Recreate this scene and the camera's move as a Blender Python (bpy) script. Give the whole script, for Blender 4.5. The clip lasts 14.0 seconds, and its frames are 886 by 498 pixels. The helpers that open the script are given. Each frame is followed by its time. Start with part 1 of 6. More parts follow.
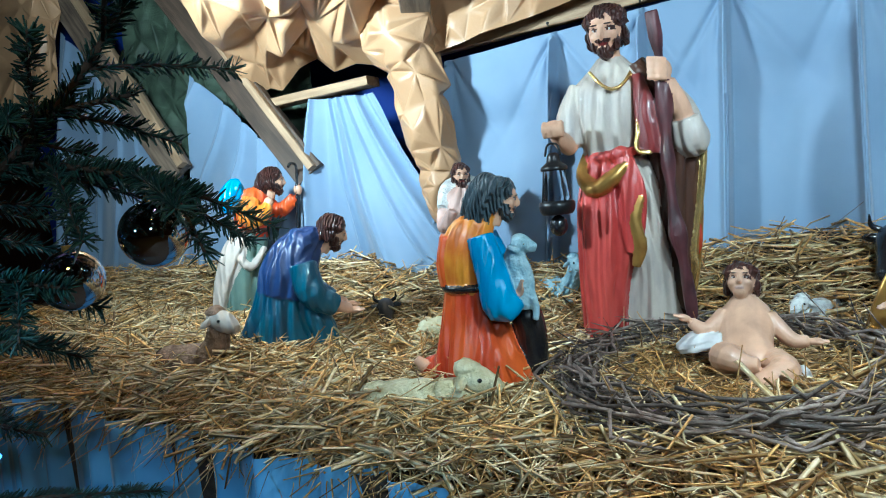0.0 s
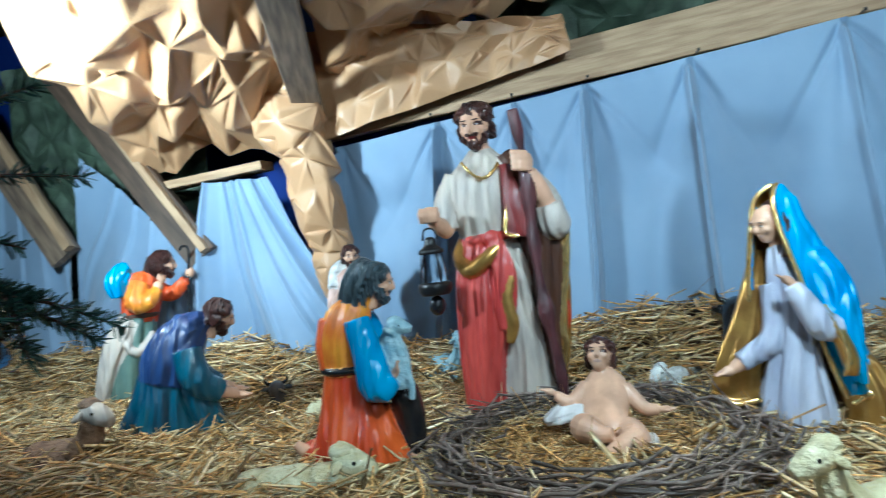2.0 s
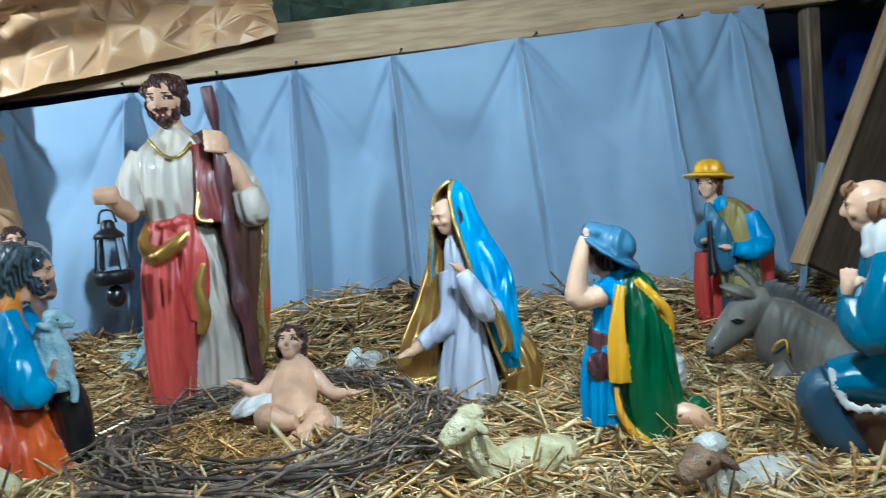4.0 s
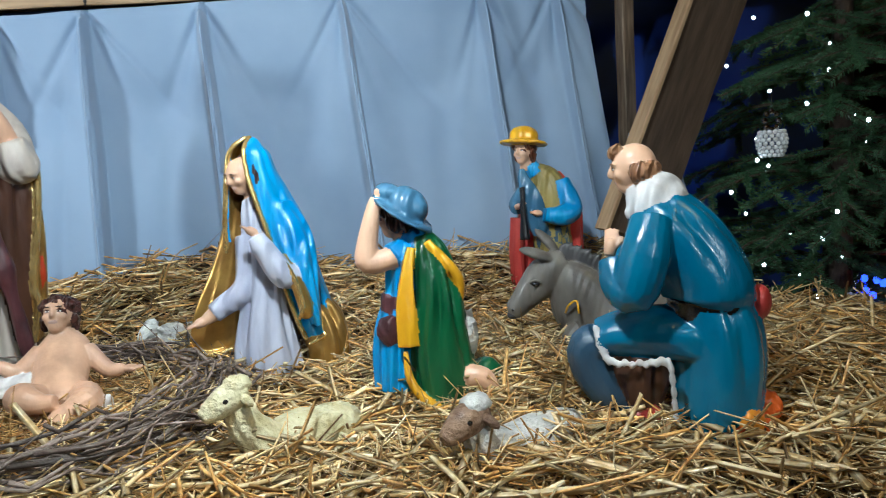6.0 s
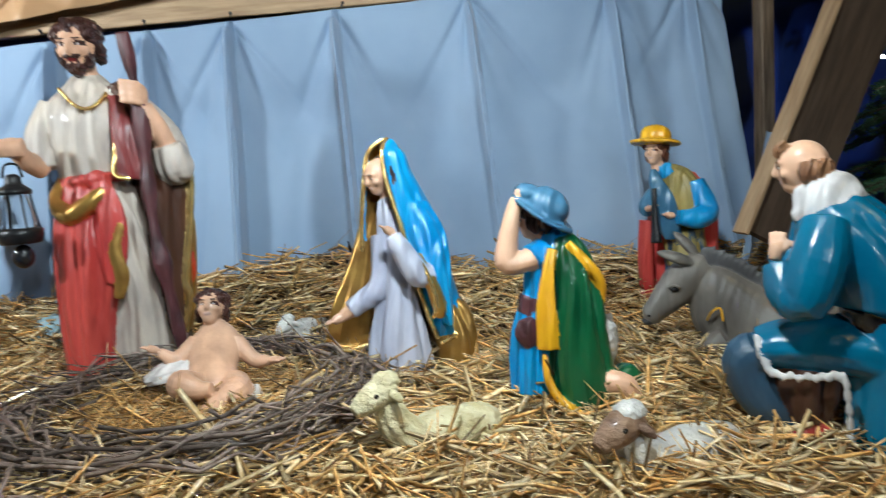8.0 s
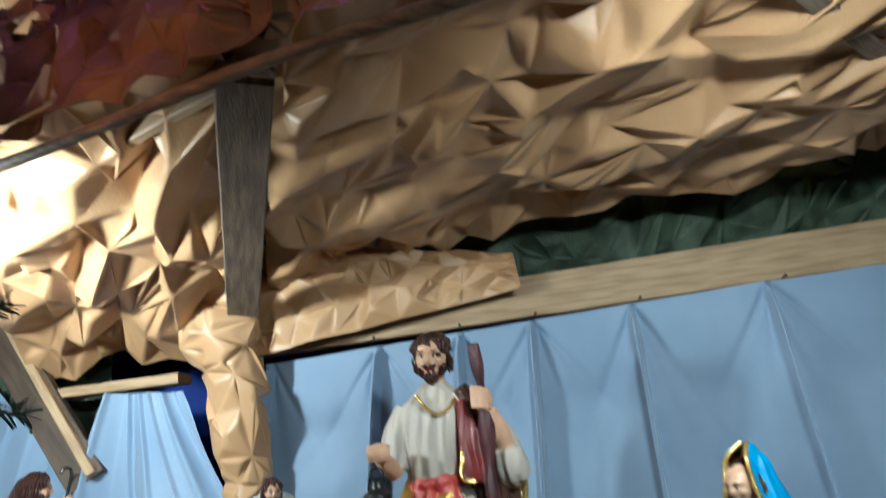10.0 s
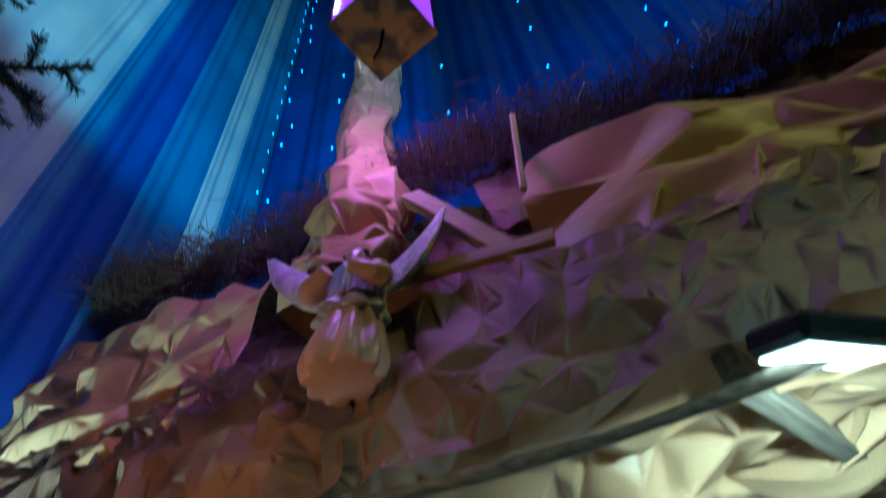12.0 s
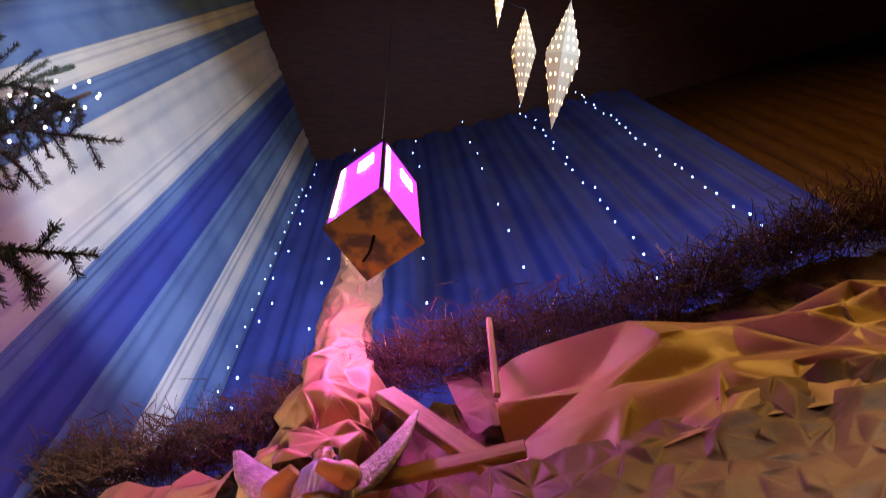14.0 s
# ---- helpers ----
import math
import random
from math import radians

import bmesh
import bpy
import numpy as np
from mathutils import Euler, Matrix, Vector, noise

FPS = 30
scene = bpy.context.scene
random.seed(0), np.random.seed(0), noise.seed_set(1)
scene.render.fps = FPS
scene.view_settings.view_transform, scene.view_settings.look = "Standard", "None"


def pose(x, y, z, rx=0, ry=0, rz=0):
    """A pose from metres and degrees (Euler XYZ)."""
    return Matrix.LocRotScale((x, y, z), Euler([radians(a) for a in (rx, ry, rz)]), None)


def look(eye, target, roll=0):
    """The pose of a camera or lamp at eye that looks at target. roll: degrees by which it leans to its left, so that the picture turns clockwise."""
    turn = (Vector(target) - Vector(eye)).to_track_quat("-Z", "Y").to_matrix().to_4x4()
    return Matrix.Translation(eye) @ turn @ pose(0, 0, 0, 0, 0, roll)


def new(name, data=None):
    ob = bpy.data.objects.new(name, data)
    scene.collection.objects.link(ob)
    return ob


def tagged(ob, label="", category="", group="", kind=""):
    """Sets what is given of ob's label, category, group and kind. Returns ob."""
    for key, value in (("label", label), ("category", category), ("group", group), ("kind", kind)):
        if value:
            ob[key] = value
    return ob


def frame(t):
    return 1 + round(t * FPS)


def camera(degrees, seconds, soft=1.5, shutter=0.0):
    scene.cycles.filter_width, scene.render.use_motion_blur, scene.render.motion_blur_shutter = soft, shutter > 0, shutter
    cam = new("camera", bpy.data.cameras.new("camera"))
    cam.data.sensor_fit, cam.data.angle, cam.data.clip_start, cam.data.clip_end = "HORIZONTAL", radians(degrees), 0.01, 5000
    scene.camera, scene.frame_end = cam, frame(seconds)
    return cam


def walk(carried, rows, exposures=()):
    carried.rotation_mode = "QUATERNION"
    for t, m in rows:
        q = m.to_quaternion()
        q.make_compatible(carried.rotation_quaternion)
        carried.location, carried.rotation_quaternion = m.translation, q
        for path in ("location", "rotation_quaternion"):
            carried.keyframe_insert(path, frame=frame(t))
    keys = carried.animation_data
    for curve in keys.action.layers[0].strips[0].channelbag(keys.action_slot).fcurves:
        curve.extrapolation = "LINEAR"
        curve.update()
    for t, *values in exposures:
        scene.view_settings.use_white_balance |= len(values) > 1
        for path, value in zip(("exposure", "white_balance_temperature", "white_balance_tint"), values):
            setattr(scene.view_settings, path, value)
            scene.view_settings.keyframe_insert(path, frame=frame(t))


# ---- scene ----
from mathutils.bvhtree import BVHTree
from mathutils.geometry import delaunay_2d_cdt

cam = camera(68.9, 14.0, soft=0.9, shutter=0.5)
ROWS = [
    (0.0, 0.3453, 0.0468, 1.3809, 83.8, 6.02, 13.94),
    (0.5, 0.361, 0.0395, 1.3905, 84.76, 6.02, 12.98),
    (1.0, 0.3922, 0.0215, 1.406, 86.56, 6.12, 12.06),
    (1.5, 0.4198, -0.0007, 1.4167, 88.61, 6.08, 10.79),
    (2.0, 0.4768, -0.0054, 1.4054, 89.28, 6.88, 6.77),
    (2.5, 0.5166, 0.0042, 1.3978, 88.33, 6.48, 0.15),
    (3.0, 0.5494, 0.0005, 1.392, 87.31, 6.06, -5.91),
    (3.5, 0.5746, 0.0005, 1.3915, 86.57, 5.58, -12.07),
    (4.0, 0.6, 0.0, 1.386, 85.98, 4.99, -16.01),
    (4.2, 0.6168, 0.0001, 1.3819, 85.68, 4.91, -17.19),
    (6.3, 0.7956, -0.0067, 1.3437, 82.45, 3.42, -28.13),
    (6.5, 0.7924, -0.0064, 1.3435, 82.45, 3.2, -28.39),
    (7.0, 0.7965, 0.0087, 1.3344, 82.11, 3.0, -28.36),
    (7.5, 0.7606, 0.0355, 1.3389, 81.78, 3.52, -24.33),
    (8.0, 0.7074, 0.0404, 1.3464, 83.38, 3.99, -18.72),
    (8.5, 0.65, 0.0187, 1.3691, 86.32, 4.6, -11.72),
    (8.7, 0.6113, -0.0042, 1.3971, 88.6, 4.62, -7.54),
    (10.8, 0.1977, 0.111, 1.5204, 120.19, 4.38, -1.77),
    (11.0, 0.1899, 0.0782, 1.5349, 123.44, 4.58, -2.15),
    (11.5, 0.1785, 0.0041, 1.562, 131.78, 4.3, -1.75),
    (12.0, 0.19, -0.0568, 1.5581, 140.37, 3.91, -2.66),
    (12.5, 0.1977, -0.1445, 1.5543, 150.63, 3.83, -4.25),
    (13.0, 0.1862, -0.19, 1.5507, 156.01, 3.89, -5.22),
    (13.5, 0.1645, -0.1805, 1.5345, 158.53, 3.71, -6.64),
    (14.0, 0.1672, -0.1433, 1.5364, 156.01, 3.73, -7.4),
]
# end of path
EXPOSURES = [(0.0, 0.0, 5100, -10), (1.5, -0.05, 5100, -10), (2.5, -0.12, 5050, -10), (3.5, -0.12, 5050, -10), (4.5, -0.06, 5500, -4), (6.5, 0.0, 6050, 2), (7.2, 0.0, 6150, 3), (8.7, -0.02, 6000, 0), (10.8, -0.6, 5600, -24), (11.5, -0.45, 4600, -54), (12.2, 0.3, 3950, -40), (12.6, 0.5, 4200, -26), (12.9, 0.6, 5000, -6), (13.4, 0.85, 7000, 16), (14.0, 1.05, 9200, 30)]
walk(cam, [(r[0], pose(*r[1:])) for r in ROWS], EXPOSURES)

# ---- world and lamps ----
world = bpy.data.worlds.new("night")
scene.world = world
world.use_nodes = True
world.node_tree.nodes["Background"].inputs[0].default_value = (0.10, 0.13, 0.22, 1)
world.node_tree.nodes["Background"].inputs[1].default_value = 0.24


def lamp(name, kind, place, target, power, color, size=0.1, spread=180, cone=60):
    data = bpy.data.lights.new(name, kind)
    data.energy, data.color = power, color
    if kind == "AREA":
        data.size, data.spread = size, radians(spread)
    else:
        data.shadow_soft_size = size
    if kind == "SPOT":
        data.spot_size, data.spot_blend = radians(cone), 0.35
    ob = new(name, data)
    ob.matrix_world = look(place, target)
    return tagged(ob, kind="structure")


lamp("flood_light_right", "AREA", (0.92, 0.68, 2.16), (1.35, 2.0, 1.12), 24, (0.95, 0.98, 1.0), 0.09, spread=155)
# Left flood is assumed from the bright roof paper; its source is unseen.
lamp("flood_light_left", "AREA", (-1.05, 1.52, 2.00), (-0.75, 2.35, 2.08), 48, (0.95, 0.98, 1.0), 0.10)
lamp("stage_spot", "SPOT", (1.4, -2.2, 2.45), (1.25, 1.0, 0.62), 100, (0.90, 0.96, 1.0), 0.05, cone=76)
# Added blue fill for the left fir and skirt; no such lamp hangs there.
lamp("left_fill", "SPOT", (-0.85, -0.75, 1.75), (-0.80, 1.0, 0.62), 72, (0.45, 0.72, 1.0), 0.08, cone=58)
# Added warm fill over the roof front; no fixture belongs to it.
lamp("hall_fill", "AREA", (3.0, -4.0, 8.0), (1.0, 0.5, 3.2), 90, (1.0, 0.62, 0.14), 1.0)
lamp("lantern_light", "POINT", (0.14, 0.85, 3.66), (0, 0, 0), 20, (0.62, 0.12, 0.72), 0.06)
lamp("curtain_spot", "SPOT", (0.9, -1.2, 4.2), (-1.2, 1.8, 6.3), 320, (0.62, 0.82, 1.0), 0.1, cone=56)
# Added blue fill that brightens the back curtain, without a visible source.
lamp("back_fill", "SPOT", (1.2, -0.6, 4.0), (1.2, 2.2, 6.2), 140, (0.18, 0.42, 1.0), 0.1, cone=100)
lamp("amber_spot", "SPOT", (-0.42, 0.86, 2.26), (0.0, 1.35, 2.60), 5.5, (1.0, 0.33, 0.13), 0.04, cone=120)

# ---- materials ----


def mat(name, color, rough=0.5, color2=None, scale=20.0, bump=0.15, metal=0.0, stretch=(1, 1, 1), coat=0.0, island=0.0, fine=120.0, sheen=0.0, mix=(0.35, 0.65)):
    m = bpy.data.materials.new(name)
    m.use_nodes = True
    n, l = m.node_tree.nodes, m.node_tree.links
    b = n["Principled BSDF"]
    b.inputs["Roughness"].default_value = rough
    b.inputs["Metallic"].default_value = metal
    b.inputs["Coat Weight"].default_value = coat
    b.inputs["Coat Roughness"].default_value = 0.12
    b.inputs["Sheen Weight"].default_value = sheen
    co = n.new("ShaderNodeTexCoord")
    mp = n.new("ShaderNodeMapping")
    mp.inputs["Scale"].default_value = stretch
    l.new(co.outputs["Object"], mp.inputs["Vector"])
    nz = n.new("ShaderNodeTexNoise")
    nz.inputs["Scale"].default_value, nz.inputs["Detail"].default_value = scale, 6
    l.new(mp.outputs[0], nz.inputs["Vector"])
    rp = n.new("ShaderNodeValToRGB")
    rp.color_ramp.elements[0].position, rp.color_ramp.elements[1].position = mix
    c2 = color2 or tuple(0.72 * c for c in color)
    rp.color_ramp.elements[0].color, rp.color_ramp.elements[1].color = (*c2, 1), (*color, 1)
    l.new(nz.outputs["Fac"], rp.inputs[0])
    out = rp.outputs[0]
    if island:
        g = n.new("ShaderNodeNewGeometry")
        o = n.new("ShaderNodeObjectInfo")
        ad = n.new("ShaderNodeMath")
        ad.operation = "ADD"
        l.new(g.outputs["Random Per Island"], ad.inputs[0])
        l.new(o.outputs["Random"], ad.inputs[1])
        fr = n.new("ShaderNodeMath")
        fr.operation = "FRACT"
        l.new(ad.outputs[0], fr.inputs[0])
        mr = n.new("ShaderNodeMapRange")
        mr.inputs["To Min"].default_value, mr.inputs["To Max"].default_value = 1 - island, 1 + 0.6 * island
        l.new(fr.outputs[0], mr.inputs["Value"])
        hs = n.new("ShaderNodeHueSaturation")
        l.new(mr.outputs[0], hs.inputs["Value"])
        l.new(out, hs.inputs["Color"])
        out = hs.outputs[0]
    l.new(out, b.inputs["Base Color"])
    f = n.new("ShaderNodeTexNoise")
    f.inputs["Scale"].default_value, f.inputs["Detail"].default_value = fine, 5
    l.new(mp.outputs[0], f.inputs["Vector"])
    bp = n.new("ShaderNodeBump")
    bp.inputs["Strength"].default_value, bp.inputs["Distance"].default_value = bump, 0.01
    l.new(f.outputs["Fac"], bp.inputs["Height"])
    l.new(bp.outputs[0], b.inputs["Normal"])
    return m


def glow(name, color, strength):
    m = bpy.data.materials.new(name)
    m.use_nodes = True
    b = m.node_tree.nodes["Principled BSDF"]
    b.inputs["Base Color"].default_value = (*color, 1)
    b.inputs["Emission Color"].default_value = (*color, 1)
    b.inputs["Emission Strength"].default_value = strength
    return m


def paint(name, color, rough=0.32, color2=None, scale=14, carve=0.55, grain=10.0, turn=(0, 0, 0)):
    """Gloss paint on plaster: streaky colour, and carved folds or strands as relief."""
    m = mat(name, color, rough + 0.05, color2 or tuple(0.6 * c for c in color), scale, bump=0.30, coat=0.2, fine=48, stretch=(1, 1, 0.45))
    n, l = m.node_tree.nodes, m.node_tree.links
    if carve:
        co = n.new("ShaderNodeTexCoord")
        w = n.new("ShaderNodeTexWave")
        w.wave_type, w.bands_direction, w.wave_profile = "BANDS", "X", "SIN"
        w.inputs["Scale"].default_value, w.inputs["Distortion"].default_value = grain, 7.0
        w.inputs["Detail"].default_value, w.inputs["Detail Scale"].default_value = 2.0, 0.9
        mp = n.new("ShaderNodeMapping")
        mp.inputs["Scale"].default_value = (1, 1, 0.35)
        mp.inputs["Rotation"].default_value = (0, 0, 0.6)
        l.new(co.outputs["Object"], mp.inputs["Vector"])
        l.new(mp.outputs[0], w.inputs["Vector"])
        bp = n.new("ShaderNodeBump")
        bp.inputs["Strength"].default_value, bp.inputs["Distance"].default_value = carve, 0.012
        l.new(w.outputs["Fac"], bp.inputs["Height"])
        old = n["Principled BSDF"].inputs["Normal"].links[0].from_node
        l.new(bp.outputs[0], old.inputs["Normal"])
    return m


SKIN = paint("skin_paint", (0.72, 0.43, 0.28), 0.4, carve=0)
SKIN_PALE = paint("pale_skin_paint", (0.70, 0.43, 0.285), 0.35, carve=0)
HAIR = paint("brown_hair_paint", (0.075, 0.026, 0.020), 0.3, (0.03, 0.012, 0.01), 40, carve=0.9, grain=34.0)
HAIR_GREY = paint("grey_hair_paint", (0.10, 0.14, 0.17), 0.3, (0.03, 0.05, 0.065), 40, carve=0.9, grain=34.0)
CREAM = paint("cream_paint", (0.60, 0.53, 0.45), 0.38, (0.42, 0.37, 0.33))
RED = paint("red_paint", (0.56, 0.075, 0.06), 0.32, (0.36, 0.03, 0.03))
GOLD = mat("gold_paint", (0.62, 0.38, 0.10), 0.28, (0.34, 0.18, 0.05), 12, 0.1, metal=0.75)
BROWN = paint("brown_paint", (0.085, 0.035, 0.02), 0.35)
MAROON = paint("maroon_bark_paint", (0.10, 0.03, 0.035), 0.45, (0.04, 0.012, 0.015), 30)
BLUE = paint("bright_blue_paint", (0.02, 0.33, 0.66), 0.25, (0.01, 0.20, 0.50), 9)
LAVENDER = paint("lavender_grey_paint", (0.50, 0.52, 0.62), 0.35, (0.30, 0.32, 0.42), 9)
ORANGE = paint("orange_paint", (0.72, 0.13, 0.02), 0.32, (0.50, 0.04, 0.01), 9)
AMBER = paint("amber_yellow_paint", (0.80, 0.34, 0.03), 0.32, (0.62, 0.16, 0.02), 25)
NAVY = paint("navy_blue_paint", (0.03, 0.07, 0.21), 0.32, (0.015, 0.035, 0.12), 9)
TEAL = paint("dark_teal_paint", (0.015, 0.10, 0.16), 0.28, (0.008, 0.045, 0.09), 9)
PETROL = paint("petrol_blue_paint", (0.008, 0.17, 0.30), 0.22, (0.005, 0.10, 0.20), 9, carve=0.22, grain=7.0)
SAGE = paint("sage_green_paint", (0.16, 0.24, 0.20), 0.36, (0.08, 0.13, 0.11), 9)
GREEN = paint("bottle_green_paint", (0.006, 0.10, 0.035), 0.26, (0.003, 0.05, 0.018), 9)
YELLOW = paint("yellow_paint", (0.80, 0.45, 0.01), 0.32, (0.62, 0.30, 0.01), 12)
BLACK = paint("black_paint", (0.012, 0.012, 0.014), 0.2, carve=0)
ROSE = paint("pale_rose_paint", (0.55, 0.36, 0.30), 0.36)
BLUSH = paint("smooth_rose_paint", (0.58, 0.37, 0.32), 0.45, (0.48, 0.29, 0.25), carve=0)
STEEL = paint("steel_blue_paint", (0.08, 0.21, 0.33), 0.22, (0.04, 0.12, 0.22), 9)
DENIM = paint("denim_blue_paint", (0.04, 0.095, 0.16), 0.34, (0.02, 0.05, 0.085), 12, carve=0.25, grain=7.0)
GREY = paint("donkey_grey_paint", (0.17, 0.155, 0.135), 0.45, (0.065, 0.058, 0.052), 11, carve=0.14, grain=18.0)
OCHRE = paint("ochre_paint", (0.33, 0.25, 0.07), 0.4, (0.20, 0.17, 0.06), 22)
DEEP_RED = paint("deep_red_paint", (0.20, 0.02, 0.02), 0.35)
HAIR_RED = paint("auburn_hair_paint", (0.16, 0.05, 0.02), 0.35, (0.08, 0.02, 0.01), 40, carve=0.9, grain=34.0)
HAIR_TAN = paint("tan_hair_paint", (0.42, 0.22, 0.11), 0.36, (0.26, 0.12, 0.06), 40, carve=0.9, grain=34.0)
GILT = mat("bright_gilt", (0.85, 0.62, 0.25), 0.24, (0.60, 0.38, 0.12), 20, 0.1, metal=0.8)
DKGREY = paint("dark_grey_paint", (0.05, 0.048, 0.05), 0.4, carve=0)
WOOL = mat("cream_wool_paint", (0.72, 0.68, 0.46), 0.5, (0.52, 0.46, 0.25), 30, 1.0, coat=0.15, fine=75)
WOOL_WHITE = mat("white_wool_paint", (0.70, 0.70, 0.66), 0.5, (0.42, 0.42, 0.42), 30, 1.0, coat=0.15, fine=75)
WOOL_BLUE = mat("bluish_wool_paint", (0.42, 0.60, 0.68), 0.45, (0.22, 0.38, 0.48), 30, 1.0, coat=0.15, fine=75)
FUR_BROWN = mat("brown_wool_paint", (0.30, 0.19, 0.12), 0.55, (0.14, 0.08, 0.05), 30, 1.0, coat=0.15, fine=75)
CLOTH_WHITE = paint("white_cloth_paint", (0.75, 0.74, 0.74), 0.4)
DRAPE = mat("blue_grey_cloth", (0.24, 0.33, 0.46), 0.7, (0.20, 0.285, 0.415), 3, 0.12, sheen=0.25, fine=500)
SKIRT = mat("blue_satin_cloth", (0.20, 0.44, 0.72), 0.36, (0.14, 0.33, 0.60), 4, 0.1, sheen=0.3, fine=400)
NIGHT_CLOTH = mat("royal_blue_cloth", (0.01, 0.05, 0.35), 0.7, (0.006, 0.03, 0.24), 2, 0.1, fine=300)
# Bright folds of the striped curtain, put into the cloth colour.
LIT_CLOTH = mat("lit_blue_cloth", (0.40, 0.48, 0.55), 0.7, (0.28, 0.38, 0.50), 2, 0.1, fine=300)
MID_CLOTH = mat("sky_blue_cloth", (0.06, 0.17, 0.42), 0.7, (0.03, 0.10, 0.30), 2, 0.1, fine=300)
PAPER = mat("kraft_paper", (0.50, 0.31, 0.165), 0.44, (0.38, 0.215, 0.105), 5, 0.14, fine=90, mix=(0.2, 0.8))
# Darker kraft tone; on the backing sheets it stands in for shade.
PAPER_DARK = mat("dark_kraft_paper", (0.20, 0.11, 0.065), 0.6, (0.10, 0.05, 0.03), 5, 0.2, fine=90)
WOOD = mat("raw_pine_board", (0.42, 0.29, 0.17), 0.62, (0.28, 0.18, 0.10), 6, 0.25, stretch=(1, 9, 9), fine=40)
WOOD_DARK = mat("dark_board", (0.085, 0.055, 0.036), 0.6, (0.045, 0.028, 0.018), 6, 0.3, stretch=(1, 9, 9), fine=40)
WOOD_GREY = mat("weathered_board", (0.22, 0.16, 0.11), 0.65, (0.10, 0.07, 0.05), 7, 0.3, stretch=(1, 10, 10), fine=40)
CEIL_WOOD = mat("brown_ceiling_wood", (0.10, 0.045, 0.022), 0.6, (0.06, 0.026, 0.014), 4, 0.2, stretch=(1, 8, 1))
STRAW = mat("straw", (0.78, 0.50, 0.19), 0.30, (0.40, 0.19, 0.05), 60, 0.1, island=0.85)
# Pale stalks; the tone also carries the bright highlights on them.
STRAW_PALE = mat("pale_straw", (0.90, 0.76, 0.50), 0.22, (0.66, 0.46, 0.20), 50, 0.1, island=0.5)
# Shade in the gaps between stalks is put into this dark colour.
STRAW_BED = mat("straw_gap_shade", (0.10, 0.055, 0.02), 0.7, (0.03, 0.016, 0.007), 45, 1.0, stretch=(1, 3, 1), fine=70)
TWIG = mat("brown_twig", (0.27, 0.215, 0.185), 0.42, (0.10, 0.066, 0.052), 60, 0.4, island=0.75)
THATCH = mat("dark_thatch", (0.13, 0.065, 0.04), 0.7, (0.04, 0.02, 0.012), 40, 0.4, island=0.4)
# Left fir: bluish light is put into the needle colour.
NEEDLE = mat("fir_needle", (0.04, 0.105, 0.085), 0.38, (0.018, 0.05, 0.04), 60, 0.05, island=0.4)
# Right fir: the light on it is put into this brighter green.
NEEDLE_R = mat("lit_fir_needle", (0.075, 0.18, 0.085), 0.42, (0.035, 0.095, 0.045), 60, 0.05, island=0.4)
BARK = mat("fir_bark", (0.07, 0.045, 0.03), 0.7, (0.035, 0.022, 0.015), 40, 0.4)
CHROME = mat("silver_glass_ball", (0.55, 0.56, 0.58), 0.04, (0.5, 0.5, 0.52), 3, 0.0, metal=1.0)
PEARL = mat("white_bead", (0.75, 0.77, 0.80), 0.25, (0.55, 0.58, 0.62), 40, 0.1, coat=0.4)
FOLIAGE = mat("sage_crumpled_paper", (0.09, 0.13, 0.085), 0.6, (0.04, 0.06, 0.04), 12, 0.4)
IRON = mat("black_iron", (0.012, 0.013, 0.015), 0.35, (0.02, 0.02, 0.022), 30, 0.15, metal=0.4)
# Yellowish light on the patterned board is put into its colour.
PHOTO = mat("yellow_lit_picture_board", (0.80, 0.58, 0.18), 0.5, (0.20, 0.19, 0.15), 11, 0.1, mix=(0.44, 0.56))
LED = glow("led_white", (0.75, 0.86, 1.0), 14)
LED_BLUE = glow("led_blue", (0.10, 0.30, 1.0), 5)
LANTERN_PANEL = glow("lantern_panel_violet", (0.42, 0.045, 1.0), 1.1)
HOT_SPOT = glow("panel_hot_spot", (0.8, 0.9, 1.0), 14)
FLOOD = glow("flood_panel", (1.0, 0.96, 0.9), 9)
STAR = glow("star_lamp", (1.0, 0.76, 0.36), 0.9)
BUNDLE_BLUE = glow("blue_bulb", (0.02, 0.05, 1.0), 5)
BUNDLE_RED = glow("red_bulb", (1.0, 0.02, 0.05), 4)
GLASS = bpy.data.materials.new("lantern_glass")
GLASS.use_nodes = True
GLASS.node_tree.nodes["Principled BSDF"].inputs["Transmission Weight"].default_value = 1.0
GLASS.node_tree.nodes["Principled BSDF"].inputs["Roughness"].default_value = 0.03
GLASS.node_tree.nodes["Principled BSDF"].inputs["IOR"].default_value = 1.1

# ---- mesh helpers ----
rng = np.random.default_rng(7)


def mesh_object(name, verts, faces, mats, parent=None, label="", smooth=True, idx=None):
    me = bpy.data.meshes.new(name)
    me.from_pydata([tuple(map(float, v)) for v in verts], [], [tuple(map(int, f)) for f in faces])
    for m in (mats if isinstance(mats, (list, tuple)) else [mats]):
        me.materials.append(m)
    if idx is not None:
        me.polygons.foreach_set("material_index", np.asarray(idx, dtype=np.int32))
    me.polygons.foreach_set("use_smooth", np.full(len(me.polygons), smooth))
    me.update()
    ob = new(name, me)
    if parent:
        ob.parent = parent
    if label:
        ob["label"] = label
    return ob


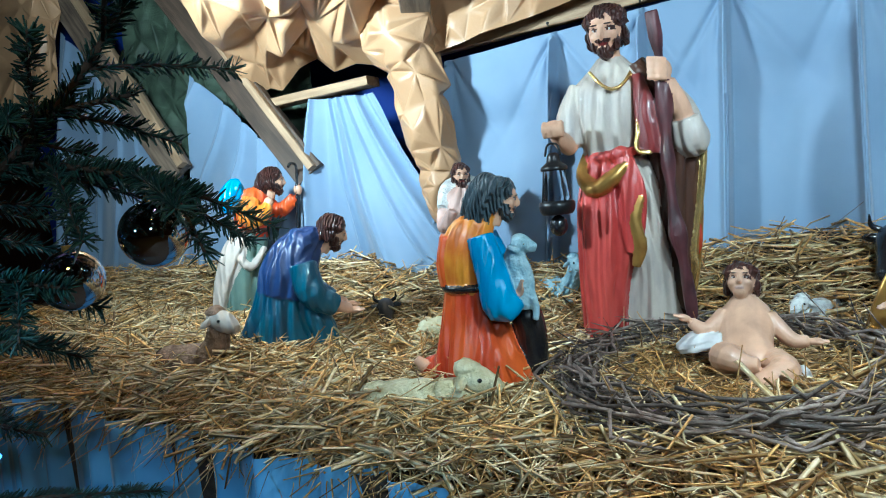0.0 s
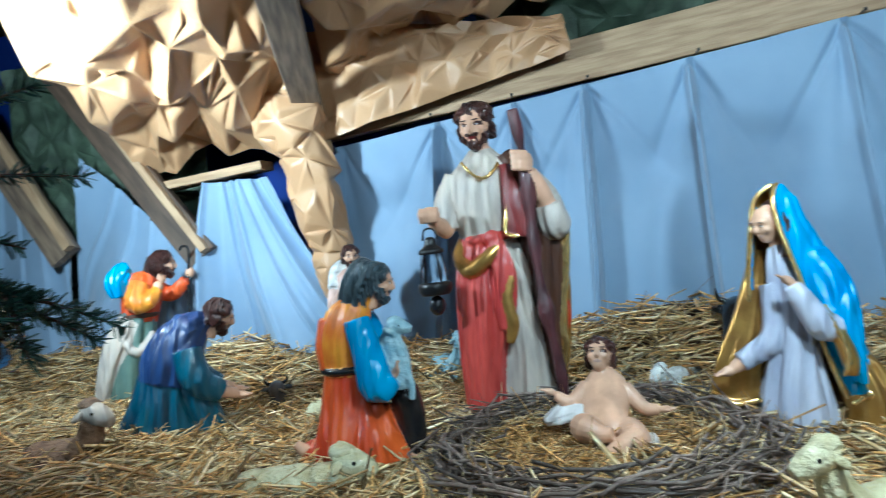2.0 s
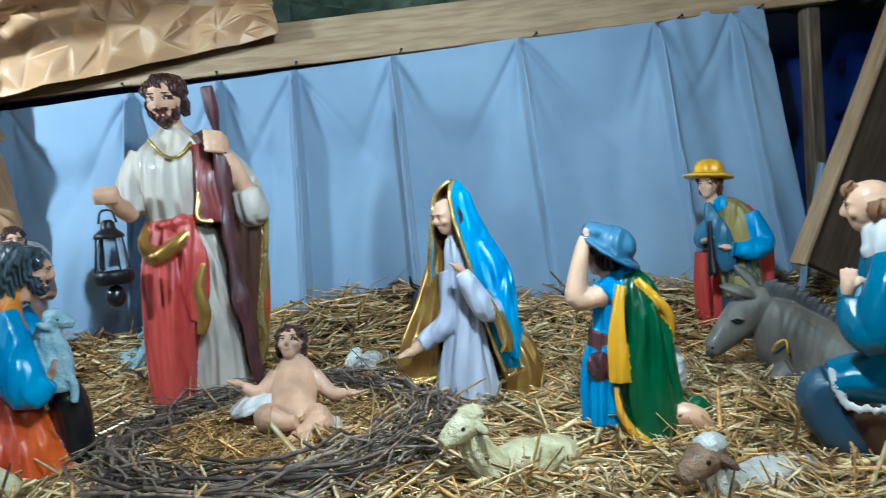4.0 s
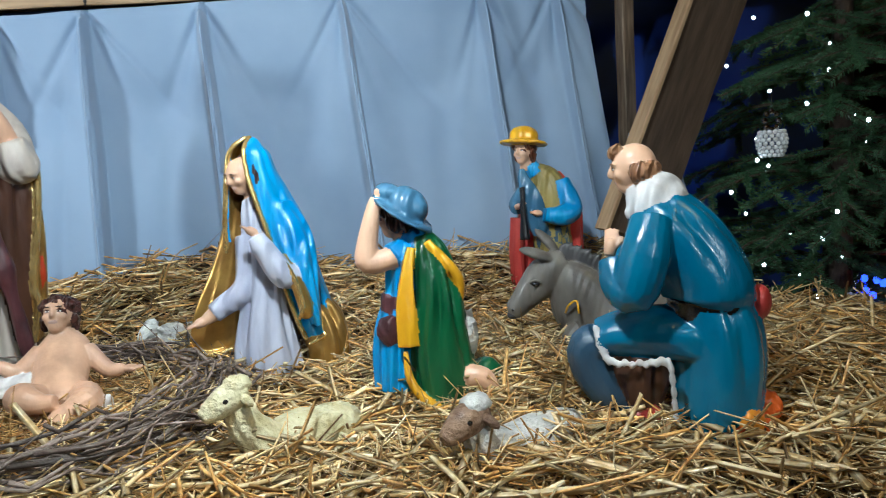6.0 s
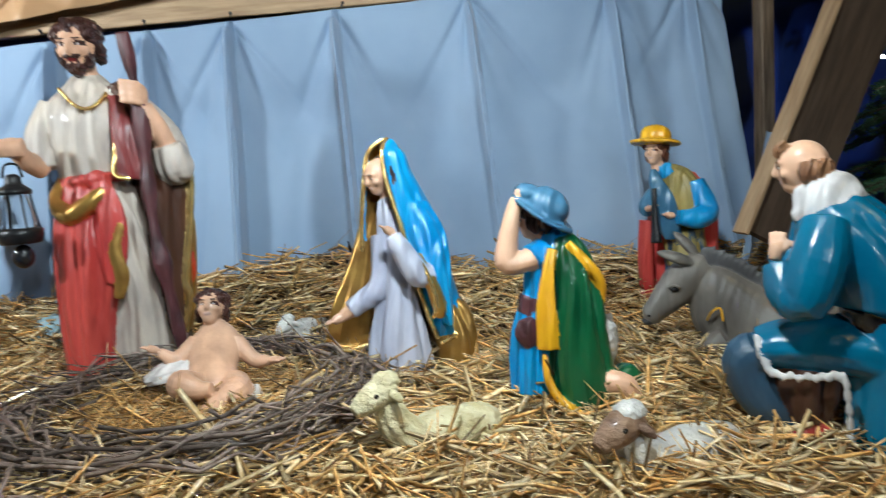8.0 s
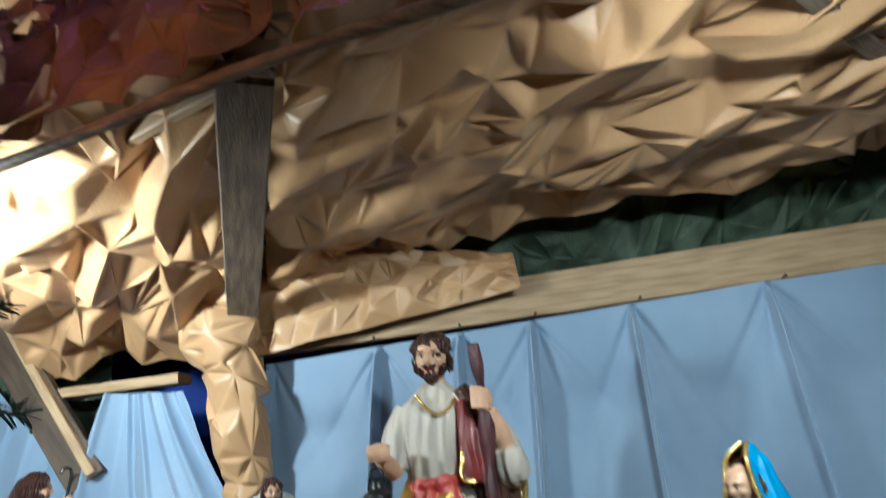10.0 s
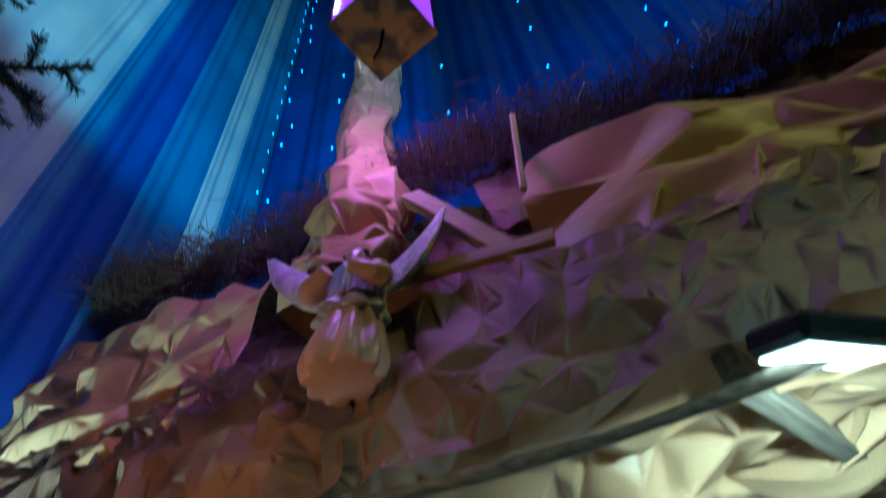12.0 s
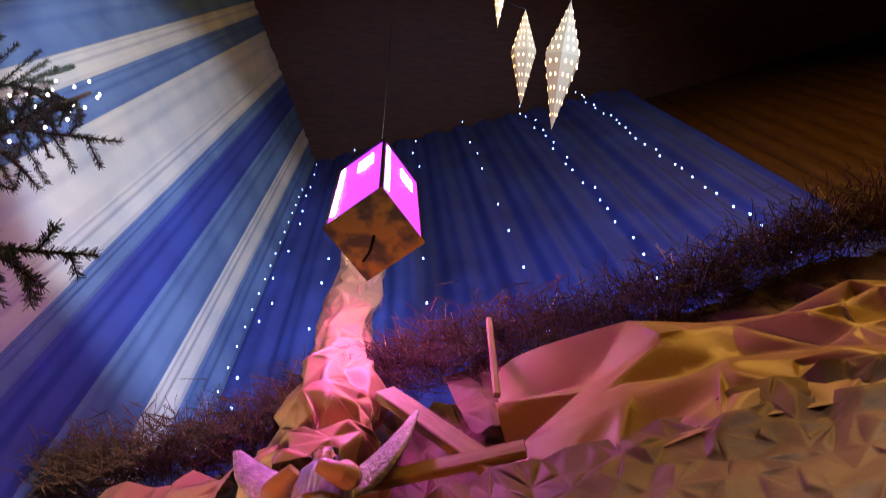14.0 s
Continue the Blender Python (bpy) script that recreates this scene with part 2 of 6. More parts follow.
def part(name, bm, material, parent, label="", smooth=False):
    me = bpy.data.meshes.new(name)
    bm.to_mesh(me)
    bm.free()
    me.materials.append(material)
    me.polygons.foreach_set("use_smooth", np.full(len(me.polygons), smooth))
    ob = new(name, me)
    ob.parent = parent
    if label:
        ob["label"] = label
    return ob


def thing(name, place, label, category, group="", turn=0.0):
    ob = new(name)
    ob.matrix_world = pose(*place, 0, 0, turn)
    return tagged(ob, label, category, group)


def catmull(points, steps):
    p = np.asarray(points, float)
    if len(p) < 3:
        t = np.linspace(0, 1, steps + 1)[:, None]
        return p[0] * (1 - t) + p[-1] * t
    q = np.vstack([2 * p[0] - p[1], p, 2 * p[-1] - p[-2]])
    out = []
    for i in range(1, len(q) - 2):
        for t in np.arange(steps) / steps:
            a, b, c, d = q[i - 1], q[i], q[i + 1], q[i + 2]
            out.append(0.5 * (2 * b + (c - a) * t + (2 * a - 5 * b + 4 * c - d) * t * t + (3 * b - a - 3 * c + d) * t ** 3))
    out.append(p[-1])
    return np.array(out)


class Sculpt:
    """Gathers lofts and balls with their paints into one mesh. Figures face -Y."""

    def __init__(self):
        self.v, self.f, self.i, self.mats = [], [], [], []
        self.cut, self.details = None, []

    def fine(self):
        """What follows keeps its own small shape and is not melted into the body."""
        self.cut = self.cut or (len(self.v), len(self.f))
        return self

    def slot(self, m):
        if m not in self.mats:
            self.mats.append(m)
        return self.mats.index(m)

    def loft(self, rings, m, n=24, fold=0.0, k=7, ref=(1, 0, 0), steps=4, arc=None, phase=0.0, lining=None, thick=0.01):
        """rings: (x, y, z, side radius, other radius). arc: degrees from, to, at the first ring and at the last, for a shell of that thickness, open on one side, with its lining."""
        r = catmull([tuple(q) for q in rings], steps)
        c, rad = r[:, :3], np.maximum(r[:, 3:5], 0.0015)
        tan = np.gradient(c, axis=0)
        tan /= np.linalg.norm(tan, axis=1)[:, None] + 1e-9
        s0, base = self.slot(m), len(self.v)
        n = max(n, 7 * k) if fold else n
        k = k + k % 2
        closed = arc is None
        th = np.linspace(0, 2 * math.pi, n, endpoint=False)
        for j in range(len(c)):
            s = np.array(ref, float)
            s -= s.dot(tan[j]) * tan[j]
            s /= np.linalg.norm(s) + 1e-9
            u = np.cross(tan[j], s)
            w = j / max(1, len(c) - 1)
            if not closed:
                th = np.radians(np.linspace(arc[0] + (arc[2] - arc[0]) * w, arc[1] + (arc[3] - arc[1]) * w, n))
            a1, a2 = k * th / 2 + phase + 1.1 * w + 0.45 * np.sin(2 * th + 3 * w) + 1.0 * w * np.sin(th + 2 * phase), (k + 4) * th / 2 + 1.7 * phase - 1.6 * w
            g = 1 + fold * (0.55 + 0.75 * np.sin(1.5 * np.abs(th - math.pi) + 2.2 * w + phase) ** 2) * (2.3 * np.abs(np.sin(a1)) ** 0.7 - 1.6 + (0.9 * np.abs(np.sin(a2)) ** 0.8 - 0.6) * (0 if not closed else 1))
            ring = [c[j] + q * (rad[j, 0] * math.cos(a) * s + rad[j, 1] * math.sin(a) * u) for a, q in zip(th, g)]
            if not closed:
                less = np.maximum(1 - thick / rad[j], 0.3)
                ring += [c[j] + q * (less[0] * rad[j, 0] * math.cos(a) * s + less[1] * rad[j, 1] * math.sin(a) * u) for a, q in zip(th[::-1], g[::-1])]
            self.v += ring
        rows, half = len(c), n
        s1 = self.slot(lining or m)
        n = n if closed else 2 * n
        for j in range(rows - 1):
            for a in range(n):
                b = (a + 1) % n
                self.f.append((base + j * n + a, base + j * n + b, base + (j + 1) * n + b, base + (j + 1) * n + a))
                self.i.append(s1 if not closed and a >= half else s0)
        if closed:
            self.f.append(tuple(base + a for a in reversed(range(n))))
            self.f.append(tuple(base + (rows - 1) * n + a for a in range(n)))
            self.i += [s0, s0]
        else:
            for row in (0, (rows - 1) * n):
                for a in range(half - 1):
                    self.f.append((base + row + a, base + row + a + 1, base + row + n - 2 - a, base + row + n - 1 - a))
                    self.i.append(s1)
        return self

    def tube(self, pts, radii, m, n=10, steps=4):
        if np.isscalar(radii):
            radii = [radii] * len(pts)
        ref = np.eye(3)[np.ptp(np.array(pts, float), axis=0).argmin()]
        return self.loft([(*p, q, q) for p, q in zip(pts, radii)], m, n, ref=ref, steps=steps)

    def ball(self, c, r, m, n=14, rot=(0, 0, 0), lump=0.0, seed=0):
        r = (r, r, r) if np.isscalar(r) else r
        e = Euler([radians(a) for a in rot]).to_matrix()
        base, s0, rows = len(self.v), self.slot(m), n // 2 + 1
        for j in range(rows + 1):
            ph = math.pi * j / rows
            for a in range(n):
                th = 2 * math.pi * a / n
                d = Vector((math.sin(ph) * math.cos(th), math.sin(ph) * math.sin(th), math.cos(ph)))
                q = 1 + lump * noise.noise(d * 3.2 + Vector((seed, seed * 0.7, 0)))
                p = e @ Vector((d.x * r[0] * q, d.y * r[1] * q, d.z * r[2] * q))
                self.v.append(np.array(c, float) + np.array(p))
        for j in range(rows):
            for a in range(n):
                b = (a + 1) % n
                self.f.append((base + j * n + a, base + (j + 1) * n + a, base + (j + 1) * n + b, base + j * n + b))
                self.i.append(s0)
        return self

    def head(self, c, r, skin, hair, tilt=0, turn=0, beard=True, cover="hair"):
        """A head of radius r, which looks to -Y turned by the degrees given, with nose, brow, ears, hair and beard."""
        e = Euler((radians(tilt), 0, radians(turn))).to_matrix()
        c = Vector(c)

        def at(x, y, z):
            return tuple(c + e @ Vector((x * r, y * r, z * r)))
        rot = (tilt, 0, turn)
        self.ball(at(0, 0.10, 0.12), (r * 0.78, r * 0.92, r * 0.92), skin, 20, rot)
        self.ball(at(0, -0.22, -0.10), (r * 0.66, r * 0.62, r * 0.80), skin, 18, rot)
        self.ball(at(0, -0.34, -0.62), (r * 0.42, r * 0.46, r * 0.42), skin, 14, rot)
        self.loft([(*at(0, -0.80, 0.26), r * 0.09, r * 0.10), (*at(0, -0.96, -0.10), r * 0.14, r * 0.13), (*at(0, -0.84, -0.22), r * 0.10, r * 0.06)], skin, 10)
        self.ball(at(0, -0.66, 0.34), (r * 0.52, r * 0.20, r * 0.12), skin, 12, rot)
        self.ball(at(0, -0.76, -0.46), (r * 0.22, r * 0.10, r * 0.09), DEEP_RED if beard else ROSE, 10, rot)
        for s in (-1, 1):
            self.ball(at(0.40 * s, -0.58, -0.16), (r * 0.24, r * 0.22, r * 0.22), skin, 12, rot)
            self.ball(at(0.76 * s, 0.06, -0.02), (r * 0.09, r * 0.16, r * 0.22), skin, 10, rot)
        if cover == "hair":
            self.ball(at(0, 0.24, 0.36), (r * 0.92, r * 0.96, r * 0.86), hair, 20, rot, lump=0.30, seed=3)
            for q in range(16):
                a = math.pi * (-0.06 + 1.12 * q / 15)
                self.ball(at(0.80 * math.cos(a), 0.14 + 0.72 * math.sin(a), -0.20 - 0.14 * (q % 3)), (r * 0.22, r * 0.22, r * 0.34), hair, 10, rot, 0.5, q)
            for q in range(9):
                a = math.pi * q / 8
                self.ball(at(0.74 * math.cos(a), -0.40 + 0.1 * (q % 2), 0.46 + 0.42 * math.sin(a)), (r * 0.24, r * 0.20, r * 0.18), hair, 10, rot, 0.5, q + 20)
        if beard:
            self.ball(at(0, -0.56, -0.84), (r * 0.42, r * 0.34, r * 0.36), hair, 14, rot, 0.55, 5)
            for s in (-1, 1):
                self.ball(at(0.50 * s, -0.32, -0.52), (r * 0.20, r * 0.32, r * 0.40), hair, 12, rot, 0.5, 7)
                self.ball(at(0.18 * s, -0.82, -0.36), (r * 0.20, r * 0.10, r * 0.07), hair, 10, rot)
        self.tube([at(0, 0.15, -0.6), at(0, 0.22, -1.5)], r * 0.46, skin, 14)
        self.details.append((c, r, rot, hair))
        return self

    def faces(self):
        """Eyes and brows of the heads, laid on last."""
        self.fine()
        for c, r, rot, hair in self.details:
            e = Euler([radians(a) for a in rot]).to_matrix()
            for s in (-1, 1):
                for x, y, z, size, m in ((0.29, -0.755, 0.12, (0.13, 0.05, 0.055), CLOTH_WHITE), (0.28, -0.795, 0.115, (0.055, 0.03, 0.055), BROWN), (0.29, -0.775, 0.185, (0.16, 0.06, 0.025), BROWN), (0.31, -0.81, 0.36, (0.20, 0.06, 0.035), hair)):
                    self.ball(tuple(c + e @ Vector((x * s * r, y * r, z * r))), tuple(q * r for q in size), m, 8, rot)
        return self

    def hand(self, c, way, r, skin, spread=0.35):
        """A palm with four fingers and a thumb, pointing along way."""
        w = Vector(way).normalized()
        s = w.cross(Vector((0, 0, 1)))
        s = s.normalized() if s.length > 0.1 else Vector((1, 0, 0))
        c = Vector(c)
        self.tube([tuple(c - w * r * 0.9), tuple(c), tuple(c + w * r * 0.8)], [r * 0.55, r * 0.72, r * 0.6], skin, 10)
        for q in range(4):
            o = s * (q - 1.5) * r * 0.36
            tip = c + w * r * (2.1 - 0.15 * abs(q - 1.4)) + o * (1 + spread)
            self.tube([tuple(c + w * r * 0.6 + o), tuple(c + w * r * 1.4 + o * 1.1 + Vector((0, 0, r * 0.06))), tuple(tip)], [r * 0.24, r * 0.22, r * 0.14], skin, 7, 3)
        self.tube([tuple(c + s * r * 0.5), tuple(c + s * r * 1.1 + w * r * 0.6), tuple(c + s * r * 1.15 + w * r * 1.2)], [r * 0.26, r * 0.23, r * 0.15], skin, 7, 3)
        return self

    def melt(self, voxel):
        """Melts the overlapping forms into one skin, as cast plaster is; each face keeps the paint of the form that it lies on."""
        nv, nf = self.cut or (len(self.v), len(self.f))
        me = bpy.data.meshes.new("cast")
        me.from_pydata([tuple(map(float, v)) for v in self.v[:nv]], [], [tuple(map(int, f)) for f in self.f[:nf]])
        bm = bmesh.new()
        bm.from_mesh(me)
        bmesh.ops.recalc_face_normals(bm, faces=bm.faces)
        bm.to_mesh(me)
        tree = BVHTree.FromBMesh(bm)
        bm.free()
        cast = new("cast", me)
        r = cast.modifiers.new("melt", "REMESH")
        r.mode, r.voxel_size = "VOXEL", voxel
        k = cast.modifiers.new("soften", "SMOOTH")
        k.factor, k.iterations = 0.5, 2
        skin = bpy.data.meshes.new_from_object(cast.evaluated_get(bpy.context.evaluated_depsgraph_get()))
        bpy.data.objects.remove(cast)
        v = [np.array(p.co) for p in skin.vertices]
        f = [tuple(p.vertices) for p in skin.polygons]
        i = [self.i[tree.find_nearest(p.center)[2]] for p in skin.polygons]
        own = len(v)
        v += list(self.v[nv:])
        f += [tuple(a - nv + own for a in q) for q in self.f[nf:]]
        i += self.i[nf:]
        self.v, self.f, self.i = v, f, i

    def done(self, name, place, turn, label, category, group="", scale=1.0, tilt=0.0, weld=0.0):
        self.faces()
        if weld:
            self.melt(weld)
        ob = mesh_object(name, np.array(self.v) * np.array(scale), self.f, self.mats, idx=self.i)
        ob.matrix_world = pose(*place, tilt, 0, turn)
        return tagged(ob, label, category, group)


def box(size, bevel=0.004):
    bm = bmesh.new()
    bmesh.ops.create_cube(bm, size=1.0)
    bmesh.ops.scale(bm, vec=size, verts=bm.verts)
    if bevel:
        bmesh.ops.bevel(bm, geom=list(bm.edges), offset=bevel, segments=1, affect="EDGES")
    return bm


def board(name, a, b, width, thick, material, up=(0, 0, 1), parent=None, label="", category="", bow=0.004):
    """A sawn board from a to b, its width along up."""
    a, b = Vector(a), Vector(b)
    x = (b - a).normalized()
    z = (Vector(up) - x * x.dot(Vector(up))).normalized()
    y = z.cross(x)
    length = (b - a).length
    bm = bmesh.new()
    steps = max(2, int(length / 0.12))
    rows = []
    for i in range(steps + 1):
        t = i / steps
        dx = (t - 0.5) * length
        o = bow * noise.noise(Vector((t * 5, length, width * 31)))
        rows.append([bm.verts.new((dx, sy * thick / 2 + o, sz * width / 2 * (1 + 0.03 * noise.noise(Vector((t * 9, sz * 5, length)))))) for sy, sz in ((-1, -1), (1, -1), (1, 1), (-1, 1))])
    for p, q in zip(rows, rows[1:]):
        for j in range(4):
            bm.faces.new((p[j], p[(j + 1) % 4], q[(j + 1) % 4], q[j]))
    bm.faces.new(rows[0][::-1])
    bm.faces.new(rows[-1])
    bmesh.ops.recalc_face_normals(bm, faces=bm.faces)
    long_edges = [e for e in bm.edges if abs((e.verts[0].co - e.verts[1].co).x) > 1e-4]
    bmesh.ops.bevel(bm, geom=long_edges, offset=min(0.004, thick * 0.2), segments=1, affect="EDGES")
    m = Matrix((x, y, z)).transposed().to_4x4()
    m.translation = (a + b) / 2
    ob = part(name, bm, material, parent, label)
    ob.matrix_world = m
    if category:
        tagged(ob, label, category)
    return ob


def crease(ob, angle=0.42):
    """Rounds the sheet between its folds and keeps the strong folds crisp."""
    bm = bmesh.new()
    bm.from_mesh(ob.data)
    crisp = bm.edges.layers.float.new("crease_edge")
    for e in bm.edges:
        bend = e.calc_face_angle(0.0)
        e[crisp] = 0.0 if bend < angle else min(0.9, 0.45 + 0.5 * bend)
    bm.to_mesh(ob.data)
    bm.free()
    k = ob.modifiers.new("bend", "SUBSURF")
    k.levels = k.render_levels = 2
    return ob


def crumple(wide, high, cell, seed):
    """A crumpled sheet: points in metres, their heights from -1 to 1 and triangles; irregular facets with smaller ones inside them."""
    g = np.random.default_rng(seed)

    def scatter(cu, cv, jitter):
        nu, nv = max(2, round(wide / cu)), max(2, round(high / cv))
        x, y = np.meshgrid(np.linspace(0, 1, nu + 1), np.linspace(0, 1, nv + 1))
        x, y = x + 0.5 / nu * (np.arange(nv + 1) % 2)[:, None] * (x < 0.999) * (x > 0.001), y + 0 * x
        jx, jy = g.uniform(-jitter, jitter, x.shape) / nu, g.uniform(-jitter, jitter, x.shape) / nv
        rim = (x > 0.001) & (x < 0.999) & (y > 0.001) & (y < 0.999)
        return np.stack([(x + jx * rim).ravel() * wide, (y + jy * rim).ravel() * high], 1)

    def net(p, edges):
        q, e, f = delaunay_2d_cdt([Vector(a) for a in p], edges, [], 0, 1e-5)[:3]
        return np.array([tuple(a) for a in q]), [tuple(a) for a in e], np.array([a for a in f if len(a) == 3])

    p, edges, f = net(scatter(cell[0], cell[1], 0.42), [])
    h = g.uniform(-1, 1, len(p))
    for share, size in ((0.5, 0.42),):
        more = scatter(cell[0] * share, cell[1] * share, 0.46)
        a, b, c = p[f[:, 0]], p[f[:, 1]], p[f[:, 2]]
        det = (b[:, 1] - c[:, 1]) * (a[:, 0] - c[:, 0]) + (c[:, 0] - b[:, 0]) * (a[:, 1] - c[:, 1])
        x, y = more[:, :1], more[:, 1:]
        w0 = ((b[:, 1] - c[:, 1]) * (x - c[:, 0]) + (c[:, 0] - b[:, 0]) * (y - c[:, 1])) / det
        w1 = ((c[:, 1] - a[:, 1]) * (x - c[:, 0]) + (a[:, 0] - c[:, 0]) * (y - c[:, 1])) / det
        least = np.minimum(np.minimum(w0, w1), 1 - w0 - w1)
        t = least.argmax(1)
        r = np.arange(len(more))
        k = np.clip(least[r, t], 0, 1)
        hm = h[f[t, 0]] * w0[r, t] + h[f[t, 1]] * w1[r, t] + h[f[t, 2]] * (1 - w0 - w1)[r, t]
        keep = k > 0.06
        hm = hm + size * g.uniform(-1, 1, len(more))
        p, h = np.vstack([p, more[keep]]), np.concatenate([h, hm[keep]])
        n = len(p)
        q, edges, f = net(p, edges)
        if len(q) != n:
            near = np.array([((p - a) ** 2).sum(1).argmin() for a in q])
            h, p = h[near], q
    return p, h, f


def sheet(name, corners, nu, nv, shape, material, parent=None, label="", category="", smooth=True, thick=0.0, ragged=0.0, kind=""):
    """A cloth or paper patch between four corners (bottom left, bottom right, top right, top left); shape(u, v) in metres off its plane."""
    c = np.array(corners, float)
    u, v = np.meshgrid(np.linspace(0, 1, nu), np.linspace(0, 1, nv))
    u, v = u.ravel(), v.ravel()
    nrm = np.cross(c[1] - c[0], c[3] - c[0])
    nrm /= np.linalg.norm(nrm)
    uu, vv = u.copy(), v.copy()
    if ragged:
        e = np.array([noise.noise(Vector((a * 9, b * 9, 4.2 + ragged))) for a, b in zip(u, v)])
        e2 = np.array([noise.noise(Vector((a * 9 + 20, b * 9, 1.2 + ragged))) for a, b in zip(u, v)])
        uu, vv = u + ragged * e, v + ragged * e2
    p = ((1 - uu) * (1 - vv))[:, None] * c[0] + (uu * (1 - vv))[:, None] * c[1] + (uu * vv)[:, None] * c[2] + ((1 - uu) * vv)[:, None] * c[3]
    p = p + shape(u, v)[:, None] * nrm
    f = []
    for j in range(nv - 1):
        for i in range(nu - 1):
            a = j * nu + i
            f.append((a, a + 1, a + nu + 1, a + nu))
    ob = mesh_object(name, p, f, material, parent, label, smooth)
    if thick:
        s = ob.modifiers.new("thickness", "SOLIDIFY")
        s.thickness = thick
    if category or kind:
        tagged(ob, label, category, kind=kind)
    return ob


def paper(name, corners, amp, seed, material, label, parent=None, cell=(0.085, 0.13), category="paper", slant=0.5):
    """A crumpled sheet between four corners, its folds about a cell long and wide."""
    c = np.array(corners, float)
    wide, high = np.linalg.norm(c[1] - c[0]), np.linalg.norm(c[3] - c[0])
    q, h, f = crumple(wide, high, cell, seed)
    q = q + np.stack([0.10 * np.sin(slant + 3.1 * q[:, 1]) * np.sin(math.pi * q[:, 0] / wide), 0.07 * np.sin(2.3 * q[:, 0] + seed) * np.sin(math.pi * q[:, 1] / high)], 1)
    u, v = q[:, 0] / wide, q[:, 1] / high
    nrm = np.cross(c[1] - c[0], c[3] - c[0])
    nrm /= np.linalg.norm(nrm)
    sag = 0.5 * (np.sin(2.3 * u * wide / 0.6 + seed) + np.sin(1.9 * v * high / 0.6 + 2 * seed))
    p = ((1 - u) * (1 - v))[:, None] * c[0] + (u * (1 - v))[:, None] * c[1] + (u * v)[:, None] * c[2] + ((1 - u) * v)[:, None] * c[3]
    p = p + (amp * (0.40 * min(cell) * h + 0.02 * sag))[:, None] * nrm
    ob = mesh_object(name, p, f, material, parent, label, smooth=True)
    crease(ob)
    return ob if parent else tagged(ob, label, category)


def strands(name, starts, ways, lengths, widths, bends, material, label="", category="", parent=None, kind="stuff", flat=0.35):
    """Many thin stalks in one mesh: each a bent flat prism of two segments."""
    n = len(starts)
    ways = ways / np.linalg.norm(ways, axis=1)[:, None]
    side = np.cross(ways, rng.normal(size=(n, 3)))
    side /= np.linalg.norm(side, axis=1)[:, None] + 1e-9
    up = np.cross(ways, side)
    v = np.zeros((n, 9, 3))
    for j, t in enumerate((0.0, 0.5, 1.0)):
        c = starts + ways * (lengths * t)[:, None] + up * (bends * lengths * 4 * t * (1 - t))[:, None]
        w = widths * (1.0 if j < 2 else 0.7)
        v[:, j * 3] = c + side * (w / 2)[:, None]
        v[:, j * 3 + 1] = c - side * (w / 2)[:, None]
        v[:, j * 3 + 2] = c + up * (w * flat)[:, None]
    base = (np.arange(n) * 9)[:, None]
    quads = []
    for j in (0, 3):
        for a in range(3):
            b = (a + 1) % 3
            quads.append(base + np.array([[j + a, j + b, j + 3 + b, j + 3 + a]]))
    quads = np.concatenate(quads)
    me = bpy.data.meshes.new(name)
    me.vertices.add(n * 9)
    me.vertices.foreach_set("co", v.ravel())
    me.loops.add(len(quads) * 4)
    me.loops.foreach_set("vertex_index", quads.ravel().astype(np.int32))
    me.polygons.add(len(quads))
    me.polygons.foreach_set("loop_start", (np.arange(len(quads)) * 4).astype(np.int32))
    me.materials.append(material)
    me.update(calc_edges=True)
    ob = new(name, me)
    if parent:
        ob.parent = parent
    return tagged(ob, label, category, kind=kind)


# ---- the stage ----


def wall_y(x):
    return 2.68 - 0.26 * x


def edge_y(x):
    return 1.18 - 0.37 * x


def smooth(t):
    t = np.clip(t, 0, 1)
    return t * t * (3 - 2 * t)


def ground_z(x, y):
    x, y = np.asarray(x, float), np.asarray(y, float)
    back = smooth(1 - (wall_y(x) - y) / 0.55) * (1 + 0.45 * np.exp(-((x - 0.95) / 0.5) ** 2))
    left = smooth((-x - 0.25) / 0.7) * smooth((y - edge_y(x)) / 0.35)
    bump = 0.018 * np.sin(5.1 * x + 2 * y) * np.cos(4.3 * y - 1.7 * x) + 0.012 * np.sin(11 * x) * np.cos(9 * y)
    front = smooth(1 - (y - edge_y(x)) / 0.14)
    return 0.815 + 0.175 * back + 0.05 * left + bump - 0.035 * front


XS = np.linspace(-2.9, 2.75, 150)


def platform():
    bm = bmesh.new()
    cs = [(-2.9, edge_y(-2.9)), (2.75, edge_y(2.75)), (2.75, wall_y(2.75)), (-2.9, wall_y(-2.9))]
    low = [bm.verts.new((x, y, 0)) for x, y in cs]
    top = [bm.verts.new((x, y, 0.78)) for x, y in cs]
    bm.faces.new(low[::-1])
    bm.faces.new(top)
    for i in range(4):
        bm.faces.new((low[i], low[(i + 1) % 4], top[(i + 1) % 4], top[i]))
    return tagged(part("stage_platform", bm, WOOD_DARK, None), "dark wooden platform under the straw", "platform", kind="structure")


platform()


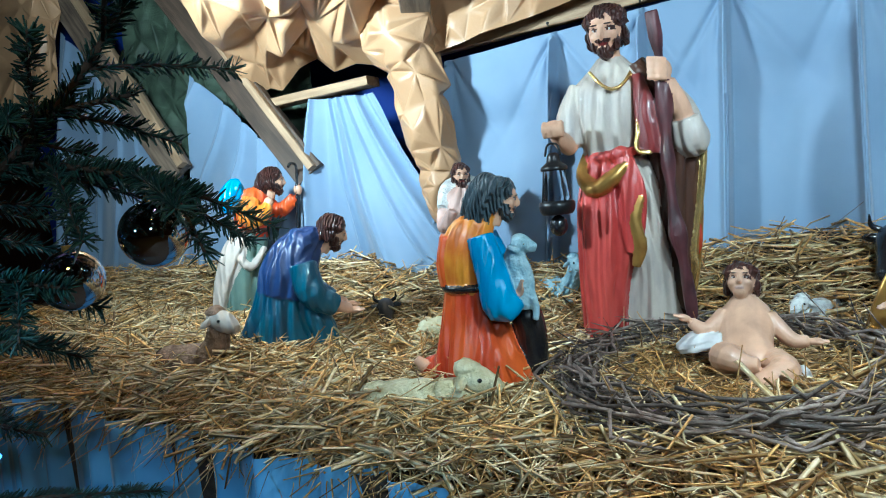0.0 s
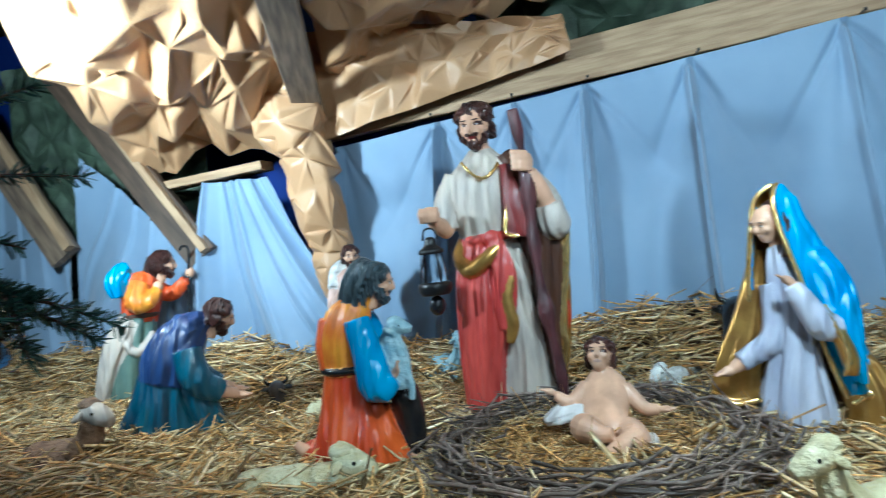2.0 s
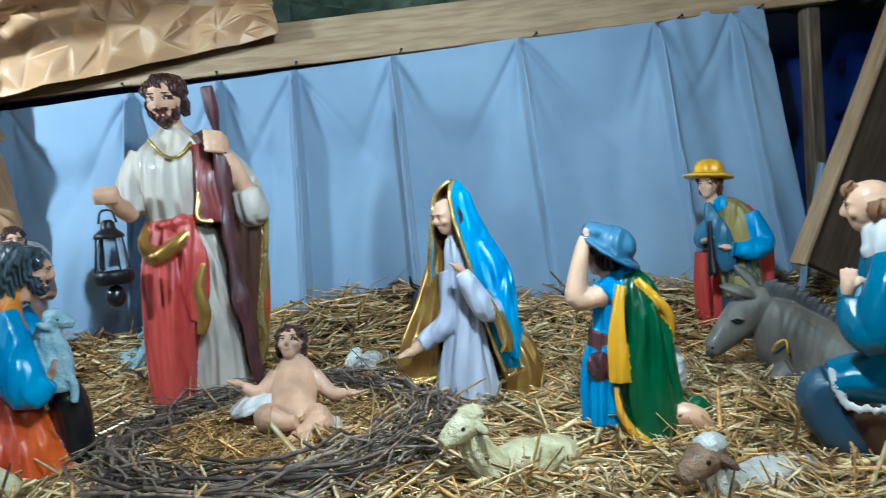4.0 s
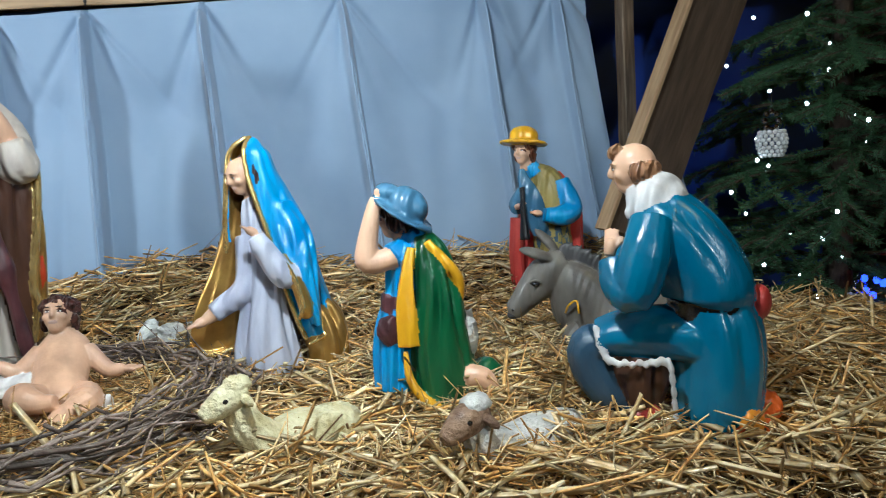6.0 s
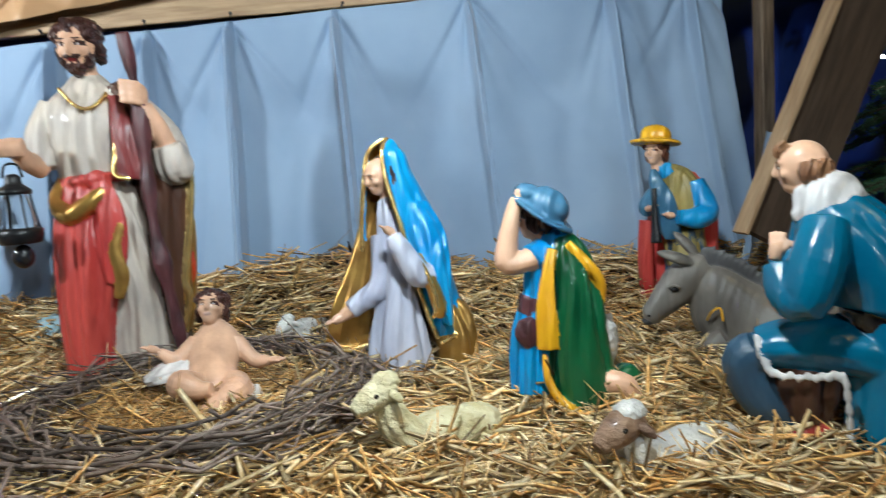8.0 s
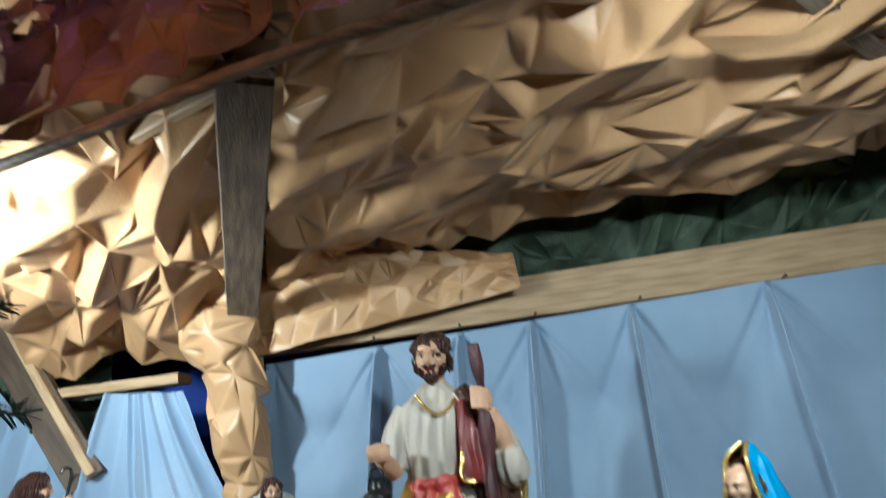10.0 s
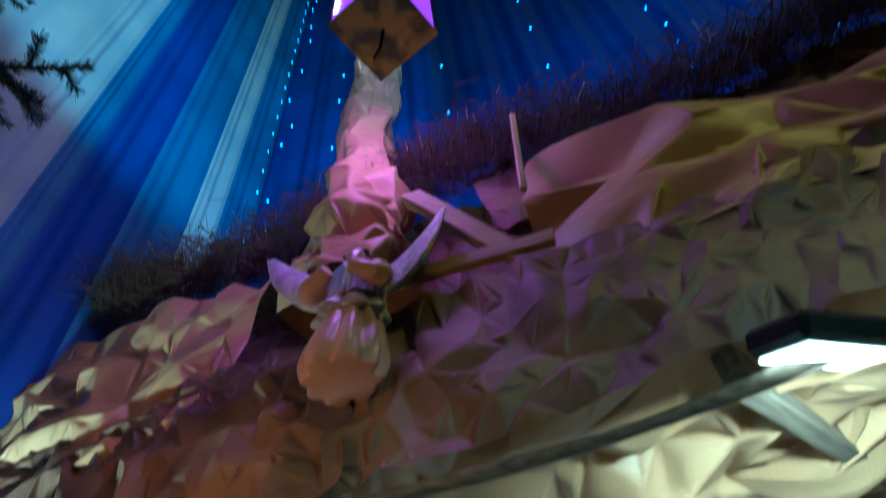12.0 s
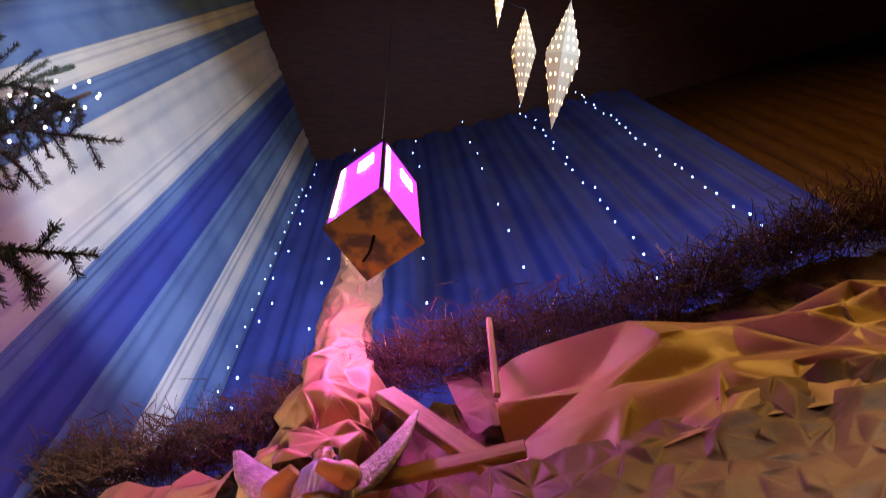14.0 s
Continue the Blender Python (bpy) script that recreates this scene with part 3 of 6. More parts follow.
def straw_bed():
    nv = 60
    p, f = [], []
    for j in range(nv):
        t = j / (nv - 1)
        y = edge_y(XS) * (1 - t) + wall_y(XS) * t
        z = ground_z(XS, y)
        z = z - 0.03 * (j == 0)
        z += 0.02 * rng.random(len(XS)) - 0.02
        p += list(zip(XS, y, z))
    n = len(XS)
    for j in range(nv - 1):
        for i in range(n - 1):
            a = j * n + i
            f.append((a, a + 1, a + n + 1, a + n))
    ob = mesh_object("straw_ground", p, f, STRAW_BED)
    return tagged(ob, "straw bed covering the stage, dark with the shade between stalks", "straw", kind="structure")


straw_bed()


def skirt():
    def shape(u, v):
        w = u * 6.9
        return 0.035 * (1 - 0.5 * v) * (np.sin(34 * w + 2 * np.sin(3.1 * w)) + 0.5 * np.sin(61 * w + 1.3)) + 0.02 * np.sin(9 * w)
    sheet("stage_skirt", [(-2.9, edge_y(-2.9) - 0.05, 0.02), (2.75, edge_y(2.75) - 0.05, 0.02), (2.75, edge_y(2.75) - 0.02, 0.80), (-2.9, edge_y(-2.9) - 0.02, 0.80)],
          700, 24, shape, SKIRT, label="gathered blue satin skirt round the stage", category="cloth skirt")


skirt()


def scatter_straw():
    n = 25000
    x = rng.uniform(-2.6, 2.72, n)
    t = rng.random(n) ** 1.15
    y = edge_y(x) * (1 - t) + (wall_y(x) - 0.02) * t
    length = 0.05 + 0.22 * rng.random(n) ** 1.7
    ang = rng.uniform(0, 2 * math.pi, n)
    way = np.stack([np.cos(ang), np.sin(ang), rng.normal(0.04, 0.30, n)], 1)
    start = np.stack([x, y, ground_z(x, y) + 0.001 + 0.055 * rng.random(n) ** 1.4], 1) - way * (length * 0.5)[:, None]
    inside = (start[:, 1] < wall_y(start[:, 0]) - 0.01) & (start[:, 1] + way[:, 1] * length < wall_y(x) - 0.01)
    strands("loose_straw", start[inside], way[inside], length[inside], rng.uniform(0.003, 0.0095, n)[inside], rng.normal(0, 0.05, n)[inside], STRAW,
            "loose golden straw stalks scattered over the stage", "straw")
    m = 8200
    x = rng.uniform(-2.3, 2.7, m)
    t = rng.random(m) ** 1.2
    y = edge_y(x) * (1 - t) + (wall_y(x) - 0.12) * t
    ang = rng.uniform(0, 2 * math.pi, m)
    way = np.stack([np.cos(ang), np.sin(ang), rng.normal(0.05, 0.22, m)], 1)
    length = rng.uniform(0.10, 0.30, m)
    start = np.stack([x, y, ground_z(x, y) + 0.02 + 0.03 * rng.random(m)], 1) - way * (length * 0.5)[:, None]
    ok = (start[:, 1] < wall_y(start[:, 0]) - 0.02)
    strands("coarse_straw", start[ok], way[ok], length[ok], rng.uniform(0.0045, 0.0135, m)[ok], rng.normal(0, 0.035, m)[ok], STRAW_PALE,
            "broad pale straw stalks lying on top of the bed", "straw", flat=0.18)
    m = 9000
    x = rng.uniform(-2.4, 2.7, m)
    t = rng.random(m) ** 1.1
    y = edge_y(x) * (1 - t) + (wall_y(x) - 0.1) * t
    ang = rng.uniform(0, 2 * math.pi, m)
    way = np.stack([np.cos(ang), np.sin(ang), rng.normal(0.05, 0.35, m)], 1)
    start = np.stack([x, y, ground_z(x, y) + 0.03 + 0.035 * rng.random(m)], 1)
    strands("chaff", start, way, rng.uniform(0.02, 0.07, m), rng.uniform(0.002, 0.007, m), rng.normal(0, 0.05, m), STRAW_PALE,
            "short broken bits of pale straw on top of the bed", "straw", flat=0.15)
    m = 900
    x = rng.uniform(-2.4, 2.6, m)
    y = edge_y(x) + rng.uniform(-0.03, 0.05, m)
    way = np.stack([rng.normal(0, 0.6, m), rng.normal(-0.5, 0.3, m), rng.normal(-0.55, 0.5, m)], 1)
    start = np.stack([x, y, ground_z(x, y) + 0.01 * rng.random(m)], 1)
    strands("hanging_straw", start, way, rng.uniform(0.05, 0.2, m), rng.uniform(0.002, 0.005, m), rng.normal(0, 0.06, m), STRAW,
            "straw stalks hanging over the stage edge", "straw")
    m = 2200
    x = rng.uniform(-2.3, 2.7, m)
    t = rng.random(m)
    y = edge_y(x) * (1 - t) + (wall_y(x) - 0.1) * t
    way = np.stack([rng.normal(0, 0.6, m), rng.normal(0, 0.5, m), rng.uniform(0.25, 1.0, m)], 1)
    start = np.stack([x, y, ground_z(x, y) - 0.005], 1)
    strands("upright_straw", start, way, rng.uniform(0.05, 0.15, m), rng.uniform(0.0025, 0.0075, m), rng.normal(0, 0.08, m), STRAW,
            "straw stalks sticking up out of the bed", "straw")


scatter_straw()

# ---- back wall: drape, beam, braces, paper ----
NAILS = [-0.28, 0.18, 0.51, 0.79, 1.16, 1.64, 2.16, 2.45]


def drape_shape(u, v):
    """Each bay stands proud beside its nail and falls back to tuck under the next; short folds ray down from the nails."""
    x = -0.30 + 2.86 * u
    down = 1 - v
    out = 0.008 * np.sin(5 * x + 1) * down + 0.0025 * np.sin(17 * x + 3 * v) + 0.0015 * np.sin(41 * x + 7 * v)
    for i, (a, b) in enumerate(zip(NAILS, NAILS[1:])):
        lo, hi = a + (0.004 + 0.014 * (i % 3)) * down, b + (0.004 + 0.014 * ((i + 1) % 3)) * down
        t = np.clip((x - lo) / (hi - lo), 0, 1)
        inside = (x >= lo) & (x < hi)
        deep = 0.012 + 0.066 * smooth(down / 0.5)
        bay = deep * smooth(t / 0.035) * (0.30 + 0.70 * (1 - t) ** 1.3 + 0.22 * np.sin(math.pi * t) ** 2)
        swag = 0.018 * np.sin(math.pi * t) ** 2 * np.exp(-((v - 0.84 + 0.16 * np.sin(math.pi * t)) / 0.07) ** 2)
        soft = 0.009 * np.exp(-((t - 0.62 - 0.3 * (v - 0.6)) / 0.09) ** 2) * smooth(down / 0.3)
        out += np.where(inside, bay + swag + soft, 0)
    for i, a in enumerate(NAILS):
        line = a + (0.004 + 0.014 * (i % 3)) * down
        out -= 0.052 * np.exp(-((x - line + 0.008) / 0.011) ** 2) * smooth(down / 0.04) * (1 - 0.3 * down)
        for k, slope in enumerate((-0.55, -0.20, 0.26, 0.62)):
            s0 = slope * (1 + 0.3 * math.sin(3 * i + 2 * k))
            out += 0.020 * np.exp(-((x - a - s0 * down) / (0.010 + 0.050 * down)) ** 2) * np.exp(-down / 0.25) * smooth(down / 0.03)
    folds = smooth((x - 2.12) / 0.06)
    out += folds * 0.012 * np.sin(58 * x + 6 * v + 2 * np.sin(9 * x)) * (0.4 + 0.6 * down)
    return -out


drape = sheet("wall_drape", [(-0.42, wall_y(-0.42) - 0.05, 0.98), (2.60, wall_y(2.6) - 0.07, 0.90), (2.47, wall_y(2.47) - 0.03, 2.02), (-0.26, wall_y(-0.26) - 0.03, 1.86)],
              960, 120, drape_shape, DRAPE, label="pale blue-grey cloth drape nailed along a beam in folds", category="drape")


def fan(name, corners, pleats, amp, label, lean=0.0):
    def shape(u, v):
        q = u + lean * (1 - v) + 0.06 * np.sin(3.3 * v + 5 * u)
        fold = np.sin(math.pi * pleats * q + 1.1 * np.sin(3.1 * q + 1))
        broad = amp * (0.25 + 0.75 * (1 - v)) * (1.5 * np.sign(fold) * np.abs(fold) ** 1.5 + 0.8 * np.sin(1.3 * math.pi * pleats * q + 2.2 * v))
        sharp = 0.5 * amp * smooth(v / 0.3) * np.exp(-((np.mod(q * pleats * 1.3 + 0.3 * v, 1) - 0.5) / 0.07) ** 2)
        sag = 0.35 * amp * np.sin(9 * v + 6 * u) * np.sin(math.pi * u) * smooth(1.2 - v)
        return broad + sharp + sag + 0.002 * np.sin(22 * u + 9 * v)
    return sheet(name, corners, 150, 70, shape, DRAPE, label=label, category="drape")


fan("hanging_drape", [(-1.98, 3.10, 0.80), (-1.00, 2.84, 0.86), (-1.00, 2.86, 1.44), (-1.66, 3.04, 2.04)], 4, 0.035, "pale blue-grey cloth pulled to a point beside a brace", 0.3)
fan("hanging_drape", [(-3.0, 3.36, 0.80), (-1.93, 3.08, 0.80), (-1.80, 3.06, 1.60), (-2.62, 3.28, 2.45)], 4, 0.035, "pale blue-grey cloth hung behind the fir tree")
fan("hanging_drape", [(-1.14, 2.84, 0.86), (-0.20, 2.62, 0.92), (-0.58, 2.76, 1.78), (-0.93, 2.84, 1.80)], 4.5, 0.05, "pale blue-grey cloth gathered at the top, fanning out below", -0.2)
fan("hanging_drape", [(2.36, 1.86, 0.90), (2.86, 1.82, 0.90), (2.80, 1.86, 1.30), (2.62, 1.95, 1.42)], 3, 0.02, "end of the grey-blue cloth bunched on the straw")

back = sheet("wall_back", [(-4.2, wall_y(-4.2) + 0.75, 0.0), (4.4, wall_y(4.4) + 0.75, 0.0), (4.4, wall_y(4.4) + 0.75, 3.2), (-4.2, wall_y(-4.2) + 0.75, 3.2)],
             60, 30, lambda u, v: 0.03 * np.sin(60 * u), NIGHT_CLOTH, label="dark blue cloth wall behind the stable", kind="structure", category="wall")

board("beam", (-0.40, wall_y(-0.4) + 0.0, 1.97), (2.75, wall_y(2.75) + 0.0, 2.09), 0.16, 0.05, WOOD, label="pale sawn pine beam with a knot", category="beam")
board("beam", (2.42, 2.02, 2.085), (3.6, 2.02, 2.13), 0.055, 0.05, WOOD, label="thin pale pine batten beside the beam", category="beam")
# Each brace is a darker board with a separate pale strip along one edge.
board("brace", (-0.955, 2.80, 1.46), (-1.90, 3.02, 2.74), 0.15, 0.055, WOOD_DARK, up=(1, 0, 0.4), label="dark diagonal wooden brace", category="brace")
board("brace", (-0.925, 2.755, 1.49), (-1.845, 2.985, 2.78), 0.035, 0.045, WOOD, up=(1, 0, 0.4), label="pale edge strip along the dark brace", category="brace")
board("brace", (-1.80, 3.02, 1.55), (-2.62, 3.20, 2.80), 0.16, 0.05, WOOD_GREY, up=(1, 0, 0.4), label="weathered diagonal wooden brace", category="brace")
board("brace", (-1.735, 2.96, 1.59), (-2.50, 3.14, 2.80), 0.045, 0.045, WOOD, up=(1, 0, 0.4), label="pale pine edge of the weathered brace", category="brace")
board("brace", (2.335, 1.66, 1.06), (2.995, 1.60, 2.38), 0.25, 0.05, WOOD_DARK, up=(1, 0, -0.4), label="wide dark diagonal plank", category="brace")
board("brace", (2.212, 1.645, 1.10), (2.87, 1.585, 2.42), 0.020, 0.058, WOOD, up=(1, 0, -0.4), label="pale strip along the dark plank's edge", category="brace")
board("post", (2.70, 2.03, 0.8), (2.70, 2.03, 2.3), 0.06, 0.05, WOOD_GREY, up=(1, 0, 0), label="weathered post behind the drape's end", category="post")
board("shelf_board", (-1.25, 2.93, 1.815), (-0.60, 2.78, 1.835), 0.04, 0.10, WOOD, label="pale pine board holding the paper", category="board")
board("rafter", (-0.34, 2.66, 2.02), (0.02, 1.20, 2.22), 0.115, 0.05, WOOD_GREY, up=(1, 0, 0), label="weathered rafter under the paper roof", category="rafter")
board("rafter", (1.95, 1.75, 2.42), (0.85, 0.90, 2.34), 0.10, 0.05, WOOD_GREY, up=(0, 0, 1), label="weathered slanting rafter on the paper roof", category="rafter")
board("rafter", (-0.60, 1.75, 2.30), (-0.02, 1.30, 2.29), 0.07, 0.03, WOOD, up=(0, 0, 1), label="pale pine batten under the roof", category="rafter")


def pole():
    s = Sculpt()
    pts = [(x, 1.17 - 0.48 * x + 0.012 * math.sin(4 * x), 2.19 + 0.035 * x + 0.012 * math.sin(6 * x + 1)) for x in np.linspace(-0.74, 2.2, 14)]
    s.tube(pts, [0.014 + 0.003 * math.sin(3 * i) for i in range(14)], WOOD_GREY, 10)
    s.done("roof_pole", (0, 0, 0), 0, "long crooked bark-brown pole along the roof's front", "pole")


pole()

paper("roof_paper", [(-0.02, 1.20, 2.36), (1.85, 0.32, 2.42), (2.15, 1.92, 2.36), (-0.24, 2.72, 2.17)], 1.9, 11, PAPER, "crumpled brown kraft paper lining the roof", cell=(0.085, 0.20))
paper("roof_paper", [(-1.05, 1.66, 2.32), (-0.02, 1.22, 2.36), (-0.36, 2.76, 1.98), (-1.28, 2.95, 1.90)], 1.6, 21, PAPER, "bright crumpled kraft paper beside the rafter", cell=(0.12, 0.19))
paper("beam_paper", [(-0.42, 2.66, 1.86), (0.74, 2.38, 2.03), (0.72, 2.36, 2.16), (-0.40, 2.62, 2.34)], 1.2, 31, PAPER, "crumpled kraft paper folded over the beam")
paper("corner_paper", [(-3.0, 3.10, 2.05), (-2.45, 3.00, 2.0), (-2.35, 2.95, 2.75), (-3.0, 3.06, 2.75)], 1.2, 33, PAPER, "crumpled kraft paper scrap behind the fir tree")
paper("foliage_paper", [(-2.30, 3.42, 1.15), (-1.05, 3.12, 1.15), (-1.05, 3.12, 2.7), (-2.4, 3.45, 2.7)], 1.2, 35, FOLIAGE, "crumpled sage green painted paper rock")
paper("foliage_paper", [(0.4, 2.85, 2.1), (3.6, 2.3, 2.1), (3.6, 1.7, 2.75), (0.4, 2.35, 2.75)], 1.2, 36, FOLIAGE, "dark green crumpled paper behind the roof's gap")


def paper_column(name, pts, radii, seed, label, material=PAPER, cell=(0.075, 0.11), rough=0.34):
    """A post wrapped in crumpled paper; the sheet's ends lap at the back."""
    p = catmull([(*a, r) for a, r in zip(pts, radii)], 30)
    high = np.linalg.norm(np.diff(p[:, :3], axis=0), axis=1).sum()
    girth = 2 * math.pi * p[:, 3].mean()
    q, h, f = crumple(girth * 1.04, high, cell, seed)
    k = q[:, 1] / high * (len(p) - 1.001)
    i = k.astype(int)
    w = (k - i)[:, None]
    at = p[i] * (1 - w) + p[i + 1] * w
    th = math.pi / 2 + 2 * math.pi * q[:, 0] / girth
    r = at[:, 3] * (1 + rough * h)
    v = np.stack([at[:, 0] + r * np.cos(th), at[:, 1] + r * np.sin(th), at[:, 2]], 1)
    return tagged(crease(mesh_object(name, v, f, material, smooth=True)), label, "paper")


paper_column("paper_pillar", [(-0.30, 2.70, 1.18), (-0.33, 2.68, 1.42), (-0.37, 2.64, 1.80), (-0.46, 2.58, 2.2)], [0.05, 0.085, 0.125, 0.16], 3, "post wrapped in crumpled brown kraft paper")

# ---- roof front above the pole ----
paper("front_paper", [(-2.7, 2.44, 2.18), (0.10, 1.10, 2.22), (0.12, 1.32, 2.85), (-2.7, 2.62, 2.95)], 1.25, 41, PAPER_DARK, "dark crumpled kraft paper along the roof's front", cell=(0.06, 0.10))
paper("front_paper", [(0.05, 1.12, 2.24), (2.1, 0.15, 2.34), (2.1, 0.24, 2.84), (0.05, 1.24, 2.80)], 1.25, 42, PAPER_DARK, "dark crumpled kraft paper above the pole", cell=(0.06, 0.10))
paper("front_paper", [(0.56, 1.00, 2.72), (2.1, 0.28, 2.62), (2.0, 0.42, 3.16), (0.62, 1.10, 3.38)], 1.25, 43, PAPER, "large smooth fold of brown kraft paper", cell=(0.26, 0.12))
paper("front_paper", [(-2.6, 2.50, 2.80), (-0.40, 1.50, 2.60), (-0.20, 1.52, 3.30), (-2.5, 2.60, 3.55)], 1.25, 44, PAPER, "crumpled kraft paper on the roof's front")
# Added sheet, set back: its dark colour stands for the roof's open interior.
paper("front_paper", [(-0.95, 2.10, 2.4), (1.30, 1.06, 2.5), (1.30, 1.20, 3.80), (-0.95, 2.28, 3.80)], 1.25, 45, PAPER_DARK, "dark backing sheet added for the shaded opening behind the boards", cell=(0.06, 0.10))
# Added dark sheet that closes the roof below the thatch.
paper("front_paper", [(0.55, 1.22, 3.2), (2.3, 0.42, 3.2), (2.3, 0.56, 3.72), (0.5, 1.36, 3.72)], 1.25, 46, PAPER_DARK, "dark backing sheet added under the thatched edge", cell=(0.06, 0.10))
board("roof_board", (0.26, 1.16, 3.30), (0.68, 0.98, 2.62), 0.075, 0.035, WOOD, up=(1, 0, 0.5), label="raw pine board slanting over the roof's front", category="board")
board("roof_board", (0.12, 1.20, 2.90), (0.62, 0.98, 2.86), 0.05, 0.03, WOOD, label="raw pine batten across the roof's front", category="board")
board("roof_board", (0.59, 1.02, 3.14), (0.63, 1.03, 3.62), 0.022, 0.02, WOOD, up=(1, 0, 0), label="thin upright pine stick", category="board")
paper_column("paper_column", [(0.06, 1.42, 3.05), (0.10, 1.40, 3.45), (0.10, 1.42, 3.9), (0.11, 1.42, 4.5), (0.13, 1.43, 5.0)], [0.21, 0.17, 0.14, 0.115, 0.11], 5, "tall column of crumpled brown kraft paper")


def thatch():
    n = 22000
    x = rng.uniform(-2.9, 2.6, n)
    t = rng.normal(0, 1, n)
    start = np.stack([x, 1.52 - 0.48 * x + 0.07 * rng.normal(size=n), 3.70 + 0.075 * rng.normal(size=n) + 0.06 * np.sin(4 * x)], 1)
    way = np.stack([rng.normal(0, 0.8, n), rng.normal(-0.3, 0.5, n), rng.normal(0.05, 0.35, n)], 1)
    strands("thatch", start, way, rng.uniform(0.04, 0.12, n), rng.uniform(0.002, 0.0055, n), rng.normal(0, 0.1, n), THATCH, "ragged dark straw thatch along the roof ridge", "thatch")
    m = 60
    x = rng.uniform(-1.8, 2.4, m)
    start = np.stack([x, 1.50 - 0.48 * x, 3.76 + 0.04 * np.sin(4 * x)], 1)
    way = np.stack([rng.normal(0, 0.4, m), rng.normal(-0.2, 0.3, m), np.full(m, 1.0)], 1)
    strands("thatch", start, way, rng.uniform(0.08, 0.22, m), rng.uniform(0.003, 0.005, m), rng.normal(0, 0.1, m), STRAW, "stray stalks standing up from the thatch", "thatch")


thatch()


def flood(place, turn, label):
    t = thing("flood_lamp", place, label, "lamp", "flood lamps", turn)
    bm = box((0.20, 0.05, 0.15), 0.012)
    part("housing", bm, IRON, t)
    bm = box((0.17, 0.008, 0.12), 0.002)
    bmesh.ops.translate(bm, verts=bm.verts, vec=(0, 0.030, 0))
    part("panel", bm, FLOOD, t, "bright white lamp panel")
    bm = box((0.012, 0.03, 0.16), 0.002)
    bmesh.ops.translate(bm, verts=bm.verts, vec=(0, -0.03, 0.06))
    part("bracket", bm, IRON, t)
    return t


flood((0.90, 0.70, 2.235), 8, "black flood lamp shining white, fixed to the roof pole").rotation_euler[0] = radians(-62)
# Unseen fixture, added outside the view to go with the left flood.
flood((-1.28, 1.58, 2.14), -20, "black flood lamp added out of view at the roof's left").rotation_euler[0] = radians(-20)

# ---- the hall round it ----
floor = sheet("floor", [(-9, -9, 0), (9, -9, 0), (9, 9, 0), (-9, 9, 0)], 12, 12, lambda u, v: 0 * u, WOOD_DARK, label="dark hall floor", kind="structure", category="floor")
CORNER, LEFT_END, RIGHT_END = (-0.78, 2.80), (-2.6, -1.35), (3.55, 1.10)
CEIL = 11.2


def pleat(k, amp):
    return lambda u, v: amp * (np.sin(k * u + np.sin(11 * u)) + 0.4 * np.sin(2.7 * k * u))


def left_curtain():
    """Blue cloth strips side by side, in pleats; lit folds painted as pale strips."""
    holder = thing("striped_curtain", (0, 0, 0), "tall blue cloth curtain in pleats with lit stripes painted pale", "curtain")
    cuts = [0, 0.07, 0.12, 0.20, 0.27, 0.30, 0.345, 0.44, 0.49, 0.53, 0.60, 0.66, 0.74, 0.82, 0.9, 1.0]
    tone = [MID_CLOTH, LIT_CLOTH, MID_CLOTH, NIGHT_CLOTH, MID_CLOTH, LIT_CLOTH, LIT_CLOTH, MID_CLOTH, LIT_CLOTH, MID_CLOTH, LIT_CLOTH, MID_CLOTH, LIT_CLOTH, MID_CLOTH, MID_CLOTH]
    a, b = np.array(CORNER), np.array(LEFT_END)
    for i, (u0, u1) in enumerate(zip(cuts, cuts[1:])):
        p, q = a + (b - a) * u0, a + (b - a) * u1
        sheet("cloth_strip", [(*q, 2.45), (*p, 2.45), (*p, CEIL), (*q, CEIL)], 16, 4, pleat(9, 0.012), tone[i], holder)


left_curtain()
sheet("blue_curtain", [(*CORNER, 3.9), (*RIGHT_END, 3.9), (*RIGHT_END, CEIL - 0.4), (*CORNER, CEIL)], 240, 6, pleat(70, 0.03), NIGHT_CLOTH, label="tall royal blue pleated curtain with light strings", category="curtain")
sheet("ceiling", [(-9, -9, CEIL), (9, -9, CEIL), (9, 9, CEIL), (-9, 9, CEIL)], 4, 4, lambda u, v: 0 * u, CEIL_WOOD, label="dark brown wooden hall ceiling", category="ceiling", kind="structure")
for nm, (p, q) in {"wall_east": ((9, -9), (9, 9)), "wall_west": ((-9, 9), (-9, -9)), "wall_south": ((-9, -9), (9, -9)), "wall_north": ((9, 9), (-9, 9))}.items():
    sheet(nm, [(*p, 0), (*q, 0), (*q, CEIL), (*p, CEIL)], 4, 4, lambda u, v: 0 * u, CEIL_WOOD, label="brown wooden hall wall", category="wall", kind="structure")


def wood_panel():
    t = tagged(new("wall_panelling"), "brown wooden plank wall beside the blue curtain", "wall", kind="structure")
    a, b = np.array((3.3, 1.6)), np.array((8.5, -0.6))
    for i in range(22):
        p, q = a + (b - a) * i / 22, a + (b - a) * (i + 0.96) / 22
        sheet("plank", [(*p, 3.0), (*q, 3.0), (*q, CEIL), (*p, CEIL)], 2, 2, lambda u, v: 0 * u, CEIL_WOOD, t, thick=0.03)


wood_panel()


BULBS = {}


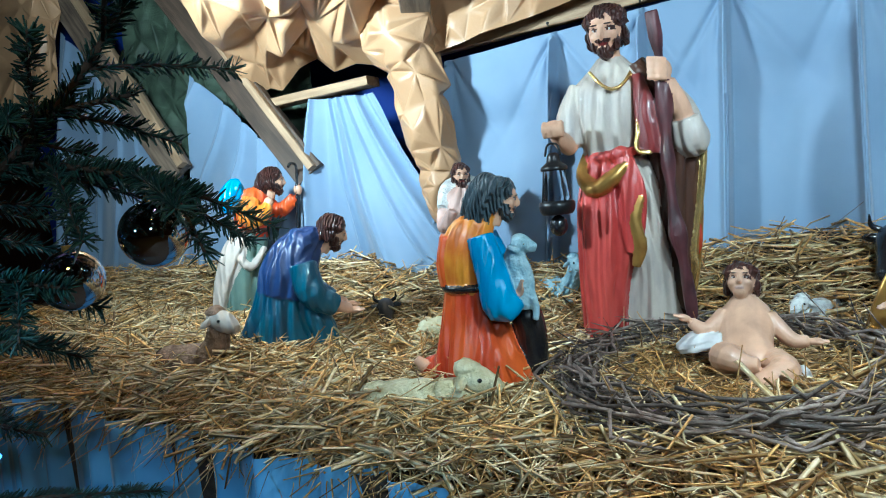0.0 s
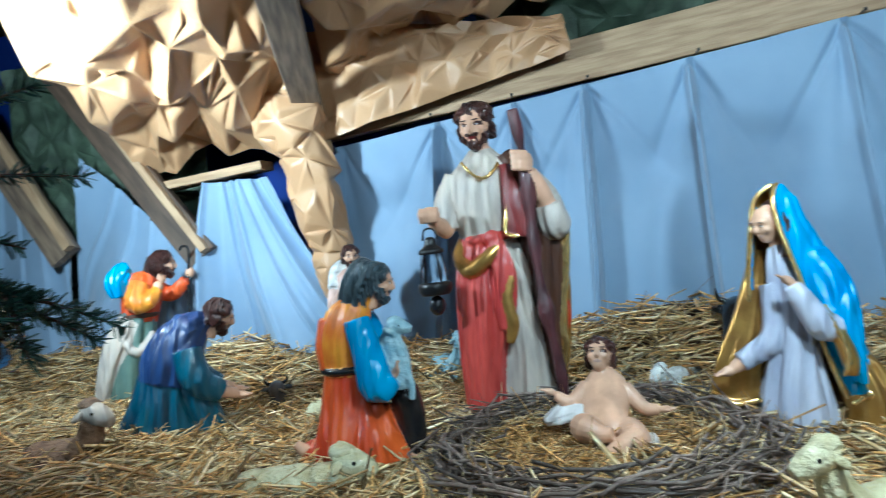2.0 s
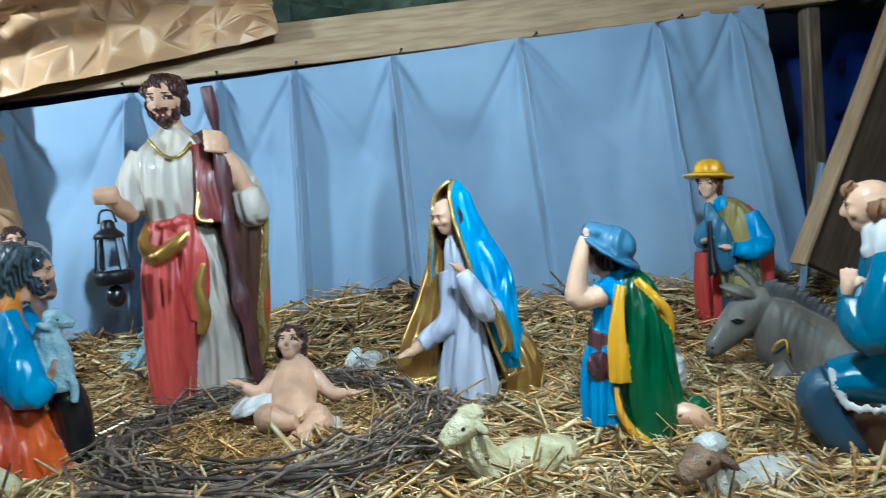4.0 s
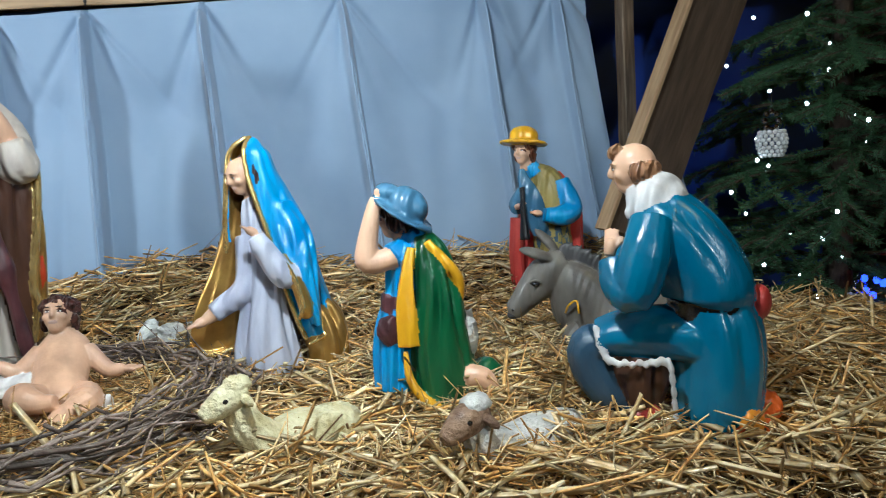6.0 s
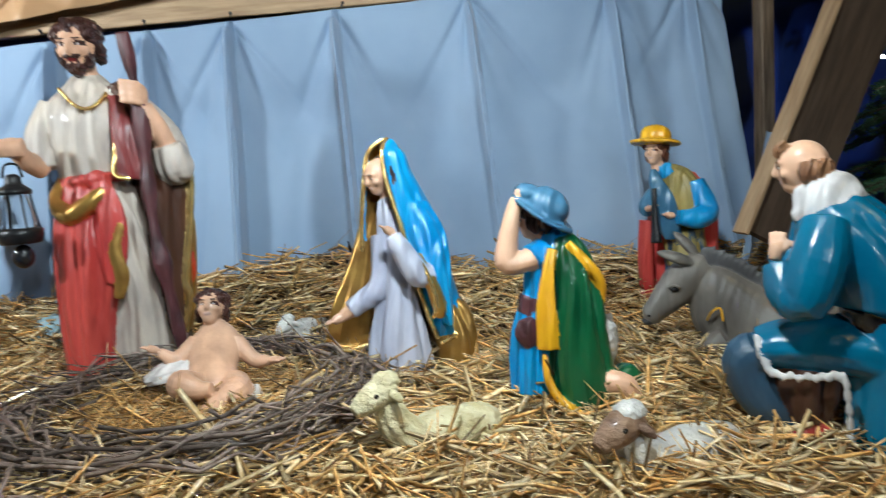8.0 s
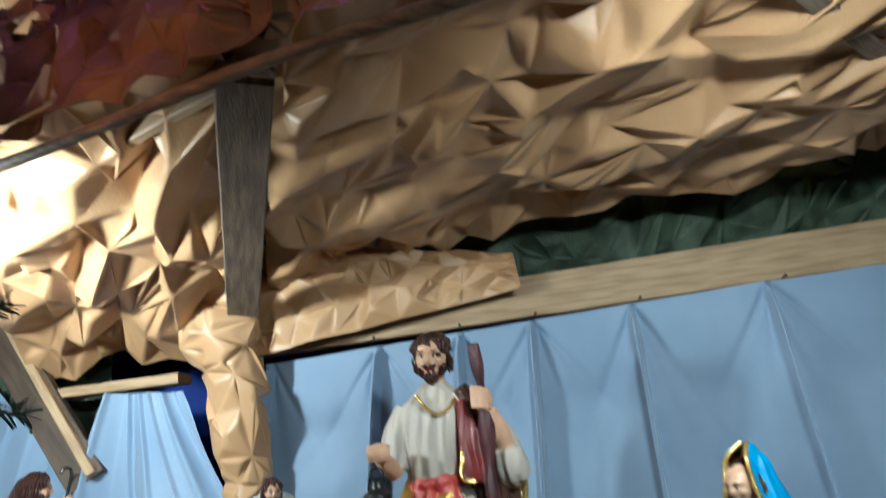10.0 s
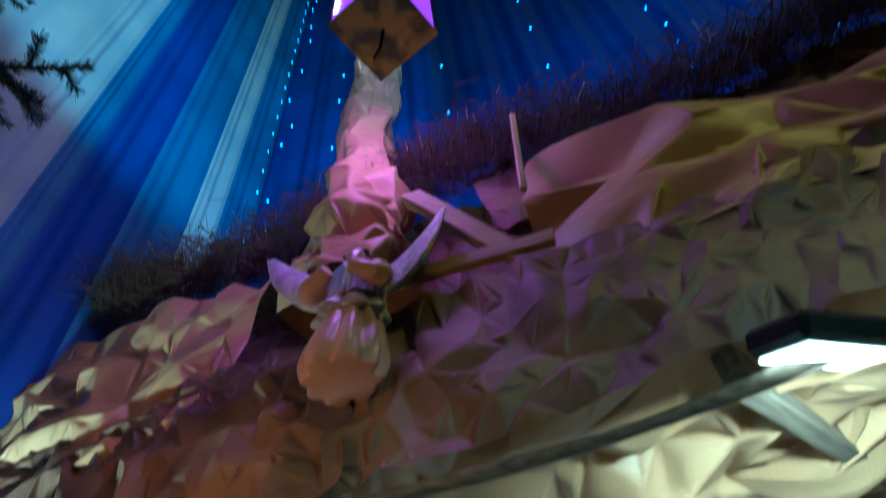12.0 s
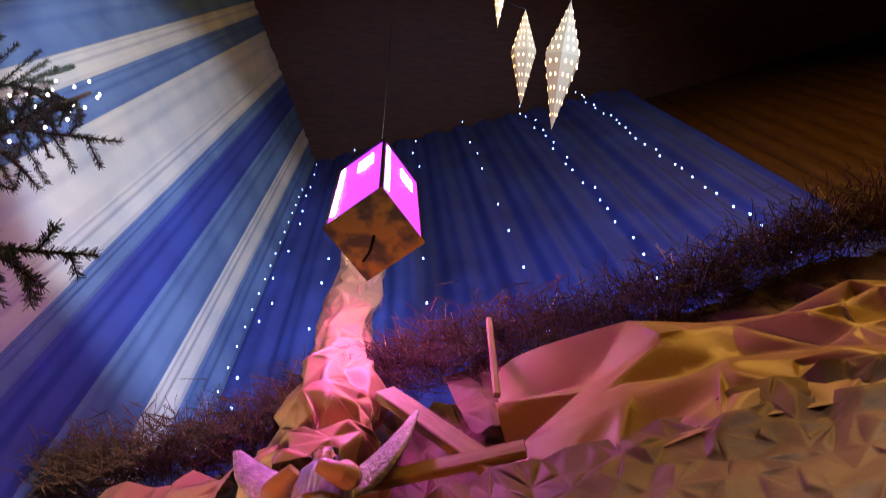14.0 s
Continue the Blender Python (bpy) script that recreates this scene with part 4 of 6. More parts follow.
def led_string(name, pts, material, label, size=0.008, wire=True, seed=0):
    """A string of single bulbs, each an object on one shared mesh."""
    t = tagged(new(name), label, "string lights", "light strings")
    t.location = pts[0]
    key = (material.name, size)
    if key not in BULBS:
        s = Sculpt().ball((0, 0, 0), (size, size, size * 1.25), material, 7)
        BULBS[key] = mesh_object("bulb", s.v, s.f, material, t)
        first = BULBS[key]
        BULBS[key] = first.data
        first.location = (0, 0, 0)
        pts = list(pts)
        rest = pts[1:]
    else:
        rest = pts
    for p in rest:
        ob = new("bulb", BULBS[key])
        ob.parent = t
        ob.location = Vector(p) - Vector(t.location)
    return t


def curtain_lights():
    a, b = np.array(CORNER), np.array(RIGHT_END)
    for u, n in ((0.04, 12), (0.14, 9), (0.33, 8), (0.50, 8), (0.68, 22), (0.86, 28)):
        pts = []
        for j in range(n):
            p = a + (b - a) * (u + 0.006 * rng.normal())
            pts.append((p[0] - 0.04, p[1] - 0.10, CEIL - 0.3 - (j + rng.random() * 0.6) * 6.3 / n))
        led_string("curtain_lights", pts, LED_BLUE, "vertical string of small blue-white lights on the curtain", 0.010, wire=False)
    pts = [(*(CORNER + (np.array(LEFT_END) - CORNER) * 0.02 + np.array((0.05, -0.05))), z) for z in np.linspace(4.1, 9.5, 20)]
    led_string("curtain_lights", pts, LED_BLUE, "vertical string of small blue-white lights in the corner", 0.008, wire=False)


curtain_lights()


def lantern_box():
    t = thing("hanging_lantern", (0.175, 0.665, 3.46), "square hanging lantern with glowing magenta panels and a picture base", "lantern", turn=48)
    w, h = 0.235, 0.62
    bm = box((w, w, 0.012), 0.002)
    part("base", bm, PHOTO, t, "yellow and grey patterned square base board")
    for i, (x, y) in enumerate(((1, 1), (1, -1), (-1, -1), (-1, 1))):
        bm = box((0.012, 0.012, h), 0.002)
        bmesh.ops.translate(bm, verts=bm.verts, vec=(x * w * 0.47, y * w * 0.47, h / 2))
        part("corner_post", bm, IRON, t)
    for i in range(4):
        a = i * math.pi / 2
        bm = box((w * 0.88, 0.004, h * 0.92), 0)
        bmesh.ops.translate(bm, verts=bm.verts, vec=(0, w * 0.47, h / 2))
        bmesh.ops.rotate(bm, verts=bm.verts, cent=(0, 0, 0), matrix=Matrix.Rotation(a, 3, "Z"))
        pane = part("panel", bm, LANTERN_PANEL, t, "glowing magenta panel")
        # Hot spots of light on the panel, laid on as glowing boxes.
        for dx, dz, sx, sz in ((-0.03, 0.44, 0.07, 0.11), (0.085, 0.31, 0.02, 0.50)):
            bm = box((sx, 0.003, sz), 0.001)
            bmesh.ops.translate(bm, verts=bm.verts, vec=(dx, w * 0.47 + 0.005, dz))
            bmesh.ops.rotate(bm, verts=bm.verts, cent=(0, 0, 0), matrix=Matrix.Rotation(a, 3, "Z"))
            part("bright_spot", bm, HOT_SPOT, pane, "white hot spot of the bulb")
    bm = box((w, w, 0.014), 0.002)
    bmesh.ops.translate(bm, verts=bm.verts, vec=(0, 0, h))
    part("cap", bm, IRON, t)
    s = Sculpt().tube([(0.0, 0.0, -0.005), (0.02, 0.03, -0.05), (0.015, 0.05, -0.11)], [0.006, 0.005, 0.004], IRON, 6)
    mesh_object("pull_cord", s.v, s.f, IRON, t, "short dark cord")
    s = Sculpt().tube([(0, 0, h), (0, 0, CEIL - 3.46)], 0.004, IRON, 6)
    mesh_object("chain", s.v, s.f, IRON, t)


lantern_box()


def star_lamp(low, top, r, turn):
    """A long paper diamond from low to top, tilted to fit the camera's view."""
    low, top = Vector(low), Vector(top)
    h = (top - low).length
    t = thing("star_lamp", (0, 0, 0), "perforated white paper diamond lamp glowing warmly", "lamp", "diamond lamps")
    t.matrix_world = Matrix.Translation((low + top) / 2) @ (top - low).to_track_quat("Z", "Y").to_matrix().to_4x4() @ pose(0, 0, 0, 0, 0, turn)
    ring = [(r * math.cos(a), r * math.sin(a), 0.06 * h) for a in np.linspace(0, 2 * math.pi, 7)[:-1]]
    v = ring + [(0, 0, -h * 0.5), (0, 0, h * 0.5)]
    f = [(i, (i + 1) % 6, 7) for i in range(6)] + [((i + 1) % 6, i, 6) for i in range(6)]
    mesh_object("shade", v, f, PAPER_WHITE, t, "folded white paper shade", smooth=False)
    holes = Sculpt()
    for i in range(6):
        p, q = np.array(ring[i]), np.array(ring[(i + 1) % 6])
        for tip in (v[6], v[7]):
            for k in range(5):
                w = 0.10 + 0.17 * k
                for side in (0.3, 0.7):
                    c = (p * side + q * (1 - side)) * (1 - w) + np.array(tip) * w
                    holes.ball(tuple(c * 1.01), (r * 0.09 * (1 - w), r * 0.09 * (1 - w), h * 0.017), STAR, 6)
    tagged(mesh_object("cut_out", holes.v, holes.f, STAR, t, "glowing cut-out holes"), kind="stuff")
    up = t.matrix_world.to_3x3().inverted() @ Vector((0, 0, CEIL - top.z))
    c = Sculpt().tube([(0, 0, h * 0.5), tuple(Vector((0, 0, h * 0.5)) + up)], 0.003, IRON, 5)
    mesh_object("cord", c.v, c.f, IRON, t)


PAPER_WHITE = glow("white_lamp_paper", (0.30, 0.22, 0.11), 0.22)
star_lamp((1.00, 0.52, 4.66), (1.04, -0.08, 4.91), 0.095, 10)
star_lamp((0.84, 0.43, 4.72), (0.82, -0.01, 4.91), 0.065, 35)
star_lamp((0.69, 0.09, 4.88), (0.67, -0.38, 5.05), 0.055, 20)

# ---- fir trees ----


def fir(place, height, reach, label, needles, explicit=(), count=60, low=0.3, seed=1, sector=None, per=150, nlen=0.02):
    g = np.random.default_rng(seed)
    t = thing("fir_tree", place, label, "fir tree")
    s = Sculpt().tube([(0, 0, 0), (0.01, 0, height * 0.5), (0, 0, height)], [0.055, 0.04, 0.008], BARK, 10)
    mesh_object("trunk", s.v, s.f, BARK, t, "brown bark trunk")
    limbs = Sculpt()
    st, wy, ln = [], [], []

    def sprig(pts, r0, depth):
        p = catmull(pts, 5)
        limbs.tube(list(map(tuple, p[::2])), list(np.linspace(r0, r0 * 0.35, len(p[::2]))), BARK, 6, 1)
        seg = np.linalg.norm(np.diff(p, axis=0), axis=1).sum()
        m = int(per * seg / 0.2)
        w = g.random(m) * (len(p) - 1.001)
        i = w.astype(int)
        fr = (w - i)[:, None]
        pos = p[i] * (1 - fr) + p[i + 1] * fr
        tg = p[i + 1] - p[i]
        tg /= np.linalg.norm(tg, axis=1)[:, None] + 1e-9
        rad = np.cross(tg, g.normal(size=(m, 3)))
        rad /= np.linalg.norm(rad, axis=1)[:, None] + 1e-9
        st.append(pos)
        wy.append(rad + 0.75 * tg + np.array([0, 0, 0.15]))
        ln.append(nlen * g.uniform(0.7, 1.15, m))
        if depth:
            n = max(3, int(seg / 0.075))
            for k in range(1, n):
                j = int((len(p) - 1) * k / n)
                d = p[min(j + 1, len(p) - 1)] - p[max(j - 1, 0)]
                d /= np.linalg.norm(d) + 1e-9
                sd = np.cross(d, (0, 0, 1.0)) * (1 if k % 2 else -1) + d * 0.75 + np.array([0, 0, g.normal(-0.08, 0.15)])
                L = seg * 0.42 * (1 - 0.65 * k / n) * g.uniform(0.7, 1.2)
                sd /= np.linalg.norm(sd)
                q = p[j]
                sprig([q, q + sd * L * 0.5 + np.array([0, 0, -0.01]), q + sd * L + np.array([0, 0, -0.03])], r0 * 0.45, depth - 1)

    for pts in explicit:
        o = np.array(place)
        sprig([np.array(p) - o for p in pts], 0.008, 1)
    for i in range(count):
        z = height * (low + (0.97 - low) * (i + g.random()) / count)
        a = g.uniform(*(sector or (0, 2 * math.pi)))
        L = reach * (1.02 - z / height) * g.uniform(0.75, 1.1) + 0.06
        d = np.array([math.cos(a), math.sin(a), 0.0])
        if place[0] < 0 and d[0] * L > 0.72 and 0.8 < z < 2.3:
            continue
        b = np.array([0, 0, z])
        sprig([b, b + d * L * 0.5 + np.array([0, 0, 0.04 * L]), b + d * L + np.array([0, 0, -0.12 * L])], 0.010, 1)
    mesh_object("branch_frame", limbs.v, limbs.f, BARK, t, "thin brown branches")
    st, wy, ln = np.concatenate(st), np.concatenate(wy), np.concatenate(ln)
    strands("crown", st, wy, ln, np.full(len(st), 0.0028), np.zeros(len(st)), needles, "dense dark green needles", "", t)
    return t


fir((-1.20, 0.60, 0.0), 4.7, 0.86, "tall dark green fir tree with blue-white lights", NEEDLE, low=0.14, count=95, seed=4, per=190, nlen=0.022, explicit=[
    [(-1.0, 0.62, 1.52), (-0.45, 0.66, 1.47), (-0.22, 0.70, 1.43), (-0.12, 0.72, 1.39)],
    [(-0.9, 0.62, 1.55), (-0.45, 0.66, 1.50), (-0.17, 0.70, 1.515)],
    [(-0.8, 0.62, 1.40), (-0.4, 0.66, 1.42), (-0.20, 0.70, 1.58), (-0.14, 0.70, 1.66)],
    [(-0.9, 0.60, 1.36), (-0.45, 0.64, 1.33), (-0.27, 0.66, 1.30)],
    [(-0.9, 0.60, 1.28), (-0.5, 0.62, 1.26), (-0.34, 0.65, 1.24)],
    [(-0.9, 0.60, 1.30), (-0.45, 0.60, 1.42), (-0.31, 0.62, 1.50)],
    [(-0.9, 0.60, 1.12), (-0.6, 0.61, 1.14), (-0.42, 0.64, 1.13)],
    [(-1.69, 0.60, 4.38), (-1.54, 0.60, 4.68), (-1.52, 0.60, 5.26)],
    [(-1.49, 0.60, 4.05), (-1.11, 0.60, 3.99), (-0.79, 0.60, 3.97)],
    [(-0.87, 0.60, 3.04), (-0.66, 0.60, 3.01), (-0.49, 0.60, 3.02)],
    [(-0.86, 0.60, 3.01), (-0.69, 0.60, 2.97), (-0.53, 0.60, 2.84)]])
fir((3.45, 1.62, 0.0), 3.3, 1.0, "green fir tree with white lights and ornaments", NEEDLE_R, low=0.10, count=120, seed=9, per=190, nlen=0.022, explicit=[
    [(3.40, 1.62, 1.70), (3.05, 1.60, 1.62), (2.75, 1.62, 1.52)], [(3.40, 1.62, 1.85), (3.05, 1.50, 1.76), (2.83, 1.41, 1.66)],
    [(3.40, 1.62, 1.22), (3.05, 1.57, 1.18), (2.77, 1.52, 1.13)], [(3.40, 1.62, 0.98), (3.05, 1.58, 0.95), (2.78, 1.55, 0.90)],
    [(3.42, 1.65, 1.28), (3.10, 1.72, 1.24), (2.85, 1.75, 1.19)], [(3.40, 1.58, 1.55), (3.05, 1.40, 1.48), (2.83, 1.28, 1.41)],
    [(3.40, 1.58, 0.90), (3.05, 1.46, 0.87), (2.81, 1.39, 0.84)], [(3.40, 1.55, 1.72), (3.02, 1.32, 1.64), (2.78, 1.15, 1.55)],
    [(3.40, 1.56, 1.14), (3.05, 1.38, 1.08), (2.82, 1.25, 1.03)], [(3.40, 1.60, 1.66), (3.05, 1.50, 1.62), (2.77, 1.43, 1.57)]])


def bauble(place, r, label, material=CHROME):
    t = thing("bauble", place, label, "bauble", "tree baubles")
    s = Sculpt().ball((0, 0, 0), r, material, 32)
    mesh_object("ball", s.v, s.f, material, t)
    s = Sculpt().tube([(0, 0, r * 0.95), (0, 0, r * 1.15)], r * 0.16, IRON, 10)
    mesh_object("cap", s.v, s.f, GOLD, t, "small metal cap")
    s = Sculpt().tube([(0, 0, r * 1.1), (0.002, 0, r * 1.5), (0, 0, r * 1.9)], 0.0012, IRON, 5)
    mesh_object("hook", s.v, s.f, IRON, t)


bauble((-0.186, 0.718, 1.352), 0.041, "mirror-silver glass bauble hanging from a fir branch")
bauble((-0.30, 0.70, 1.305), 0.038, "dark glass bauble among the fir needles", CHROME)


def beaded(place, s0, label):
    t = thing("beaded_ornament", place, label, "ornament", "tree ornaments")
    s = Sculpt()
    for j in range(7):
        z = -s0 * (0.2 + 1.5 * j / 6)
        r = s0 * (0.62 + 0.25 * math.sin(math.pi * (j + 1) / 7))
        for a in np.linspace(0, 2 * math.pi, 15)[:-1]:
            s.ball((r * math.cos(a + 0.2 * (j % 2)), r * math.sin(a + 0.2 * (j % 2)), z), s0 * 0.16, PEARL, 6)
    mesh_object("bell", s.v, s.f, PEARL, t, "white beaded bell")
    s = Sculpt()
    for a in np.linspace(0, 2 * math.pi, 9)[:-1]:
        s.ball((s0 * 0.7 * math.cos(a), 0, s0 * 0.55 + s0 * 0.6 * math.sin(a)), s0 * 0.2, CHROME, 8)
    mesh_object("ring", s.v, s.f, CHROME, t, "silver bead ring")
    s = Sculpt().tube([(0, 0, s0 * 1.2), (0, 0, s0 * 2.4)], 0.001, IRON, 5)
    mesh_object("thread", s.v, s.f, IRON, t)


beaded((2.74, 1.41, 1.39), 0.05, "white beaded bell ornament hanging in the fir")
beaded((3.22, 1.40, 0.77), 0.05, "pale beaded ornament lit by blue bulbs")


def tree_lights(center, spread, count, seed, material, label, size):
    g = np.random.default_rng(seed)
    pts = []
    for i in range(count):
        a = i * 2.4 + g.random()
        pts.append((center[0] + spread[0] * math.cos(a) * g.uniform(0.4, 1), center[1] + spread[1] * math.sin(a) * g.uniform(0.4, 1), center[2] + spread[2] * (2 * i / count - 1)))
    led_string("tree_lights", pts, material, label, size, wire=False)


tree_lights((3.10, 1.45, 1.5), (0.5, 0.35, 0.8), 46, 3, LED, "white lights wound through the green fir", 0.006)
tree_lights((-1.22, 0.58, 4.15), (0.20, 0.06, 0.62), 30, 5, LED, "white lights in the fir tree's top", 0.006)
tree_lights((-0.55, 0.64, 1.3), (0.28, 0.10, 0.32), 22, 6, LED_BLUE, "blue lights in the dark fir", 0.0035)
for p, m, lab in (((3.25, 1.36, 0.80), BUNDLE_BLUE, "cluster of glowing blue bulbs in the fir"), ((3.50, 1.38, 0.80), BUNDLE_RED, "cluster of glowing red bulbs in the fir")):
    led_string("tree_bulbs", [tuple(np.array(p) + np.array((0.05 * math.cos(k * 2), 0.03 * math.sin(k * 2), 0.03 * math.sin(k)))) for k in range(6)], m, lab, 0.012)
for x in NAILS[1:]:
    s = Sculpt().tube([(0, 0.012, 0), (0, -0.018, 0.004)], 0.0028, IRON, 7).ball((0, -0.02, 0.004), (0.006, 0.002, 0.006), IRON, 8)
    nail = mesh_object("nail", s.v, s.f, IRON, drape, "dark iron nail")
    nail.location = (x, wall_y(x) - 0.035, 1.905 + 0.04 * x)


# ---- painted figures ----


def on_straw(x, y, sink=0.01):
    return (x, y, float(ground_z(x, y)) - sink)


def standing_elder():
    s = Sculpt()
    s.loft([(0.03, 0.01, -0.03, 0.115, 0.09), (0.03, 0.01, 0.2, 0.105, 0.085), (0.0, 0.01, 0.42, 0.10, 0.078), (-0.03, 0, 0.58, 0.075, 0.062)], CREAM, 36, 0.10, 9)
    s.loft([(-0.10, -0.02, -0.02, 0.062, 0.08), (-0.098, -0.03, 0.15, 0.068, 0.085), (-0.078, -0.03, 0.32, 0.085, 0.088), (-0.068, -0.02, 0.46, 0.088, 0.080), (-0.055, -0.01, 0.57, 0.073, 0.066)], RED, 40, 0.075, 8, phase=1)
    s.loft([(-0.045, 0, 0.56, 0.076, 0.064), (-0.045, 0, 0.64, 0.090, 0.070), (-0.04, 0.005, 0.74, 0.108, 0.075), (-0.035, 0.01, 0.80, 0.104, 0.066), (-0.035, 0.01, 0.85, 0.058, 0.048), (-0.035, 0.005, 0.875, 0.036, 0.036)], CREAM, 40, 0.045, 11)
    s.tube([(-0.125, 0.0, 0.60), (-0.135, -0.045, 0.54), (-0.10, -0.088, 0.50), (-0.04, -0.098, 0.535), (0.0, -0.085, 0.575)], [0.012, 0.022, 0.026, 0.022, 0.012], GOLD, 12)
    s.tube([(-0.125, 0.0, 0.588), (-0.08, -0.066, 0.588), (0.0, -0.072, 0.595), (0.04, -0.03, 0.60)], 0.014, RED, 10)
    s.ball((-0.025, -0.083, 0.590), (0.028, 0.020, 0.026), RED, 14, lump=0.3)
    s.loft([(-0.015, -0.088, 0.58, 0.024, 0.016), (0.0, -0.100, 0.48, 0.036, 0.018), (-0.004, -0.104, 0.38, 0.032, 0.016), (-0.012, -0.104, 0.31, 0.016, 0.012)], RED, 18, 0.15, 4)
    s.loft([(0.022, -0.108, 0.47, 0.012, 0.008), (0.0, -0.116, 0.40, 0.016, 0.008), (0.012, -0.116, 0.33, 0.020, 0.008), (-0.004, -0.112, 0.27, 0.012, 0.008)], GOLD, 12, 0.12, 3)
    s.loft([(0.09, 0.03, -0.02, 0.058, 0.08), (0.10, 0.03, 0.23, 0.055, 0.085), (0.115, 0.03, 0.45, 0.066, 0.09), (0.12, 0.03, 0.62, 0.072, 0.09), (0.08, 0.02, 0.76, 0.050, 0.075), (0.03, 0.01, 0.85, 0.030, 0.05)], BROWN, 32, 0.09, 6)
    s.loft([(0.035, -0.055, 0.81, 0.014, 0.012), (0.05, -0.078, 0.72, 0.030, 0.014), (0.062, -0.085, 0.62, 0.042, 0.014), (0.06, -0.085, 0.585, 0.036, 0.012)], DEEP_RED, 16)
    s.loft([(0.165, 0.035, 0.56, 0.028, 0.04), (0.165, 0.035, 0.40, 0.030, 0.05), (0.15, 0.03, 0.22, 0.026, 0.05), (0.145, 0.03, 0.14, 0.012, 0.03)], GOLD, 18, 0.12, 5)
    s.ball((0.170, 0.02, 0.33), (0.02, 0.03, 0.06), ORANGE, 12)
    s.tube([(0.178, 0.0, 0.68), (0.203, -0.015, 0.61), (0.190, -0.02, 0.47), (0.158, -0.02, 0.30), (0.165, -0.02, 0.24), (0.14, -0.01, 0.14)], [0.006, 0.010, 0.010, 0.012, 0.010, 0.012], GILT, 10)
    s.tube([(0.06, -0.095, 0.585), (0.02, -0.10, 0.60), (0.03, -0.085, 0.68), (0.03, -0.062, 0.80)], 0.006, GILT, 8)
    s.tube([(-0.095, -0.055, 0.835), (-0.06, -0.075, 0.79), (-0.03, -0.08, 0.775), (0.0, -0.075, 0.79), (0.02, -0.055, 0.82)], 0.006, GILT, 8)
    s.tube([(-0.12, 0.01, 0.795), (-0.160, 0.0, 0.71), (-0.165, -0.015, 0.63)], [0.042, 0.045, 0.038], CREAM, 16)
    s.tube([(-0.165, -0.02, 0.63), (-0.185, -0.055, 0.645), (-0.20, -0.085, 0.672)], [0.030, 0.026, 0.023], SKIN, 12)
    s.ball((-0.203, -0.10, 0.682), (0.031, 0.028, 0.027), SKIN, 14)
    for q in range(4):
        s.tube([(-0.228 + q * 0.016, -0.110, 0.700), (-0.228 + q * 0.016, -0.134, 0.684), (-0.226 + q * 0.016, -0.126, 0.658)], 0.0085, SKIN, 8)
    s.tube([(0.075, 0.01, 0.79), (0.145, 0.0, 0.70), (0.165, -0.04, 0.615)], [0.042, 0.046, 0.050], CREAM, 16)
    s.tube([(0.158, -0.056, 0.65), (0.142, -0.074, 0.71), (0.112, -0.090, 0.775)], [0.028, 0.027, 0.022], SKIN, 12)
    s.tube([(0.172, -0.030, 0.575), (0.168, -0.048, 0.61), (0.152, -0.060, 0.672)], [0.030, 0.052, 0.040], CREAM, 16)
    s.ball((0.098, -0.095, 0.805), (0.030, 0.026, 0.034), SKIN, 14)
    for q in range(4):
        s.tube([(0.110, -0.115, 0.782 + q * 0.016), (0.085, -0.130, 0.785 + q * 0.016), (0.062, -0.118, 0.790 + q * 0.016)], 0.0085, SKIN, 8)
    pts = [(0.082 + 0.055 * t + 0.007 * math.sin(9 * t), -0.104 + 0.01 * math.sin(7 * t), 0.965 - 0.95 * t) for t in np.linspace(0, 1, 15)]
    s.tube(pts, [0.018 + 0.006 * math.sin(2.3 * i) + 0.003 * math.sin(5.1 * i) for i in range(15)], MAROON, 9, 3)
    s.head((-0.040, -0.025, 0.945), 0.063, SKIN, HAIR, tilt=12, turn=-14)
    return s.done("nativity_statue", on_straw(0.420, 2.05, 0.0), -2.1, "standing bearded figure in cream shirt and red robe holding staff", "statue", "nativity figures", weld=0.0042)


standing_elder()


